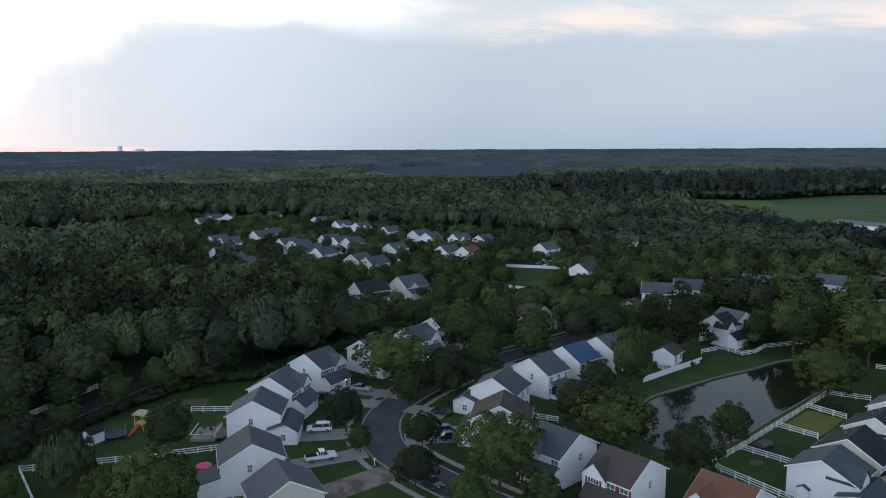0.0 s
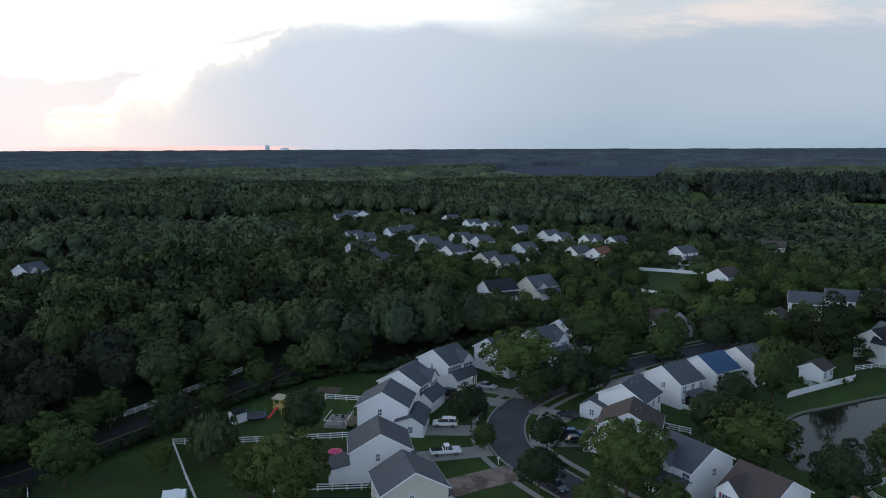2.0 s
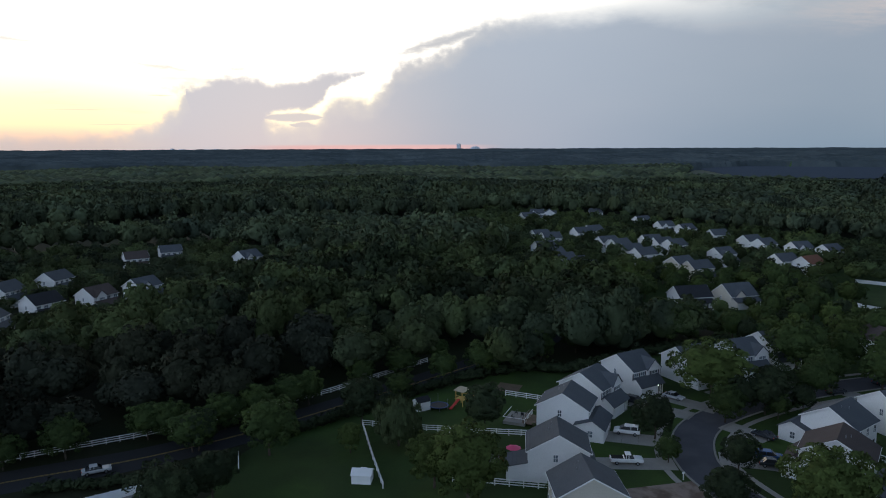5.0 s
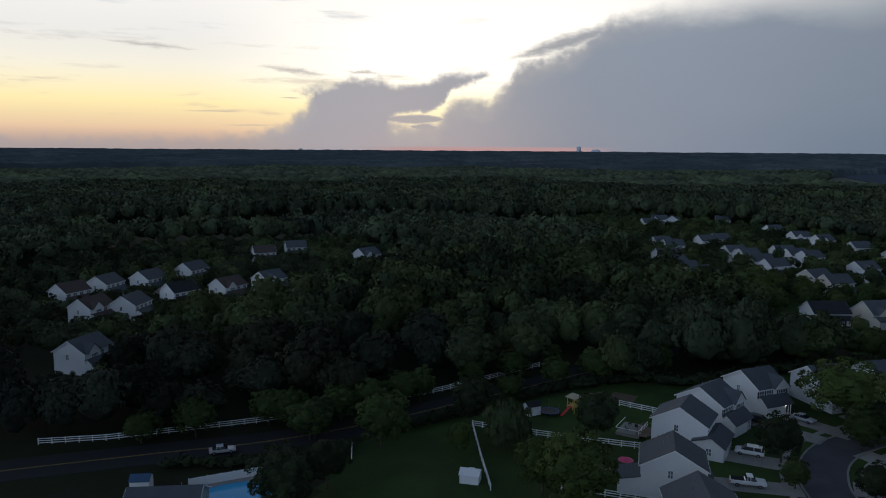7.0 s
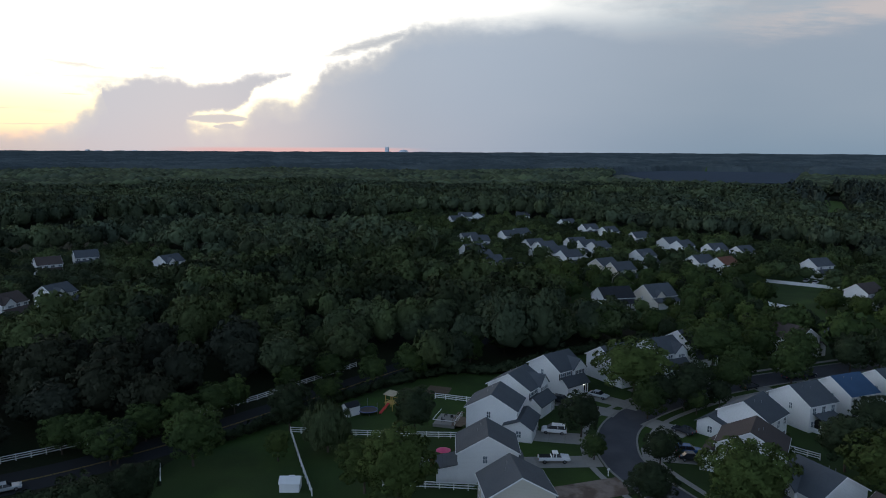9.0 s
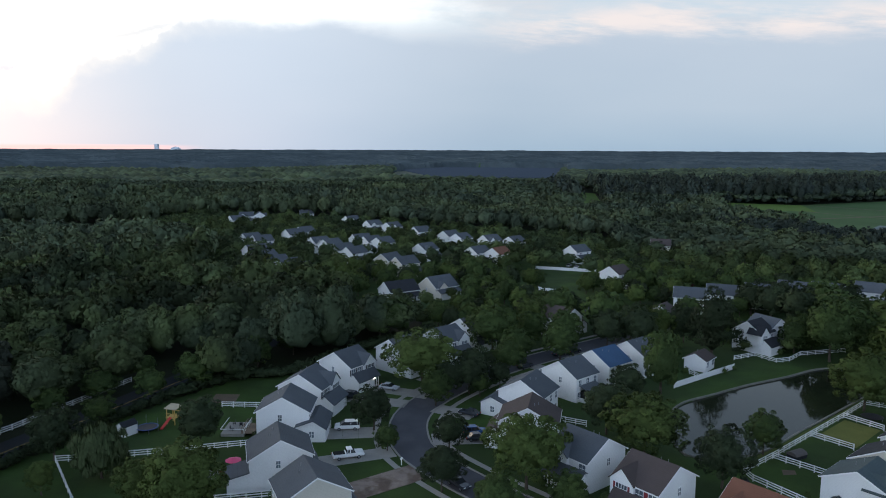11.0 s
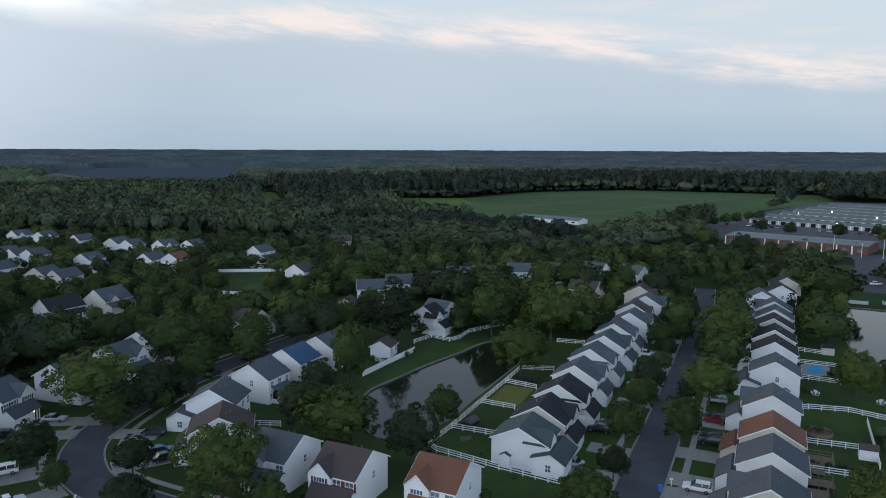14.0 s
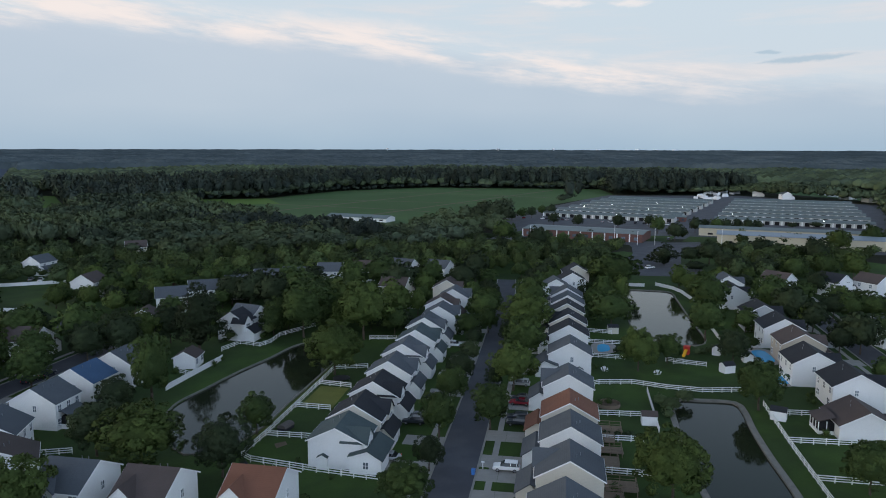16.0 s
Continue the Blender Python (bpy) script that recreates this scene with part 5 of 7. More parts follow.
tree("broad", "mid", 39.0, 212.6, 13.0, 6.5, fine=False)
tree("broad", "mid", 25.7, 219.6, 13.0, 6.6, fine=False)
for x, y, h, r in ((-81.4, 148.9, 6.6, 4.5), (-78.9, 163.8, 6.0, 3.3), (-70.1, 149.4, 7.0, 3.6), (-64.0, 158.4, 8.0, 5.0), (-74.5, 135.4, 5.6, 3.6), (-54, 174, 8, 4.2), (-48, 186, 8.5, 4.4),
                   (-94.6, 93.8, 7.9, 4.8), (-96.4, 104.4, 7.4, 4.6), (-94.2, 111.0, 7.6, 4.2), (-91.4, 118.6, 7.6, 4.6), (-103.0, 96.6, 7.6, 4.4)):
    tree("round", "mid", x, y, h, r, words="green round-crowned tree beside the main road")

for x, y, h, r, tone in ((69.9, 94.2, 6.6, 2.8, "dark"), (116.0, 138.8, 6.0, 2.8, "grey"), (126.8, 150.0, 5.2, 2.7, "dark"), (139.5, 158.5, 7.8, 3.3, "mid"), (153.6, 173.3, 10.4, 4.2, "mid"),
                         (107.4, 119.6, 5.4, 2.3, "dark"), (135.5, 145.7, 6.9, 2.9, "dark"), (155.1, 159.8, 8.1, 4.6, "light")):
    tree("round", tone, x, y, h, r)
for u, v, h, tone in ((237, 24.6, 8, "mid"), (252, 24.6, 8.5, "dark"), (240, 10.2, 8.5, "mid"), (252, 10.2, 9, "light"), (266, 10.2, 9, "dark")):
    tree("round", tone, *uv(u, v), h, h * 0.47)

for u, v, h, tone in ((150, -75, 7, "mid"), (166, -90, 8, "dark"), (176, -75, 7, "mid"), (190, -91, 8, "mid"), (204, -75, 8, "dark"), (214, -91, 9, "mid"), (222, -98, 9, "dark"), (230, -75, 8, "light"), (244, -92, 9, "mid"),
                      (252, -76, 8, "dark"), (262, -95, 9, "mid"), (276, -78, 9, "mid"), (288, -96, 9, "dark"), (182, -99, 8, "light"), (200, -102, 9, "dark"), (236, -104, 9, "mid")):
    tree("round", tone, *uv(u, v), h, h * 0.5, fine=False)

for x, y, h, r, tone in ((70.2, 233.0, 7.6, 5.0, "mid"), (79.2, 231.0, 8.0, 5.2, "dark"), (96.3, 246.1, 7.0, 4.4, "dark"), (110.3, 252.0, 6.2, 4.6, "mid"), (89.0, 240.0, 6.6, 4.2, "mid"),
                         (238.2, 115.4, 10.0, 6.0, "mid"), (240.6, 104.0, 8.6, 5.8, "dark"), (246.0, 95.1, 9.6, 6.0, "mid"), (218.9, 90.1, 6.4, 4.2, "dark"), (258.0, 108.5, 7.0, 4.6, "dark"), (262.0, 124.0, 7.0, 4.4, "mid")):
    tree("round", tone, x, y, h, r, fine=False)
for x, y, h, r in ((305.3, 199.8, 7.7, 5.3), (309.5, 192.3, 11.2, 6.6), (286.0, 184.1, 4.6, 5.0), (297.5, 177.3, 9.0, 5.2)):
    tree("round", "dark", x, y, h, r, fine=False, words="dark green round-crowned tree beside the works approach")

# trees scattered among the gardens
rng = np.random.default_rng(5)
VIEW_GAP = [(-36, 226), (-6, 230), (-6, 264), (-36, 254)]    # open gardens before two white houses
ROAD_CLEAR = [(line, half + (9.0 if line is ROAD_BEND or line is ROAD_CROSS else 3.0)) for line, half in ROADS]
APPROACH = [(236, 184), (250, 160), (272, 157), (308, 180), (332, 206), (384, 236), (344, 272), (312, 246), (268, 212)]     # open ground before the works gate
LAWNS = [VIEW_GAP, APPROACH, [(26, 285), (45, 282), (54, 326), (28, 330)], [(-62, 100), (-42, 100), (-42, 160), (-62, 160)], [(250, 180), (300, 180), (300, 225), (250, 225)],
         [uv(118, -36), uv(190, -36), uv(190, -6), uv(118, -6)]]


def free(x, y, gap):
    ok = np.ones(len(x), bool)
    for line, half in ROAD_CLEAR:
        ok &= line_distance(x, y, line) > half
    for pond in PONDS:
        ok &= ~inside(x, y, pond) & (line_distance(x, y, [Vector((*p, 0)) for p in pond]) > 2.5)
    for poly in LAWNS:
        ok &= ~inside(x, y, poly)
    for tx, ty, tr in TAKEN:
        ok &= np.hypot(x - tx, y - ty) > tr + gap
    return ok


def jittered(x0, x1, y0, y1, step, amount=0.45):
    gx, gy = np.meshgrid(np.arange(x0, x1, step), np.arange(y0, y1, step))
    return (gx + rng.uniform(-amount, amount, gx.shape) * step).ravel(), (gy + rng.uniform(-amount, amount, gy.shape) * step).ravel()


def in_view(x, y, margin=6.0):
    a = np.degrees(np.arctan2(-x, y))
    return (a > -70 - margin) & (a < 67 + margin)


gx, gy = jittered(-230, 400, 150, 560, 7.6)
far = np.hypot(gx, gy)
keep = inside(gx, gy, VILLAGE) & in_view(gx, gy) & (far > 205) & (rng.random(len(gx)) < 0.86)
gx, gy, far = gx[keep], gy[keep], far[keep]
keep = free(gx, gy, 2.0)
for hx, hy in HOUSES:                       # most houses stay in sight between the crowns
    d = math.hypot(hx, hy)
    along, aside = d - (gx * hx + gy * hy) / d, np.abs(gx * hy - gy * hx) / d
    keep &= ~((along > 0) & (along < 20) & (aside < 6.5) & (rng.random(len(gx)) < 0.92))
order = np.argsort(far[keep])
gx, gy = gx[keep][order], gy[keep][order]
WILD = []
for hx, hy in HOUSES:                       # low trees and bushes before the far houses
    d = math.hypot(hx, hy)
    if d > (150 if hx < -60 else 215):
        for side in (-4.5, 0.5, 5.0):
            if rng.random() < 0.45:
                k, s = 1 - rng.uniform(8.5, 12) / d, side + rng.uniform(-1.5, 1.5)
                WILD.append((hx * k + hy / d * s, hy * k - hx / d * s, rng.uniform(3.0, 5.2), rng.uniform(1.9, 2.9)))
for i, (x, y) in enumerate(zip(gx, gy)):
    h, r = rng.uniform(6.0, 9.8), rng.uniform(3.0, 4.6)
    kind, tone = TREE_KINDS[rng.choice(4, p=(0.45, 0.2, 0.25, 0.1))], ("mid", "light", "dark")[rng.choice(3, p=(0.55, 0.3, 0.15))]
    if i < 190:
        tree(kind, "pine" if kind == "pine" else tone, float(x), float(y), float(h), float(r), fine=False)
    else:
        WILD.append((x, y, h, r))


# ---------------------------------------------------------------- woods
def stand(name, spots, forms, mat, label):
    """Many trees joined into one mesh. spots: x, y, z, height, half-width; forms: unit crowns."""
    vs, ns, ts, tones, k = [], [], [], [], 0
    for i, form in enumerate(forms):
        v, n, t = form
        mine = spots[i::len(forms)]
        if not len(mine):
            continue
        a = rng.uniform(0, 6.283, len(mine))
        ca, sa = np.cos(a)[:, None], np.sin(a)[:, None]
        wide = (mine[:, 4] / 0.46)[:, None]
        X = (v[None, :, 0] * ca - v[None, :, 1] * sa) * wide + mine[:, 0:1]
        Y = (v[None, :, 0] * sa + v[None, :, 1] * ca) * wide + mine[:, 1:2]
        Z = v[None, :, 2] * mine[:, 3:4] + mine[:, 2:3]
        vs.append(np.stack([X, Y, Z], -1).reshape(-1, 3))
        step = (np.arange(len(mine)) * len(v))[:, None, None] + k
        soft = np.stack([(n[None, :, 0] * ca - n[None, :, 1] * sa) / wide, (n[None, :, 0] * sa + n[None, :, 1] * ca) / wide, n[None, :, 2] / mine[:, 3:4]], -1).reshape(-1, 3)
        ns.append(soft / (np.linalg.norm(soft, axis=1)[:, None] + 1e-6))
        ts.append((t[None] + step).reshape(-1, 3))
        tones.append(np.repeat(np.random.default_rng(len(mine)).random((len(mine), 3)), len(v), 0))
        k += len(mine) * len(v)
    me = quick_mesh(name, np.concatenate(vs), NO_QUADS, np.concatenate(ts), mat, normals=np.concatenate(ns))
    me.attributes.new("tree_tone", "FLOAT_VECTOR", "POINT").data.foreach_set("vector", np.concatenate(tones).astype(np.float32).ravel())
    return tagged(new(name, me), label, "woods", kind="stuff")


OPEN_GARDENS = [(-40, 204), (-8, 206), (-4, 282), (-48, 276)]
BARN_GARDEN = [(275, 478), (296, 440), (268, 396), (228, 408), (240, 440)]      # low ground before the white barn
CLEARED = [OPEN_GARDENS, BARN_GARDEN, APPROACH, VILLAGE, WEST_VILLAGE, WORKS_FRONT, FIELD_A, FIELD_B, SOLAR, WORKS, FARM]


def wooded(x, y):
    ok = in_view(x, y)
    for poly in CLEARED:
        ok &= ~inside(x, y, poly)
    for line, half in ROADS:
        ok &= line_distance(x, y, line) > half + (np.where(y > 152, 0.5, 5.5) if line is ROAD_MAIN else 5.5)
    return ok


def wood_ring(r0, r1, step, height, width):
    x, y = jittered(-r1, r1, 0, r1, step)
    r = np.hypot(x, y)
    keep = (r > r0) & (r < r1)
    x, y = x[keep], y[keep]
    keep = wooded(x, y)
    x, y = x[keep], y[keep]
    r, way = np.hypot(x, y), np.degrees(np.arctan2(-x, y))
    bend = 18 * np.sin(way * 0.21)
    keep = ~((way > 22) & (way < 62) & (r > 462 + bend) & (r < 532 + bend))      # a cut through the woods
    x, y, r, way, bend = x[keep], y[keep], r[keep], way[keep], bend[keep]
    patch = np.array([noise.noise((a / 90, b / 90, 0)) for a, b in zip(x, y)])
    size = rng.uniform(0, 1, len(x)) ** 0.8
    clump = np.array([noise.noise((a / 26, b / 26, 4)) for a, b in zip(x, y)])
    even = np.clip((r - 320) / 150, 0, 1)       # far off only the level roof of the wood shows
    h = height * (1 + (0.25 - 0.13 * even) * patch + (0.45 - 0.27 * even) * clump) * (0.66 + 0.22 * even + (0.48 - 0.28 * even) * size)
    h *= np.where((way < -12) & (r > 300) & (r < 500), 0.72, 1.0)
    h *= np.where((way < -28) & (way > -35) & (r > 330) & (r < 520), 0.72, 1.0)
    h *= np.where((way > 8) & (r > 530 + bend) & (r < 700), 1.2, 1.0)
    if r0 > 500:                             # lower growth in long strips lets the wood edges show
        strip = np.array([noise.noise((a / 420, b / 110, 5)) for a, b in zip(x, y)])
        h *= np.clip(1.0 + 0.6 * strip, 0.7, 1.2)
    k = far_shrink(x, y)
    return np.stack([x, y, far_rise(x, y), h * k, width * (0.66 + 0.56 * size * rng.uniform(0.8, 1.2, len(x)))], 1)


near_forms = [crown(50 + i, ("round", "oval", "broad", "round", "broad", "oval")[i], 44, 1800, 0.0320, ICO2, -0.35) for i in range(6)]
wood_forms = [crown(60 + i, ("round", "oval", "broad", "round", "broad", "oval")[i], 26, 330, 0.0560, ICO1, -0.25) for i in range(6)]
mid_forms = [crown(70 + i, ("dome", "round", "dome", "round", "dome")[i], 16, 112, 0.080, ICO1, -0.2) for i in range(5)]
hill_forms = [crown(80 + i, "dome", 12, 62, 0.088, ICO1, -0.1) for i in range(4)]


def behind_field():
    """Tall trees in a deep belt along the far side of the crop field."""
    x, y = jittered(100, 1000, 500, 1050, 12.5)
    rim = [Vector((*p, 0)) for p in ((235, 770), (325, 735), (460, 810), (600, 810), (760, 640), (690, 560))]
    keep = (line_distance(x, y, rim) < 190) & ~inside(x, y, FIELD_A) & ~inside(x, y, FIELD_B) & ~inside(x, y, WORKS) & (np.hypot(x, y) > 680)
    x, y = x[keep], y[keep]
    tall = np.stack([x, y, 0 * x, rng.uniform(18, 25, len(x)), rng.uniform(5.0, 7.4, len(x))], 1)
    x, y = jittered(180, 800, 540, 840, 7.0)
    keep = (line_distance(x, y, rim) < 7) & ~inside(x, y, FIELD_A)
    x, y = x[keep], y[keep]
    return np.concatenate([tall, np.stack([x, y, 0 * x - 1.0, rng.uniform(6, 11, len(x)), rng.uniform(3.5, 5.0, len(x))], 1)])


def cap(seed):
    r = np.random.default_rng(seed)
    v, f = ICO1
    v = v * (1 + 0.22 * (r.random((len(v), 1)) - 0.5)) * np.array([0.46, 0.46, 0.40]) + np.array([0, 0, 0.6])
    n = (v - np.array([0, 0, 0.45])) / np.array([0.46, 0.46, 0.40])
    return v, n / np.linalg.norm(n, axis=1)[:, None], f[v[f].mean(1)[:, 2] > 0.45]


far_forms = [cap(90 + i) for i in range(6)]
for i in range(16):
    WILD.append((rng.uniform(-42, -8), rng.uniform(206, 244), rng.uniform(4.0, 6.5), rng.uniform(2.6, 3.8)))


def open_to_houses(spots):
    """Keep the trees before the houses west of the main road low enough to leave their upper halves in sight."""
    for hx, hy in HOUSES:
        if hx < -150:
            d = math.hypot(hx, hy)
            along, aside = d - (spots[:, 0] * hx + spots[:, 1] * hy) / d, np.abs(spots[:, 0] * hy - spots[:, 1] * hx) / d
            keep = ~((along > 0) & (along < 9) & (aside < 7.0))
            spots, along, aside = spots[keep], along[keep], aside[keep]
            low = (along > 0) & (along < 45) & (aside < 7.0)
            cap = 2.6 + 0.17 * along[low]
            spots[low, 3] = np.minimum(spots[low, 3], cap)
            spots[low, 4] = np.minimum(spots[low, 4], 0.8 * cap)
    return spots


west = jittered(-420, -100, 90, 340, 7.6)
west = np.stack([west[0], west[1]], 1)
west = west[inside(west[:, 0], west[:, 1], WEST_VILLAGE)]
west = west[free(west[:, 0], west[:, 1], 2.5)]
near = open_to_houses(wood_ring(80, 205, 8.8, 13.0, 5.3))
BACKS = [(-64, 154), (-44, 174), (-31, 193), (-19, 209), (-34, 220), (-50, 234), (-62, 246), (-76, 190)]
gx, gy = jittered(-80, 0, 150, 265, 7.6)
keep = inside(gx, gy, BACKS) & (line_distance(gx, gy, ROAD_MAIN) > 5.0)
for tx, ty, tr in TAKEN:
    keep &= np.hypot(gx - tx, gy - ty) > tr + 2.0
near = np.concatenate([near, np.array([(x, y, 0, rng.uniform(8.5, 13), rng.uniform(4.0, 5.6)) for x, y in zip(gx[keep], gy[keep])])])
# Trees towards the sun get the canopy colour with the deepest shade in it.
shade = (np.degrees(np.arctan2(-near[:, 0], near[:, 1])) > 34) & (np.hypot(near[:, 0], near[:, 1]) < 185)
wild = np.array([(x, y, 0, h, r) for x, y, h, r in WILD])
west = open_to_houses(np.array([(x, y, 0, rng.uniform(5.5, 9.0), 3.7) for x, y in west]))
bx, by = jittered(225, 480, 110, 335, 9.5)
keep = inside(bx, by, WORKS_FRONT) & free(bx, by, 3.0) & ~inside(bx, by, APPROACH) & ~inside(bx, by, [(232, 190), (255, 165), (300, 186), (345, 212), (396, 226), (402, 250), (350, 256), (300, 238)])
for line in (ROAD_GATE, ROAD_WORKS):
    keep &= line_distance(bx, by, line) > 12
belt = np.array([(x, y, 0, rng.uniform(4.5, 7.5), rng.uniform(2.8, 4.6)) for x, y in zip(bx[keep], by[keep])])
stand("woodland", near[shade], near_forms[1:5], SHADED_DARK_WOODS, "dense wood along the main road, back-lit shade in its colour")
stand("woodland", near[~shade], near_forms, SHADED_NEAR_WOODS, "dense green mixed woodland with a rough leafy canopy")
ring = open_to_houses(wood_ring(205, 330, 8.8, 13.2, 5.3))
# The west woods, seen against the light, take a shade-darkened copy too.
west_wood = np.degrees(np.arctan2(-ring[:, 0], ring[:, 1])) > 4
stand("woodland", np.concatenate([ring[west_wood], west]), wood_forms, SHADED_NEAR_WOODS, "dense green woodland west of the houses, back-lit shade in its colour")
stand("woodland", np.concatenate([ring[~west_wood], wild, belt]), wood_forms, WOODS, "green mixed woodland round the edge of the houses")
stand("woodland", wood_ring(330, 600, 9.4, 14.5, 5.6), mid_forms, HAZY_MID_WOODS, "dense green woodland beyond the houses")
stand("woodland", wood_ring(600, 1000, 11.2, 14.0, 7.2), hill_forms, HAZY_MID_WOODS, "dense green woodland running into the distance")
stand("woodland", behind_field(), mid_forms[1::2], HAZY_FIELD_WOODS, "tall dark woods behind the crop field")
ROW = [Vector((*p, 0)) for p in ((132, 590), (152, 520), (176, 462), (200, 408), (222, 368))]
tx, ty = jittered(90, 260, 340, 620, 8.0)
keep = (line_distance(tx, ty, ROW) < 13) & ~inside(tx, ty, FIELD_A) & ~inside(tx, ty, BARN_GARDEN)
stand("woodland", np.array([(x, y, 0, rng.uniform(11, 14.5), rng.uniform(4.4, 5.8)) for x, y in zip(tx[keep], ty[keep])]), wood_forms[:3], HAZY_FIELD_WOODS, "dark belt of trees along the crop field")
stand("far_woodland", wood_ring(1000, 1720, 13.4, 13.5, 8.0), far_forms, HAZY_MID_WOODS, "distant dark woodland canopy")
# the farthest canopy, blocks of wood of uneven height with clearings between, up to the horizon
ang, rad = np.radians(np.arange(-78, 76, 0.34)), 1640 * (4960 / 1640) ** np.linspace(0, 1, 170)
A, R = np.meshgrid(ang, rad)
X, Y = -np.sin(A) * R, np.cos(A) * R
SHRINK = far_shrink(X, Y)
true_x, true_y = X / SHRINK, Y / SHRINK
block = np.array([[noise.noise((x / 520, y / 380, 3)) + 0.5 * noise.noise((x / 170, y / 150, 8)) for x, y in zip(rx, ry)] for rx, ry in zip(true_x, true_y)])
level = 14.0 + 5.5 * np.round(np.clip(block * 3.4, -2, 2)) / 1.4 + 6.0 * rng.random(X.shape)
bare = (block < -0.46) | inside(X.ravel(), Y.ravel(), SOLAR).reshape(X.shape)
Z = far_rise(X, Y) + np.where(bare, 0.4, np.maximum(level, 6.0)) * SHRINK
Z = np.where(inside(X.ravel(), Y.ravel(), SOLAR).reshape(X.shape) | (R < 1690), -8.0, Z)
idx = np.arange(X.size).reshape(X.shape)
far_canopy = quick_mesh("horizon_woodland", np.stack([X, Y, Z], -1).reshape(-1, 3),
                        np.stack([idx[:-1, :-1], idx[:-1, 1:], idx[1:, 1:], idx[1:, :-1]], -1).reshape(-1, 4), np.zeros((0, 3), int), HAZY_FAR_WOODS)
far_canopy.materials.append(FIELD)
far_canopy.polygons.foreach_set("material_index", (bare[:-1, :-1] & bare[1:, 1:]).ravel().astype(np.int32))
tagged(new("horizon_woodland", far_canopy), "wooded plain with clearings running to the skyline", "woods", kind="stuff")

# ---------------------------------------------------------------- fences
def fence(points, kind="rail", height=1.25, words=""):
    """A white fence along a line: posts and three rails to a bay, or closed panels."""
    pts = [Vector((*p, 0)) for p in points]
    f = empty("fence", Matrix.Translation(pts[0]), words or ("white vinyl privacy fence" if kind == "solid" else "white three-rail vinyl fence round the grass"), "fence", "white fences")
    post = shared("post", lambda: Shape().box(-0.07, -0.07, -0.1, 0.07, 0.07, 1).add(
        [(-0.09, -0.09, 1), (0.09, -0.09, 1), (0.09, 0.09, 1), (-0.09, 0.09, 1), (0, 0, 1.08)], [(0, 1, 4), (1, 2, 4), (2, 3, 4), (3, 0, 4), (3, 2, 1, 0)]).mesh("post", VINYL))
    rail = shared("rail", lambda: Shape().box(0, -0.03, -0.075, 1, 0.03, 0.075).mesh("rail", VINYL))
    panel = shared("panel", lambda: Shape().box(0, -0.025, 0.05, 1, 0.025, 0.97).mesh("panel", VINYL))
    for a, b in zip(pts, pts[1:]):
        bays = max(1, round((b - a).length / 2.4))
        turn = math.atan2(b.y - a.y, b.x - a.x)
        step = (b - a).length / bays
        for i in range(bays):
            p = a + (b - a) * (i / bays) - pts[0]
            m = Matrix.Translation(p) @ Matrix.Rotation(turn, 4, "Z")
            add_part("post", post, f, m @ Matrix.Diagonal((1, 1, height, 1)))
            if kind == "solid":
                add_part("panel", panel, f, m @ Matrix.Diagonal((step, 1, height, 1)))
            else:
                for z in (0.28, 0.62, 0.94):
                    add_part("rail", rail, f, m @ Matrix.Translation((0, 0, z * height)) @ Matrix.Diagonal((step, 1, 1, 1)))
    add_part("post", post, f, Matrix.Translation(pts[-1] - pts[0]) @ Matrix.Diagonal((1, 1, height, 1)))
    return f


fence([(-73, 117.5), (-64.7, 119.3), (-49.4, 123.7), (-40.5, 126.6)])
fence([(-73, 117.5), (-63.2, 104.9), (-56, 96)])
fence([(-46.8, 103.0), (-30.8, 107.0)])
fence([(-53.3, 146), (-43.5, 146)])
fence([(46.6, 119.2), (54.0, 125.6), (65.5, 136.2), (76.8, 146.6), (85.2, 154.6), (92.5, 150.6)], words="white three-rail vinyl fence along the pond bank")
fence([(46.6, 119.2), (47.1, 116.4), (54.3, 105.5), (61.1, 96.4)])
fence([(76.8, 146.6), (81.4, 140)])
fence([(65.5, 136.2), (70.6, 130.2)])
fence([(54.0, 125.6), (60.6, 118.6)])
fence([(146, 76), (130.8, 62.8), (114.6, 48.2), (98, 33)], words="white three-rail vinyl fence along the long pond")
fence([(130.8, 62.8), (140.3, 53.3)])
fence([(119, 51.8), (126, 44.0)])
fence([(121, 108), (129, 107), (135.2, 102.4), (138.6, 95.1), (143.1, 88.8), (150.5, 83.7)], words="long white three-rail vinyl fence across the lawns")
fence([(108, 99), (121.5, 86.2)])
fence([(133.4, 96.7), (115.8, 80.8)], "solid", 1.3)
fence([(99, 89.5), (109.4, 79.5)])
fence([(89, 80), (99, 69)])
fence([(46.9, 163.8), (55.8, 171.2), (66, 179.4)], "solid", 1.5)
fence([(68.9, 187.5), (75.8, 191.5), (79, 185.5), (83.1, 187.2), (88.1, 192.5), (102.2, 196.8)], words="white three-rail vinyl fence above the pond")
fence([(53, 177), (55, 171)])
fence([(18.5, 156.5), (24.5, 151.8)])
fence([(17.0, 142.0), (22.9, 139.2)])
fence([(161, 146), (168, 135.3)])
fence([(151, 137), (160.9, 125.8)])
fence([(143, 125), (150, 116.2)])
fence([(157.3, 108.7), (159.1, 103.7), (161.4, 99.5)])
fence([(232.7, 180.9), (237.5, 175.7)], "solid", 1.4)
fence([(243.2, 174.5), (241.6, 165.4), (238.4, 159.5), (228, 147)], "solid", 1.4)
fence([(198.9, 122.2), (185.9, 110.6)], "solid", 1.4)
fence([(186.9, 101.8), (191.3, 98.4)], "solid", 1.5)
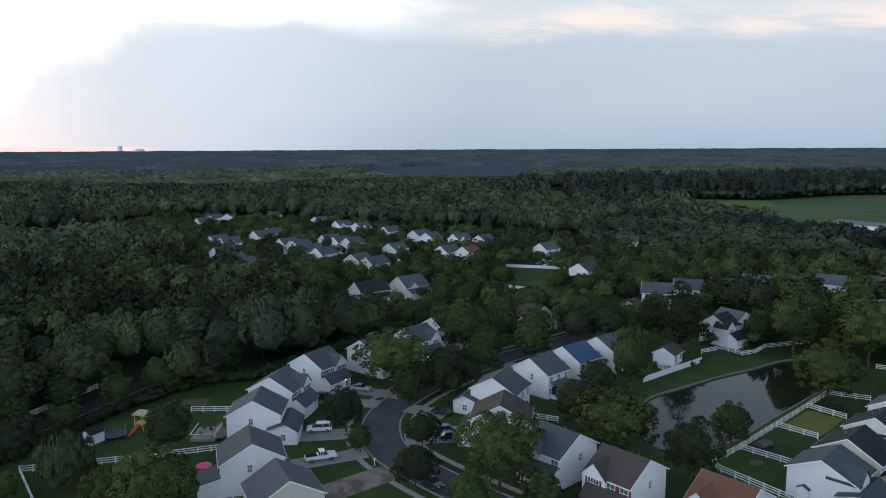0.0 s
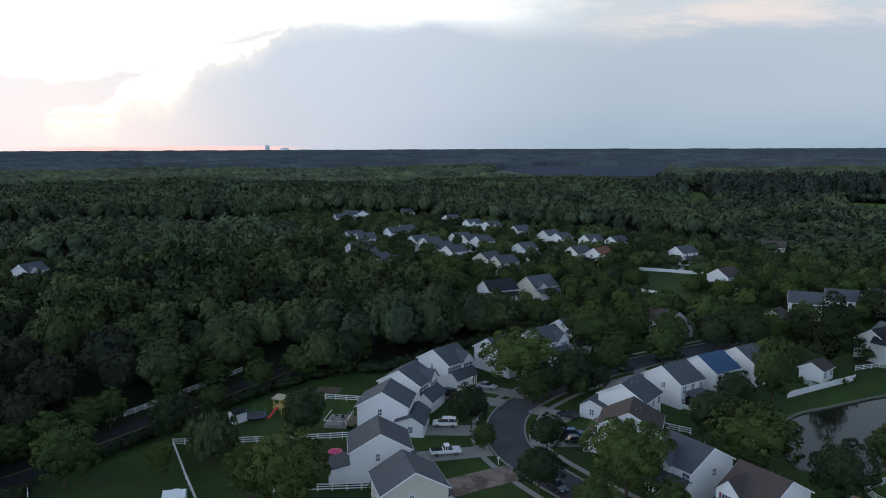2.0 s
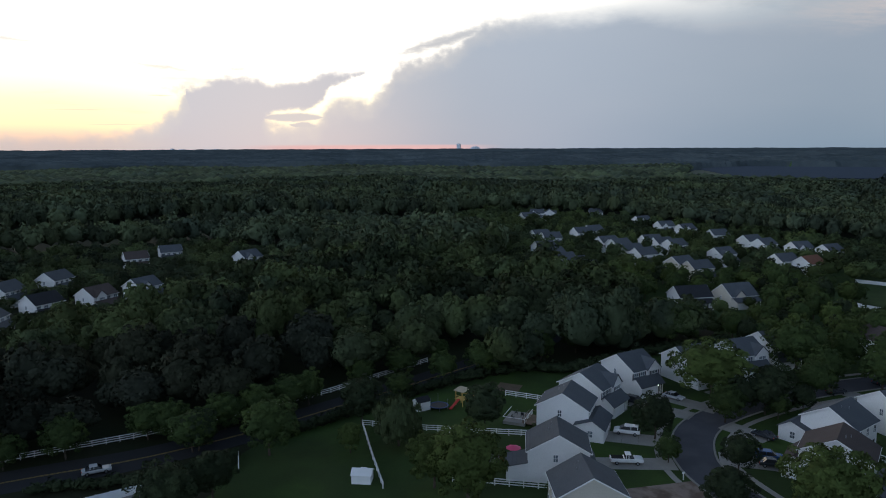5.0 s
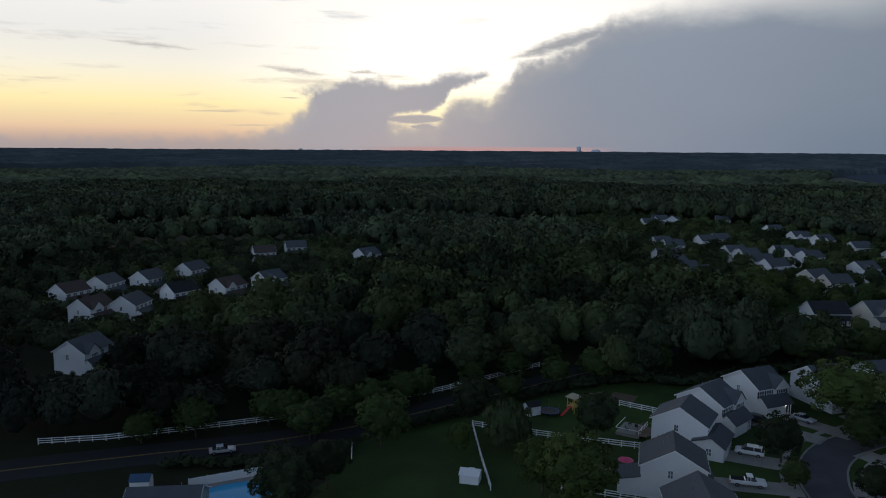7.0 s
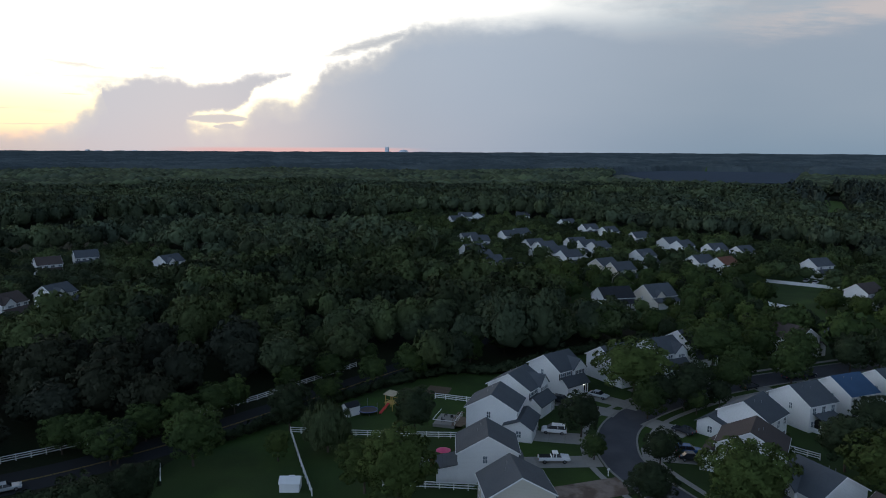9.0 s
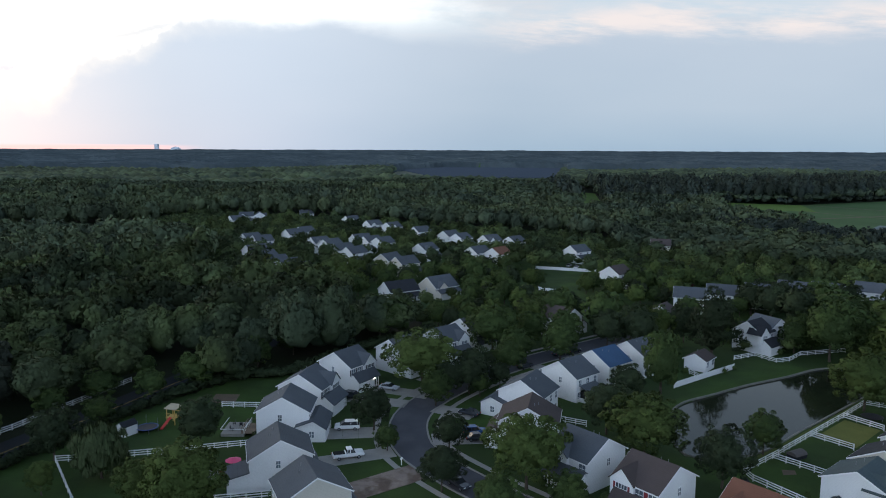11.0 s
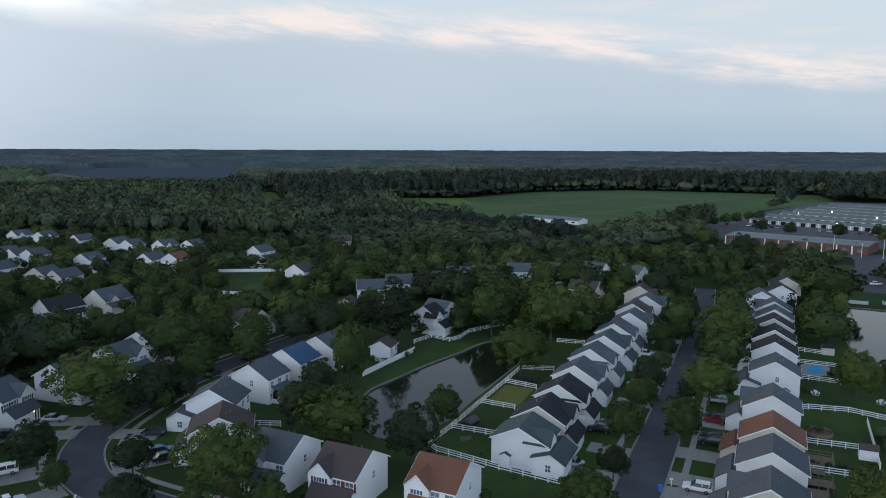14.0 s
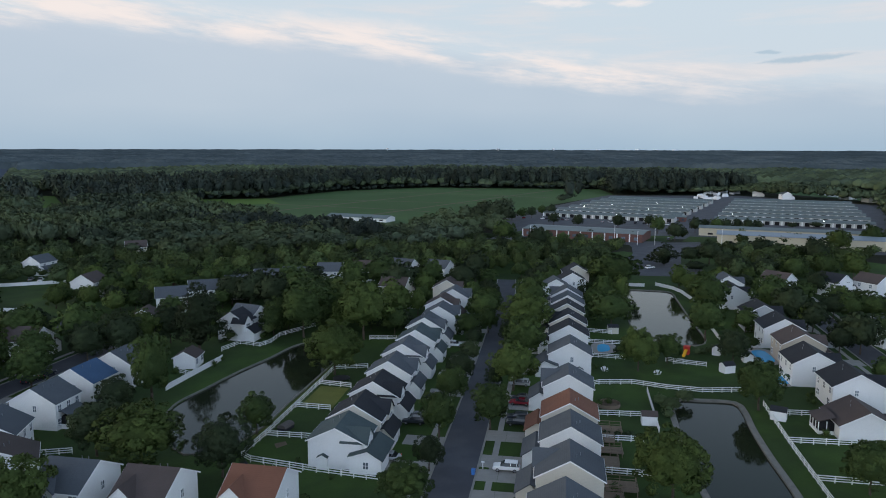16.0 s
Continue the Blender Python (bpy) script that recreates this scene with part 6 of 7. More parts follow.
fence([(143.5, 71.5), (148.5, 66.5)])
fence([(136.4, 202.4), (141.9, 196.9)])
fence([(107.3, 173.4), (113.5, 168.7)])
fence([(-133.9, 63.1), (-125.5, 71.4), (-117.5, 82.0), (-109.2, 93.6), (-104.5, 101.5), (-97.7, 113.7), (-89.7, 131.2), (-80.3, 161.2)], words="white three-rail fence between the road and the woods")
fence([(28.8, 330.2), (57.4, 321.6)], "solid", 1.5)
fence([(25.6, 280.0), (31.8, 275.3)], "solid", 1.4)
fence([(-85.4, 95.5), (-82.4, 92)])


# ---------------------------------------------------------------- drives and paths
def drive(x0, y0, x1, y1, width, mat=CONCRETE, words="pale concrete driveway from garage to street", name="driveway"):
    d = Vector((x1 - x0, y1 - y0, 0))
    m = Matrix.Translation((x0, y0, 0)) @ Matrix.Rotation(math.atan2(d.y, d.x), 4, "Z")
    s = Shape()
    k = max(1, round(d.length / 3.2))
    for i in range(k):
        a, b = d.length * i / k, d.length * (i + 1) / k - 0.04
        s.box(a, -width / 2, -0.1, b, -0.02, 0.085).box(a, 0.02, -0.1, b, width / 2, 0.085)
    ob = new(name, s.mesh(name, mat))
    ob.matrix_basis = m
    return tagged(ob, words, name.replace("_", " "), kind="structure")


drive(-31, 132.2, -16.0, 134.4, 5.2)
drive(-27.5, 119.6, -14.2, 125.2, 4.6)
drive(-19.5, 109.0, -9.0, 117.2, 6.0, material("stained_concrete", (0.27, 0.21, 0.175), 0.8, vary=0.3, scale=0.35, fine=4.0, bump=0.3, second=(0.14, 0.095, 0.07), second_scale=0.25), "reddish stained and broken concrete driveway")
drive(-29.5, 153.6, -14.0, 150.0, 4.6)
drive(-22, 160, -9.5, 155.5, 4.6)
drive(-12, 168.5, -5, 163, 4.6)
drive(0.5, 143.5, -7.8, 147.8, 4.8)
drive(5.0, 132.8, -7.5, 131.0, 5.4)
drive(14, 162, 7, 170, 4.4)
drive(23, 172, 16, 179, 4.4)
drive(32, 181, 26, 188, 4.4)
for i, (x, y, *_) in enumerate(ROW_L):
    u, v = U.x * x + U.y * y, V.x * x + V.y * y
    drive(*uv(u + (1.2 if i else -1.2), v - 8.3), *uv(u + (1.2 if i else -1.2), 20.9), 4.4)
for i, (x, y, *_) in enumerate(ROW_R):
    u, v = U.x * x + U.y * y, V.x * x + V.y * y
    drive(*uv(u - 1.6, v + 8.1), *uv(u - 1.6, 13.1), 5.0)
for x, y, *_ in ROW_E:
    u, v = U.x * x + U.y * y, V.x * x + V.y * y
    drive(*uv(u, v - 8.5), *uv(u, -78), 5.0)
drive(*uv(115.5, 5.9), *uv(115.5, 13.1), 4.4)

# lawn patches with a look of their own
sheet("field", [(222, 690), (305, 655), (327, 735), (236, 772)], 0.12, FIELD_PALE, "pale strip at the edge of the crop field", "field")
BANK_GRASS = material("bank_grass", (0.085, 0.105, 0.030), 0.95, vary=0.3, scale=0.3, fine=3.0, bump=0.4, gloss=0.1)
sheet("grass_bank", [(52.0, 124.2), (65.0, 136.8), (75.4, 146.2), (84.6, 155.4), (88, 157.5), (92.5, 163.5), (77, 149.2), (66, 139.2), (57, 131.0), (51.5, 126.6)], 0.035, BANK_GRASS, "yellowing grass strip between the fence and the pond", "grass")
sheet("verge", [(340.1, 261.5), (401.2, 294.2), (409.8, 287.9), (339.4, 249.9)], 0.03, GRASS, "mown grass verge beside the works road", "verge")
sheet("verge", [(419.3, 272.8), (437.2, 267.5), (361.9, 221.6), (355.9, 231.8)], 0.03, GRASS, "mown grass verge beside the works road", "verge")
sheet("dry_lawn", [(67.0, 136.8), (76.6, 145.6), (81.0, 140.2), (71.6, 131.2)], 0.03, DRY_LAWN, "straw-coloured dry lawn inside white fencing", "lawn")
sheet("play_bed", [(-57, 148), (-51.5, 149), (-52, 154), (-57.5, 154)], 0.05, SOIL, "bare sandy play bed edged with timber", "play bed")
sheet("bare_patch", [(53.2, 119), (55.6, 119.4), (56, 121), (53.8, 121.2)], 0.03, SOIL, "worn bare patch in the lawn", "bare patch")


# ---------------------------------------------------------------- cars
CAR_SHAPES = {
    "suv": (4.7, 1.85, [(-2.35, 0.35), (2.30, 0.35), (2.35, 0.75), (2.15, 0.95), (1.05, 1.06), (-2.30, 1.08), (-2.38, 0.7)], [(-2.20, 1.06), (1.05, 1.06), (0.35, 1.62), (-1.95, 1.66)]),
    "van": (5.0, 1.95, [(-2.5, 0.35), (2.45, 0.35), (2.5, 0.75), (2.25, 0.98), (1.35, 1.10), (-2.45, 1.12), (-2.52, 0.7)], [(-2.40, 1.10), (1.40, 1.10), (0.55, 1.72), (-2.15, 1.76)]),
    "sedan": (4.7, 1.8, [(-2.35, 0.33), (2.32, 0.33), (2.36, 0.66), (2.1, 0.82), (0.95, 0.92), (-1.7, 0.96), (-2.34, 0.90)], [(-1.75, 0.92), (0.95, 0.92), (0.25, 1.42), (-1.10, 1.44)]),
    "pickup": (5.7, 1.95, [(-2.85, 0.45), (2.75, 0.45), (2.85, 0.85), (2.7, 1.08), (1.25, 1.18), (-0.45, 1.18), (-0.5, 1.10), (-2.82, 1.10)], [(-0.45, 1.16), (1.25, 1.16), (0.75, 1.78), (-0.35, 1.80)]),
}
CAR_GLASS = material("car_glass", (0.020, 0.023, 0.028), 0.15, vary=0.2, bump=0.0, gloss=0.5)
CAR_WORDS = {"suv": "sport utility car", "van": "minivan", "sedan": "saloon car", "pickup": "pickup truck"}


def car(kind, paint, x, y, turn, where="parked on a driveway", z=0.085):
    length, width, side, cabin = CAR_SHAPES[kind]
    ob = empty("car", pose(x, y, z, 0, 0, turn), f"{paint} {CAR_WORDS[kind]} {where}", "car", "parked cars")

    def body():
        s = Shape().prism(side, -width / 2, width / 2, "y")
        if kind == "pickup":
            s.box(-2.7, -width / 2 + 0.12, 0.8, -0.6, width / 2 - 0.12, 1.112)
        return s.mesh("car_body", PAINT[paint], 0.12)

    def glass():
        s = Shape()
        t = 0.12
        k = len(cabin)
        c = [(a, b) for a, b in cabin]
        vs = [(a, -width / 2 + (0.04 if b < 1.3 else 0.20), b) for a, b in c] + [(a, width / 2 - (0.04 if b < 1.3 else 0.20), b) for a, b in c]
        s.add(vs, [tuple(range(k)), tuple(range(k, 2 * k))[::-1]] + [(i, (i + 1) % k, k + (i + 1) % k, k + i) for i in range(k)])
        return s.mesh("car_windows", CAR_GLASS, 0.03)

    def top():
        (xa, za), (xb, zb) = cabin[3], cabin[2]
        s = Shape().box(xa + 0.02, -width / 2 + 0.22, min(za, zb) - 0.03, xb - 0.06, width / 2 - 0.22, max(za, zb) + 0.05)
        for px in ((xa + 0.1), (xa + xb) / 2):
            for q in (-1, 1):
                s.box(px, q * (width / 2 - 0.10) - 0.06, 1.1, px + 0.10, q * (width / 2 - 0.10) + 0.03, za)
        return s.mesh("car_roof", PAINT[paint], 0.025)
    add_part("body", shared(("car", kind, paint), body), ob)
    add_part("cabin_glass", shared(("car_glass", kind), glass), ob)
    add_part("roof", shared(("car_top", kind, paint), top), ob)
    if kind == "pickup":
        add_part("load_bed", shared("bed", lambda: Shape().box(-2.68, -0.80, 1.118, -0.62, 0.80, 1.124).mesh("load_bed", DARK)), ob)
    tyre = shared("tyre", lambda: Shape().tube((0, -0.11, 0), (0, 0.11, 0), 0.34, 0.34, 14).mesh("tyre", TYRE, 0.02))
    rim = shared("rim", lambda: Shape().tube((0, -0.125, 0), (0, 0.125, 0), 0.2, 0.2, 10).mesh("rim", METAL))
    lamp = shared("lamp", lambda: Shape().box(-0.05, -0.2, -0.07, 0.05, 0.2, 0.07).mesh("headlight", material("lamp_glass", (0.7, 0.7, 0.68), 0.2, bump=0.0), 0.02))
    tail = shared("tail", lambda: Shape().box(-0.05, -0.1, -0.14, 0.05, 0.1, 0.14).mesh("tail_light", PLASTIC["red"], 0.02))
    for sx in (-0.31, 0.31):
        for sy in (-1, 1):
            w = add_part("wheel", tyre, ob, pose(sx * length, sy * (width / 2 - 0.10), 0.34))
            add_part("rim", rim, w)
    for sy in (-1, 1):
        add_part("headlight", lamp, ob, pose(side[2][0] - 0.07, sy * (width / 2 - 0.32), 0.76))
        add_part("tail_light", tail, ob, pose(side[0][0] + 0.04, sy * (width / 2 - 0.18), 0.85))
    TAKEN.append((x, y, 2.5))
    return ob


car("van", "white", -24.5, 135.2, 188)
car("pickup", "white", -22.0, 122.0, 20)
car("suv", "dark", -26.0, 152.6, -15)
car("sedan", "silver", -19.0, 159.2, -20)
car("suv", "blue", 0.6, 134.0, 12)
car("sedan", "dark", 1.2, 131.2, 12)
car("sedan", "dark", -0.5, 144.0, 150)
car("suv", "white", 80.6, 86.4, 133)
car("sedan", "red", 104.8, 108.4, 128)
car("sedan", "dark", 106.8, 110.2, 133)
car("suv", "dark", 98.2, 102.2, 133)
car("suv", "dark", 96.4, 100.2, 133)
car("suv", "silver", 113.5, 117.5, 133)
car("suv", "dark", 80.3, 113.4, 133)
car("sedan", "dark", 82.2, 115.2, 133)
car("sedan", "silver", 66.8, 102.4, 133)
car("suv", "white", 122.3, 152.8, 313)
car("sedan", "white", 104.2, 132.8, 133)
car("sedan", "dark", 92.5, 122.6, 133)
car("suv", "dark", 210.5, 94.3, 43)
car("sedan", "dark", 196.0, 87.2, -47)
car("suv", "dark", 13.4, 177.4, 47, "parked along the street", 0.03)
car("sedan", "dark", 23.4, 189.3, 45, "parked along the street", 0.03)
car("sedan", "dark", 27.5, 192.0, 45, "parked along the street", 0.03)
car("sedan", "dark", -2.0, 112.0, -50, "parked along the street", 0.03)
car("sedan", "silver", -103.2, 80.4, 53, "on the main road", 0.06)
car("suv", "white", 276, 201.5, -10, "on the asphalt near the pond", 0.0)
car("suv", "dark", 372, 259, 30, "on the works approach", 0.06)
car("sedan", "white", 48, 334, 70, "parked at the end of the lane", 0.03)
car("sedan", "silver", 45, 338, 70, "parked at the end of the lane", 0.03)


# ---------------------------------------------------------------- garden things
def shed(x, y, turn, w=3.0, d=2.4, h=2.0, wall=VINYL, roof=None, words="small white garden shed with a dark gable roof"):
    ob = empty("shed", pose(x, y, 0, 0, 0, turn), words, "shed")
    add_part("wall", Shape().prism([(-d / 2, -0.1), (d / 2, -0.1), (d / 2, h), (0, h + 0.7), (-d / 2, h)], -w / 2, w / 2).mesh("shed_wall", wall), ob)
    add_part("roof", roof_slab(d / 2, h, h + 0.7, -w / 2 - 0.15, w / 2 + 0.15, 0.15, 0.08).mesh("shed_roof", roof or SHINGLE["dark"]), ob)
    add_part("door", Shape().box(-0.5, d / 2, 0.05, 0.5, d / 2 + 0.04, 1.8).mesh("shed_door", TRIM), ob)
    TAKEN.append((x, y, 2.5))


shed(118.0, 84.8, 133, roof=SHINGLE["brown"], words="white garden shed with a maroon roof beside the fence")
shed(161.7, 94.0, -20)
shed(141.3, 70.2, 110)
shed(169.5, 136.0, -40, wall=SIDING_CREAM)
shed(-66.5, 130.6, 60)
shed(173.6, 104.2, 20, 2.4, 2.0)
shed(43.5, 112.0, 30, 2.0, 1.8, 1.8, words="small white playhouse with a gable roof")
shed(-60.5, 97.0, 20, 3.2, 2.6, 1.5, roof=VINYL, words="low white garden tent beside the fence")
shed(174.3, 95.9, 43, 3.0, 2.4)
shed(-102.2, 63.6, 40, 3.0, 2.4, roof=SHINGLE["blue"])


def trampoline(x, y, r=2.1, net=True, rim_mat="blue"):
    ob = empty("trampoline", pose(x, y, 0), f"round black trampoline with a {rim_mat} rim on the lawn", "trampoline")
    k = 24
    ring = [(math.cos(2 * math.pi * i / k), math.sin(2 * math.pi * i / k)) for i in range(k)]
    rim = Shape()
    for (a, b), (c, d) in zip(ring, ring[1:] + ring[:1]):
        rim.add([(a * r, b * r, 0.72), (c * r, d * r, 0.72), (c * (r - 0.3), d * (r - 0.3), 0.72), (a * (r - 0.3), b * (r - 0.3), 0.72),
                 (a * r, b * r, 0.78), (c * r, d * r, 0.78), (c * (r - 0.3), d * (r - 0.3), 0.78), (a * (r - 0.3), b * (r - 0.3), 0.78)],
                [(0, 1, 2, 3), (4, 7, 6, 5), (0, 4, 5, 1), (2, 6, 7, 3)])
    add_part("rim", rim.mesh("rim", PLASTIC[rim_mat]), ob)
    add_part("jumping_mat", mesh_of("mat", [(a * (r - 0.3), b * (r - 0.3), 0.74) for a, b in ring], [tuple(range(k))], PLASTIC["black"]), ob)
    for i in range(0, k, 4):
        a, b = ring[i]
        add_part("leg", Shape().tube((a * r, b * r, 0), (a * r, b * r, 2.6 if net and i % 8 == 0 else 0.72), 0.04, 0.04, 6).mesh("leg", METAL), ob)
    TAKEN.append((x, y, 2.5))


trampoline(-63.4, 132.6, rim_mat="navy")
trampoline(82.3, 146.0, net=False, rim_mat="black")


def playset(x, y, turn):
    ob = empty("playset", pose(x, y, 0, 0, 0, turn) @ Matrix.Diagonal((1.15, 1.15, 1.15, 1)), "yellow timber climbing frame with roof, slide and swing beam", "playset")
    for px in (-0.8, 0.8):
        for py in (-0.8, 0.8):
            add_part("post", Shape().box(px - 0.06, py - 0.06, 0, px + 0.06, py + 0.06, 2.9).mesh("post", WOOD_YELLOW), ob)
    add_part("platform", Shape().box(-0.95, -0.95, 1.2, 0.95, 0.95, 1.32).mesh("platform", WOOD_YELLOW), ob)
    add_part("roof", Shape().prism([(-1.0, 2.8), (1.0, 3.1), (1.0, 3.2), (-1.0, 2.9)], -1.2, 1.2).mesh("roof", material("canvas", (0.42, 0.36, 0.26), 0.8)), ob)
    add_part("railing", Shape().box(-0.9, 0.84, 1.9, 0.9, 0.9, 2.0).box(-0.9, -0.9, 1.9, 0.9, -0.84, 2.0).box(0.84, -0.9, 1.9, 0.9, 0.9, 2.0).mesh("railing", WOOD_YELLOW), ob)
    add_part("slide", Shape().prism([(-3.4, 0.1), (-0.9, 1.3), (-0.9, 1.42), (-3.4, 0.22)], -0.28, 0.28).mesh("slide", PLASTIC["red"]), ob)
    add_part("swing_beam", Shape().tube((0.9, 0, 2.4), (4.2, 0, 2.4), 0.07, 0.07, 6).tube((4.2, 0, 2.4), (4.2, -1, 0), 0.06, 0.06, 6).tube((4.2, 0, 2.4), (4.2, 1, 0), 0.06, 0.06, 6).mesh("swing_beam", WOOD_YELLOW), ob)
    add_part("swing", Shape().box(2.3, -0.15, 0.5, 2.8, 0.15, 0.54).box(2.32, -0.01, 0.5, 2.34, 0.01, 2.4).box(2.76, -0.01, 0.5, 2.78, 0.01, 2.4).mesh("swing", PLASTIC["blue"]), ob)
    TAKEN.append((x, y, 3))


playset(-59.8, 136.6, -15)


def slide_toy(x, y):
    ob = empty("play_slide", pose(x, y, 0, 0, 0, 200), "yellow plastic slide on a red play tower", "slide")
    add_part("tower", Shape().box(-0.7, -0.7, 0, -0.6, 0.7, 2.2).box(0.6, -0.7, 0, 0.7, 0.7, 2.2).box(-0.7, -0.7, 1.1, 0.7, 0.7, 1.2).box(-0.8, -0.8, 2.1, 0.8, 0.8, 2.3).mesh("tower", PLASTIC["red"]), ob)
    add_part("chute", Shape().prism([(0.7, 1.2), (3.6, 0.1), (3.6, 0.4), (0.7, 1.5)], -0.4, 0.4, "y").mesh("chute", PLASTIC["yellow"], 0.03), ob)
    TAKEN.append((x, y, 2.5))


slide_toy(167.5, 109.3)


def pool(outline, words):
    line = curve_points(outline, 0.8, True)
    ob = empty("swimming_pool", Matrix.Translation((0, 0, 0)), words, "swimming pool")
    bm = bmesh.new()
    bm.faces.new([bm.verts.new((p.x, p.y, 0.05)) for p in line])
    me = bpy.data.meshes.new("pool_water")
    bm.to_mesh(me)
    bm.free()
    if me.polygons[0].normal.z < 0:
        me.flip_normals()
    me.materials.append(POOL_WATER)
    add_part("water", me, ob)
    add_part("deck", ribbon("pool_deck", line, 0.0, -1.8 if sum(a.x * b.y - a.y * b.x for a, b in zip(line, line[1:])) > 0 else 1.8, -0.1, 0.10, CONCRETE, True), ob)


pool([(183.7, 100.0), (187.0, 98.2), (180.2, 91.4), (177.1, 93.1)], "blue swimming pool with a pale paved surround")
pool([(168.1, 84.6), (170.8, 82.7), (166.0, 79.9), (163.2, 81.6)], "small blue swimming pool with a pale paved surround")
pool([(155.6, 129.8), (157.8, 128.2), (153.7, 124.2), (150.4, 125.2)], "small blue swimming pool beside the house")
pool([(-93.6, 70.3), (-89.4, 76.4), (-84.0, 75.0), (-83.5, 68.5), (-90, 65.5)], "large blue swimming pool with a pale paved surround")
fence([(-96.6, 68.4), (-95.1, 70.9), (-90.7, 78.2), (-86.5, 79.5)], "solid", 1.6, "white panel fence behind the swimming pool")
house(-90.4, 60.0, 40, L=11, W=9, eave=3.2, ridge=6.0, roof="grey", wall=SIDING_GREY, front=-1, wing=None, detail=1, one_storey=True, group="far houses")


def mailbox(x, y, turn):
    ob = empty("mailbox", pose(x, y, 0, 0, 0, turn), "white mailbox on a white post at the kerb", "mailbox", "mailboxes")
    add_part("post", shared("mail_post", lambda: Shape().box(-0.06, -0.06, -0.1, 0.06, 0.06, 1.1).mesh("mail_post", VINYL)), ob)
    add_part("box", shared("mail_box", lambda: Shape().box(-0.28, -0.12, 1.1, 0.28, 0.12, 1.38).mesh("mail_box", VINYL, 0.04)), ob)


for m in ((-12.2, 119.6, 60), (-17.5, 143.0, 0), (-5.5, 131, 0), (1, 166, 40), (*uv(118.0, 12.3), 133), (*uv(150, 12.3), 133), (*uv(140, 21.8), 133), (*uv(125, 21.8), 133)):
    mailbox(*m)


def bin_at(x, y, turn):
    ob = empty("wheelie_bin", pose(x, y, 0.06, 0, 0, turn), "blue plastic wheeled bin standing outside", "bin", "wheeled bins")
    add_part("bin_body", shared("bin", lambda: Shape().add([(-0.24, -0.24, 0.05), (0.24, -0.24, 0.05), (0.24, 0.24, 0.05), (-0.24, 0.24, 0.05), (-0.3, -0.32, 1.0), (0.3, -0.32, 1.0), (0.3, 0.32, 1.0), (-0.3, 0.32, 1.0)],
             [(3, 2, 1, 0), (4, 5, 6, 7), (0, 1, 5, 4), (1, 2, 6, 5), (2, 3, 7, 6), (3, 0, 4, 7)]).mesh("bin", PLASTIC["blue"], 0.02)), ob)
    add_part("lid", shared("bin_lid", lambda: Shape().box(-0.33, -0.36, 1.0, 0.33, 0.36, 1.07).mesh("bin_lid", PLASTIC["blue"], 0.02)), ob)


for b in ((85.8, 87.0, 20), (86.5, 87.6, 40), (75.0, 88.6, 30), (66.2, 62.0, 10)):
    bin_at(*b)


def umbrella(x, y, mat, words):
    ob = empty("garden_umbrella", pose(x, y, 0), words, "umbrella")
    add_part("pole", Shape().tube((0, 0, 0), (0, 0, 2.4), 0.03, 0.03, 6).mesh("pole", METAL), ob)
    k = 8
    add_part("canopy", mesh_of("canopy", [(0, 0, 2.6)] + [(1.4 * math.cos(i * 6.283 / k), 1.4 * math.sin(i * 6.283 / k), 2.1) for i in range(k)], [(0, i + 1, (i + 1) % k + 1) for i in range(k)], mat), ob)


umbrella(-40.6, 115.5, PLASTIC["pink"], "pink garden umbrella over a red table")
umbrella(150.5, 130.0, VINYL, "white garden umbrella beside the pool")


def table(x, y, turn, mat, words):
    ob = empty("picnic_table", pose(x, y, 0, 0, 0, turn), words, "table")
    add_part("tabletop", Shape().box(-0.9, -0.4, 0.70, 0.9, 0.4, 0.76).mesh("tabletop", mat), ob)
    for s in (-1, 1):
        add_part("bench", Shape().box(-0.9, s * 0.75 - 0.14, 0.42, 0.9, s * 0.75 + 0.14, 0.47).mesh("bench", mat), ob)
        add_part("leg", Shape().box(s * 0.65 - 0.05, -0.7, 0, s * 0.65 + 0.05, 0.7, 0.07).box(s * 0.65 - 0.05, -0.08, 0, s * 0.65 + 0.05, 0.08, 0.7).mesh("leg", mat), ob)


table(-41.6, 113.8, 20, PLASTIC["red"], "red picnic table on a small terrace")
table(146.8, 103.6, 30, VINYL, "pale picnic table on the lawn")
table(138.6, 113.4, 43, VINYL, "pale garden table by the house")
drive(-46.5, 113.5, -42.6, 114.3, 3.6, CONCRETE, "small paved terrace behind the house", "terrace")


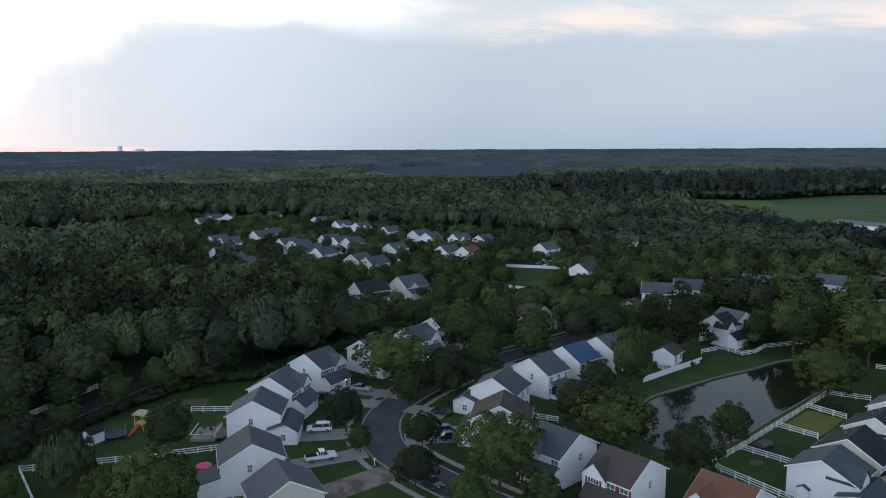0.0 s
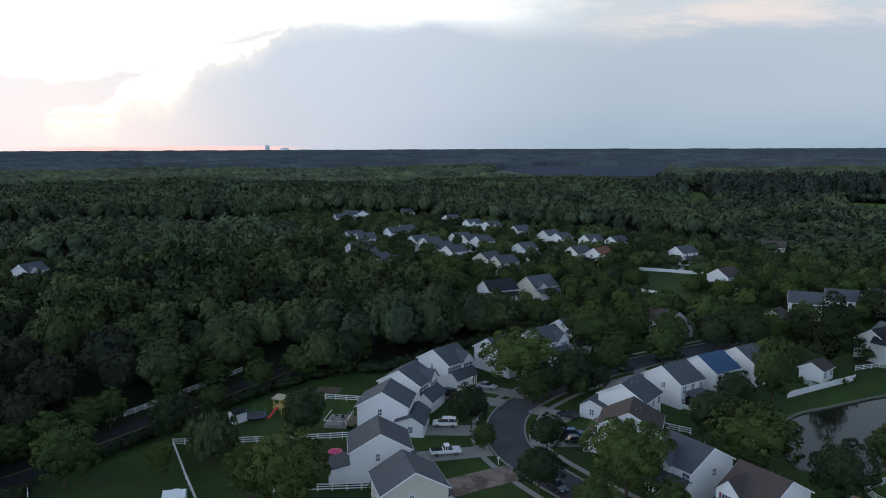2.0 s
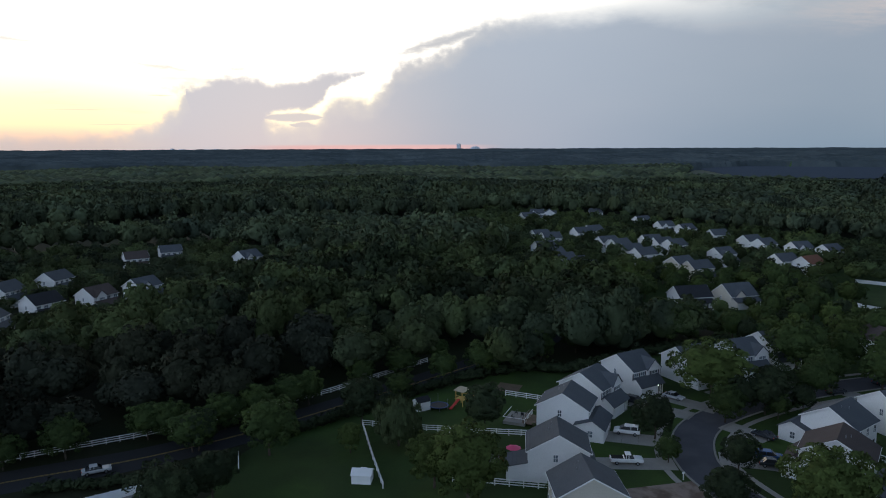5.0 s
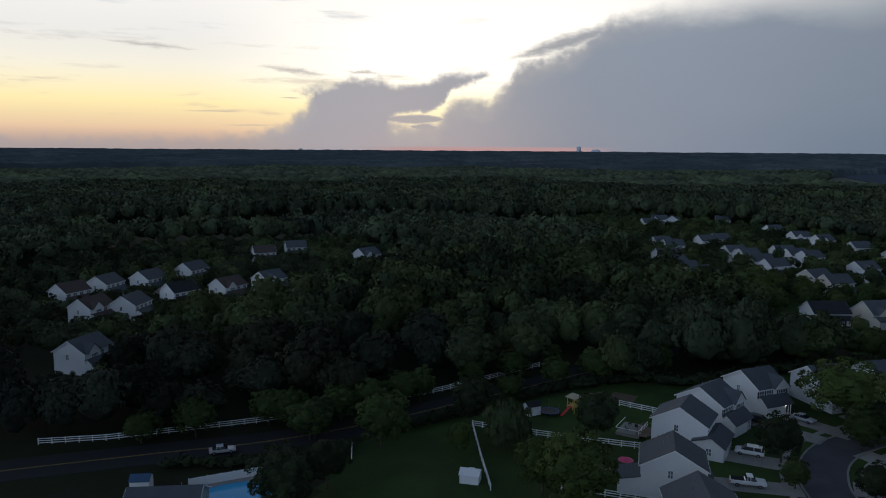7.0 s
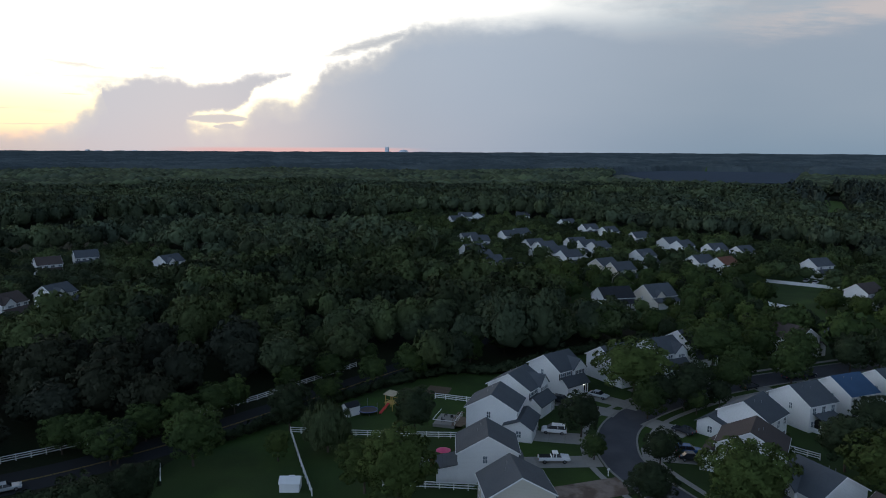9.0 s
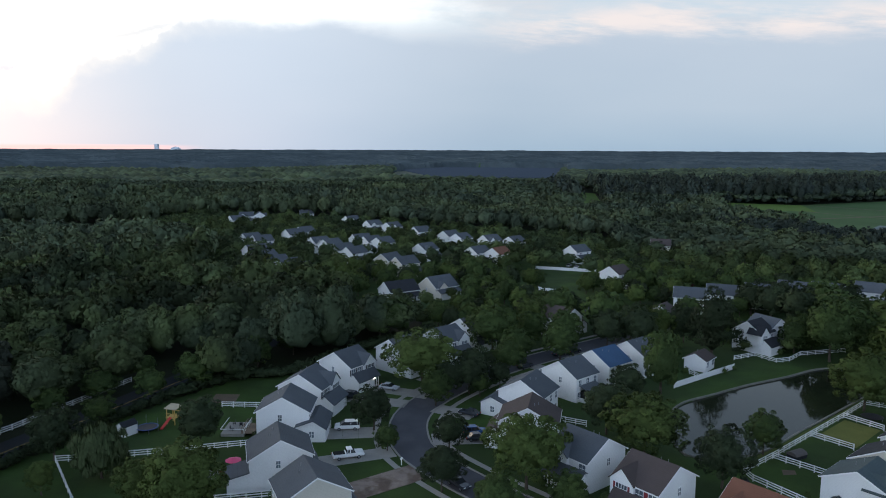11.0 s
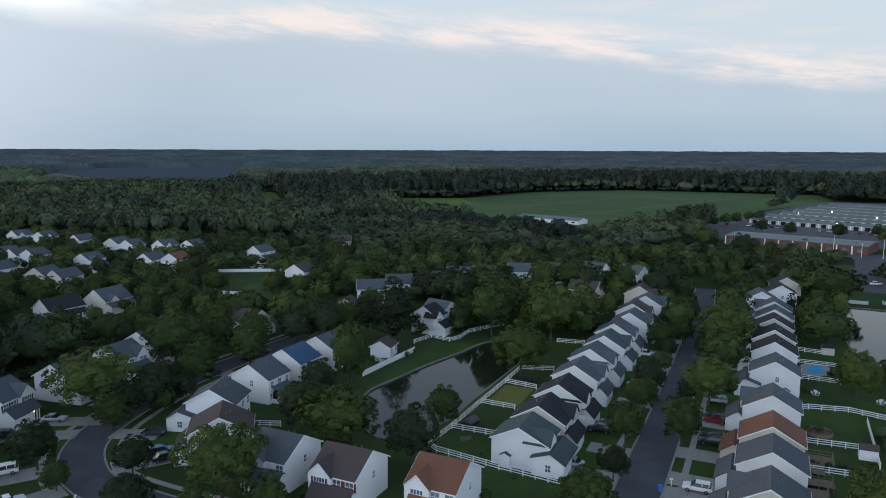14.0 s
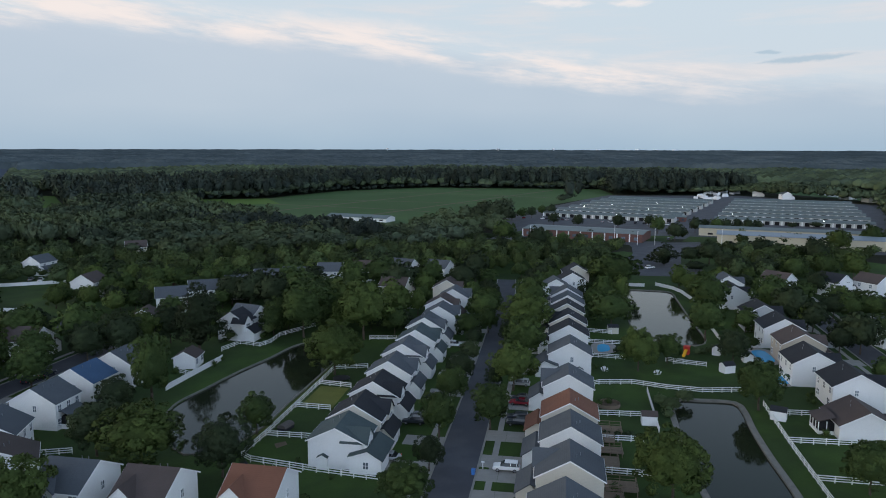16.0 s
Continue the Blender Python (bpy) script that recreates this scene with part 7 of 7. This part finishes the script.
def patio(x, y, turn, w=6.0, d=4.5):
    ob = empty("patio", pose(x, y, 0, 0, 0, turn), "raised pale timber deck with a white rail and garden chairs", "deck")
    add_part("floor", Shape().box(-w / 2, -d / 2, -0.1, w / 2, d / 2, 0.6).mesh("patio_floor", CONCRETE), ob)
    k = 7
    for i in range(k):
        a = -w / 2 + w * i / (k - 1)
        add_part("baluster", shared("baluster", lambda: Shape().box(-0.05, -0.05, 0.6, 0.05, 0.05, 1.5).mesh("baluster", VINYL)), ob, pose(a, -d / 2, 0))
    add_part("handrail", Shape().box(-w / 2, -d / 2 - 0.05, 1.45, w / 2, -d / 2 + 0.05, 1.55).box(-w / 2 - 0.05, -d / 2, 1.45, -w / 2 + 0.05, d / 2, 1.55).box(-w / 2, d / 2 - 0.05, 1.45, w / 2, d / 2 + 0.05, 1.55).mesh("handrail", VINYL), ob)
    for i, (px, py) in enumerate(((-1.5, 0.5), (0.5, -0.8), (1.4, 0.8))):
        add_part("chair", shared("chair", lambda: Shape().box(-0.3, -0.3, 1.0, 0.3, 0.3, 1.08).box(-0.3, 0.24, 1.08, 0.3, 0.32, 1.6).box(-0.28, -0.28, 0.6, -0.22, -0.22, 1.0).box(0.22, -0.28, 0.6, 0.28, -0.22, 1.0)
                                         .box(-0.28, 0.22, 0.6, -0.22, 0.28, 1.0).box(0.22, 0.22, 0.6, 0.28, 0.28, 1.0).mesh("chair", PLASTIC["black"])), ob, pose(px, py, 0, 0, 0, i * 100))
    TAKEN.append((x, y, 3.5))


patio(-46.0, 133.4, 93)


def hedge(points, h, w, words, tone="dark"):
    """A clipped or wild hedge: leaf clumps along a line."""
    line = curve_points(points, 1.2)
    r = np.random.default_rng(int(abs(points[0][0]) * 10))
    spots = np.array([(p.x + r.uniform(-w, w) * 0.3, p.y + r.uniform(-w, w) * 0.3, -0.2 * h, h * r.uniform(0.85, 1.2), w * r.uniform(0.7, 1.0)) for p in line])
    form = [crown(200 + i, "round", 4, 70, 0.10, ICO1) for i in range(3)]
    ob = stand("hedge", spots, form, LEAF[tone], words)
    ob["kind"], ob["category"] = "thing", "hedge"


hedge([(-106, 71), (-96.9, 78.4), (-90.3, 84.1), (-86, 95)], 2.2, 1.6, "dark wild hedge along the main road")
hedge([(-84, 106), (-78, 122), (-72, 138), (-66, 152), (-58, 166)], 2.6, 1.8, "dark wild hedge behind the gardens")
hedge([(-66, 151), (-57, 164), (-46, 168), (-38, 179), (-31, 190), (-22, 201), (-13, 212)], 3.0, 2.4, "dark wild hedge behind the curved row of houses")
hedge([(106, 86.5), (110, 82.5)], 1.2, 0.7, "clipped dark hedge beside the white fence")
hedge([(124, 84), (128, 88), (131, 92)], 2.2, 1.3, "pale shrubs on the pond bank", "grey")
hedge([(170, 107), (173, 106), (177, 106)], 2.6, 1.6, "pale round garden shrubs", "grey")
hedge([(21, 205), (28, 209)], 1.6, 1.2, "dark leafy garden shrubs by the lane")
hedge([(72, 196), (77, 198)], 1.6, 1.2, "dark garden shrubs by the white house")
hedge([(95.2, 85.6), (98, 83)], 1.0, 0.7, "low shrubs by the house")
hedge([(153.5, 121.5), (155, 122.2)], 1.8, 1.2, "round dark shrub by the pool")



# ---------------------------------------------------------------- the works and far buildings
METAL_ROOF = material("metal_roof", (0.13, 0.165, 0.165), 0.5, 0.3, vary=0.15, scale=0.05, fine=0.6, bump=0.1)
BLUE_ROOF = material("blue_metal_roof", (0.24, 0.29, 0.34), 0.45, 0.3, vary=0.12, scale=0.05, fine=0.6, bump=0.1)
BRICK = material("red_brick", (0.15, 0.075, 0.065), 0.85, vary=0.2, scale=0.3, fine=4.0, bump=0.2)
STUCCO = material("beige_wall", (0.50, 0.45, 0.34), 0.8, vary=0.1, scale=0.1, fine=2.0, bump=0.1)
PALE_WALL = material("pale_block_wall", (0.48, 0.48, 0.46), 0.8, vary=0.1, scale=0.1, fine=2.0, bump=0.1)


def long_building(name, x, y, turn, length, depth, h, rise, wall, roof, label, category, bay=6.0, group="storage buildings", opening=(3.2, 2.6), sill=0.05, open_mat=DARK, pillars=True):
    """A long low building that starts at x, y, runs along turn, with its depth to the left of that way and openings on the right side."""
    ob = empty(name, pose(x, y, 0, 0, 0, turn), label, category, group)
    add_part("wall", Shape().prism([(0, -0.1), (depth, -0.1), (depth, h), (depth / 2, h + rise), (0, h)], 0, length).mesh("wall", wall), ob)
    add_part("roof", roof_slab(depth / 2, h, h + rise, -0.4, length + 0.4, 0.5, 0.2, depth / 2).mesh("roof", roof), ob)
    w, oh = opening
    me = shared(("opening", w, oh, open_mat.name), lambda: Shape().box(-w / 2, -0.06, 0, w / 2, 0.04, oh).mesh("bay_door", open_mat))
    pil = shared(("pillar", h), lambda: Shape().box(-0.35, -0.18, -0.1, 0.35, 0.0, h).mesh("pillar", TRIM))
    k = int(length / bay)
    for i in range(k):
        add_part("bay_door", me, ob, pose((i + 0.5) * length / k, 0, sill))
        if pillars:
            add_part("pillar", pil, ob, pose(i * length / k, 0, 0))
    TAKEN.append((x, y, 5))
    return ob


for i in range(7):
    long_building("storage_building", 422 + 30.5 * i, 413 + 14 * i, -67, 103, 12, 3.2, 1.3, PALE_WALL, METAL_ROOF, "long low storage building with dark bay doors and grey metal roof", "warehouse", 6.5)
    long_building("storage_building", 487 + 31.8 * i, 300 + 16.2 * i, -61, 104, 12, 3.2, 1.3, PALE_WALL, METAL_ROOF, "long low storage building with dark bay doors and grey metal roof", "warehouse", 6.5)
long_building("brick_building", 316, 327, -64, 74, 26, 4.8, 0.9, BRICK, METAL_ROOF, "long red brick building with a grey roof and pale pillars", "commercial building", 7.4, "works", (2.4, 1.8), 1.2, GLASS)
long_building("beige_building", 380, 232, -60, 96, 20, 5.6, 1.2, STUCCO, BLUE_ROOF, "long beige warehouse with a blue-grey metal roof", "warehouse", 13, "works", (3.0, 1.2), 0.8, DARK, False)
long_building("beige_building", 408, 262, -60, 110, 14, 5.0, 1.0, STUCCO, METAL_ROOF, "long warehouse with a dark metal roof behind another", "warehouse", 13, "works", (3.0, 1.2), 0.8, DARK, False)
long_building("office", 468, 331, -61, 16, 10, 3.4, 0.9, BRICK, METAL_ROOF, "small red office at the works gate", "office", 4, "works", (1.6, 1.4), 0.9, GLASS, False)
long_building("farm_building", 267, 492, -62, 52, 14, 3.0, 1.6, VINYL, METAL_ROOF, "long white grey-roofed farm building beside the field", "barn", 8, "works", (3.0, 1.0), 1.0, DARK, False)

# lit lamps on the storage buildings, and a porch light
GLOW = bpy.data.materials.new("lamp_glow")
GLOW.use_nodes = True
g = Nodes(GLOW.node_tree)
g.tree.links.new(g.add("ShaderNodeEmission", Color=(1.0, 0.93, 0.80, 1), Strength=14.0).outputs[0], g.add("ShaderNodeOutputMaterial").inputs[0])


def wall_lamp(x, y, z, r, words):
    ob = empty("wall_lamp", pose(x, y, z), words, "lamp", "lit lamps")
    add_part("bulb", shared(("bulb", r), lambda: Shape().tube((0, 0, -r), (0, 0, r), r, r * 0.7, 8).mesh("bulb", GLOW)), ob)
    add_part("bracket", shared(("bracket", r), lambda: Shape().box(-r * 0.3, -r * 0.3, r, r * 0.3, r * 0.3, r * 2).mesh("bracket", METAL)), ob)


for i, along in ((0, 60), (2, 14), (2, 70), (3, 92), (3, 30), (4, 64)):
    wall_lamp(422 + 30.5 * i - 0.5 + 0.39 * along, 413 + 14 * i - 0.4 - 0.92 * along, 4.2, 0.30, "small lit lamp under the storage roof")
for i, along in ((1, 10), (0, 72)):
    wall_lamp(487 + 31.8 * i - 0.5 + 0.485 * along, 300 + 16.2 * i - 0.4 - 0.875 * along, 4.2, 0.30, "small lit lamp under the storage roof")
wall_lamp(-22.6, 160.6, 2.3, 0.13, "small warm porch light beside the door")
for poly in ([(352, 268), (378, 284), (392, 268), (366, 254)], [(372, 250), (398, 262), (408, 246), (384, 234)], [(300, 335), (345, 352), (352, 340), (312, 326)]):
    sheet("verge", poly, 0.09, GRASS, "mown grass verge beside the works road", "grass verge")

rv = random.Random(4)
for i in range(26):
    x, y = 762 + rv.uniform(-75, 70), 468 + rv.uniform(-18, 25)
    x, y = x + (y - 468) * 0.3, y + (x - 762) * 0.35
    t = empty("trailer", pose(x, y, 0.05, 0, 0, rv.uniform(0, 180)), "white parked caravan trailer", "trailer", "parked trailers")
    add_part("trailer_body", shared("trailer", lambda: Shape().prism([(-1.2, 0.5), (1.2, 0.5), (1.2, 2.9), (0.9, 3.2), (-0.9, 3.2), (-1.2, 2.9)], -4, 4).mesh("trailer_body", VINYL, 0.1)), t)
    add_part("wheel", shared("trailer_wheel", lambda: Shape().tube((0, -1.15, 0.35), (0, 1.15, 0.35), 0.35, 0.35, 8).mesh("wheel", TYRE)), t)
for i, (x, y) in enumerate(((395, 395), (402, 381), (409, 368), (414, 352), (420, 340), (428, 325), (399, 388), (416, 346), (436, 312))):
    car(("suv", "sedan")[i % 2], ("white", "dark", "red", "silver")[i % 4], x + 8, y, 20 + 7 * i, "parked at the works", 0.05)
for x, y in ((801, 441), (778, 396), (890, 406), (834, 356), (805, 321), (860, 380), (850, 330)):
    house(x, y, (x * 7) % 180, L=13, W=10, roof="brown" if x % 2 else "grey", front=-1, wing=(0, 2.8), detail=0, group="far houses")


# garden things between the house rows
def deck(x, y, turn, w=4.2, d=3.0, h=0.7, words="brown wooden deck with brown railings behind a house"):
    ob = empty("deck", pose(x, y, 0, 0, 0, turn), words, "deck", "garden decks")
    for i in range(int(d / 0.3)):
        add_part("board", shared(("deck_board", w), lambda: Shape().box(-w / 2, 0.01, 0, w / 2, 0.28, 0.05).mesh("board", WOOD)), ob, pose(0, -d / 2 + 0.3 * i, h))
    for px in (-w / 2, 0, w / 2):
        for py in (-d / 2, d / 2):
            add_part("post", shared(("deck_post", h), lambda: Shape().box(-0.06, -0.06, 0, 0.06, 0.06, h + 1.0).mesh("post", WOOD)), ob, pose(px, py, 0))
    for py in (-d / 2, d / 2):
        add_part("railing", shared(("deck_rail", w), lambda: Shape().box(-w / 2, -0.04, 0.9, w / 2, 0.04, 1.0).box(-w / 2, -0.03, 0.3, w / 2, 0.03, 0.36).mesh("railing", WOOD)), ob, pose(0, py, h))
    add_part("railing", shared(("deck_side", d), lambda: Shape().box(-0.04, -d / 2, 0.9, 0.04, d / 2, 1.0).box(-0.03, -d / 2, 0.3, 0.03, d / 2, 0.36).mesh("railing", WOOD)), ob, pose(w / 2, 0, h))
    add_part("tread", Shape().box(w / 2 + 0.05, -0.6, h * 0.4, w / 2 + 0.4, 0.6, h * 0.5).mesh("tread", WOOD), ob)


deck(108.3, 86.8, -47)
deck(100.3, 80.2, -47)
deck(90.5, 69.9, -47, 5.0, 4.0)


def goal(x, y, turn):
    ob = empty("goal", pose(x, y, 0, 0, 0, turn), "small white garden football goal on the lawn", "goal")
    for px in (-1.2, 1.2):
        add_part("post", shared("goal_post", lambda: Shape().tube((0, 0, 0), (0, 0, 1.5), 0.06, 0.06, 8).tube((0, 0, 1.5), (0, 0.9, 0), 0.04, 0.04, 6).mesh("post", VINYL)), ob, pose(px, 0, 0))
    add_part("crossbar", Shape().tube((-1.2, 0, 1.5), (1.2, 0, 1.5), 0.06, 0.06, 8).mesh("crossbar", VINYL), ob)
    add_part("net", Shape().tube((-1.2, 0.9, 0.04), (1.2, 0.9, 0.04), 0.04, 0.04, 6).mesh("net", VINYL), ob)


goal(157.7, 105.1, -40)


def hot_tub(x, y, turn):
    ob = empty("hot_tub", pose(x, y, 0, 0, 0, turn), "low dark garden tub under a domed grey-brown cover", "hot tub")
    add_part("tub", Shape().box(-1.5, -1.0, 0, 1.5, 1.0, 0.7).mesh("tub", SHINGLE["dark"], 0.1), ob)
    add_part("cover", Shape().prism([(1.05 * math.cos(a), 0.7 + 0.7 * math.sin(a)) for a in np.linspace(0, math.pi, 9).tolist()], -1.55, 1.55).mesh("cover", material("cover_cloth", (0.120, 0.105, 0.100), 0.9, vary=0.2, bump=0.1)), ob)


hot_tub(58.6, 126.4, 30)


def raised_bed(x, y, r):
    ob = empty("raised_bed", pose(x, y, 0), "round planting bed behind a low dark garden fence", "garden bed")
    add_part("soil", Shape().tube((0, 0, 0), (0, 0, 0.25), r * 0.94, r * 0.9, 20).mesh("soil", SOIL), ob)
    for i in range(18):
        a = i * 0.349
        add_part("picket", shared("bed_picket", lambda: Shape().box(-0.42, -0.03, 0, 0.42, 0.03, 0.75).mesh("picket", WOOD)), ob, pose(r * math.cos(a), r * math.sin(a), 0, 0, 0, math.degrees(a) + 90))
    v, n, t = crown(301, "round", 6, 500, 0.05, ICO1)
    add_part("shrub", quick_mesh("bed_shrub", v * 1.8, NO_QUADS, t, LEAF["mid"], normals=n), ob)


raised_bed(119.6, 96.4, 2.4)


def light_pole(x, y, h):
    ob = empty("light_pole", pose(x, y, 0), "tall pale light pole beside the works road", "light pole", "light poles")
    add_part("shaft", shared(("pole", h), lambda: Shape().tube((0, 0, 0), (0, 0, h), 0.16, 0.10, 8).mesh("shaft", VINYL)), ob)
    add_part("arm", shared("pole_arm", lambda: Shape().tube((0, 0, 0), (1.3, 0, 0.25), 0.06, 0.05, 6).mesh("arm", VINYL)), ob, pose(0, 0, h - 0.3))
    add_part("lamp_head", shared("pole_head", lambda: Shape().box(1.1, -0.15, 0.18, 1.9, 0.15, 0.32).mesh("lamp_head", METAL)), ob, pose(0, 0, h - 0.3))


for x, y, h in ((300, 304, 10), (330, 266, 11), (338, 256, 8), (346, 250, 10), (372, 224, 10)):
    light_pole(x, y, h)
for i, (x, y) in enumerate(((404, 392), (407, 385), (411, 377), (433, 330), (437, 322), (441, 314), (395, 408), (355, 340), (360, 331), (366, 321), (371, 311), (377, 302))):
    car(("sedan", "suv", "van")[i % 3], ("dark", "red", "silver", "dark", "white")[i % 5], x, y, 26, "parked by the storage rows", 0.05)


# low shrubs at the foot of house walls and along garden fences, too many to count
sr = np.random.default_rng(21)
spots = []
for hx, hy in HOUSES:
    d = math.hypot(hx, hy)
    if 85 < d < 240:
        for i in range(7):
            a, k = sr.uniform(0, 6.283), sr.uniform(6.2, 8.6)
            x, y = hx + math.cos(a) * k, hy + math.sin(a) * k
            if min(math.hypot(x - tx, y - ty) for tx, ty in HOUSES) > 5.9 and min(line_distance(np.array([x]), np.array([y]), line)[0] - half for line, half in ROADS) > 2.5 \
                    and not any(inside(np.array([x]), np.array([y]), pond)[0] for pond in PONDS):
                s_h = sr.uniform(0.8, 1.9)
                spots.append((x, y, -0.25 * s_h, s_h * 1.25, s_h * sr.uniform(0.45, 0.7)))
stand("garden_shrubs", np.array(spots), [crown(320 + i, "round", 5, 90, 0.085, ICO1) for i in range(4)], LEAF["mid"], "small green shrubs along house walls and fences")


# solar panels on the far clearing
PANEL = material("solar_panel", (0.060, 0.075, 0.098), 0.6, vary=0.1, scale=0.05, fine=0.5, bump=0.0, gloss=0.05)
sheet("solar_ground", SOLAR, 0.05, material("dry_gravel", (0.17, 0.18, 0.14), 0.95, vary=0.2, scale=0.05, fine=0.5, bump=0.0, gloss=0.0), "pale dry ground round the solar panels", "ground")
array = empty("solar_array", pose(0, 0, 0), "rows of dark blue solar panels on a far clearing", "solar panels")
for i in range(22):
    y = 1360 + i * 27
    x0, x1 = -95 - (y - 1400) * 0.26, 155 + (y - 1330) * 0.14
    add_part("solar_panel", Shape().prism([(y, 1.0), (y + 12, 4.6), (y + 12, 4.8), (y, 1.2)], x0 + 12, x1 - 12).box(x0 + 14, y + 6, -0.1, x1 - 14, y + 6.4, 2.9).mesh("solar_panel", PANEL), array)


def skyline_tower(x, y, base, w, h, words, dome=False):
    ob = empty("skyline_tower", pose(x, y, base), words, "tower", "skyline")
    GREY = HAZY_STONE
    if dome:
        k = 12
        prof = [(w / 2 * math.cos(a), h * math.sin(a)) for a in np.linspace(0, math.pi, k)]
        add_part("hall", Shape().prism([(float(a), float(b)) for a, b in prof], -w / 3, w / 3, "y").mesh("hall", GREY), ob)
        add_part("mast", Shape().tube((0, 0, h * 0.9), (0, 0, h * 1.35), 1.2, 0.6, 6).mesh("mast", GREY), ob)
    else:
        add_part("shaft", Shape().box(-w / 2, -w / 2, -8, w / 2, w / 2, h).mesh("shaft", GREY, 0.8), ob)
        add_part("cap", Shape().box(-w / 3, -w / 3, h, w / 3, w / 3, h * 1.08).mesh("cap", GREY), ob)
    return ob


def skyward(heading, r):
    return -math.sin(radians(heading)) * r, math.cos(radians(heading)) * r


skyline_tower(*skyward(23.9, 4930), 34, 22, 38, "tall grey tower block on the skyline")
skyline_tower(*skyward(22.6, 4930), 34, 58, 22, "low grey domed hall on the skyline", True)
for heading, w, tall in ((-49.7, 26, 11), (-51.8, 40, 9), (-52.6, 22, 13), (-54.0, 30, 10), (-55.3, 26, 12), (45.5, 20, 14), (44.8, 34, 9), (43.1, 44, 8), (42.4, 26, 10)):
    skyline_tower(*skyward(heading, 4930), 34, w, tall, "small pale block on the far skyline")
for heading, tall in ((-33.3, 14), (-46.3, 13), (-42.0, 12)):
    x, y = skyward(heading, 4600)
    ob = empty("water_tower", pose(x, y, 26), "pale water tower on the skyline", "water tower", "skyline")
    add_part("stem", Shape().tube((0, 0, -6), (0, 0, tall + 6), 2, 2, 8).mesh("stem", VINYL), ob)
    add_part("tank", Shape().tube((0, 0, tall + 5), (0, 0, tall + 9), 8, 10, 12).tube((0, 0, tall + 9), (0, 0, tall + 14), 10, 5, 12).mesh("tank", VINYL), ob)
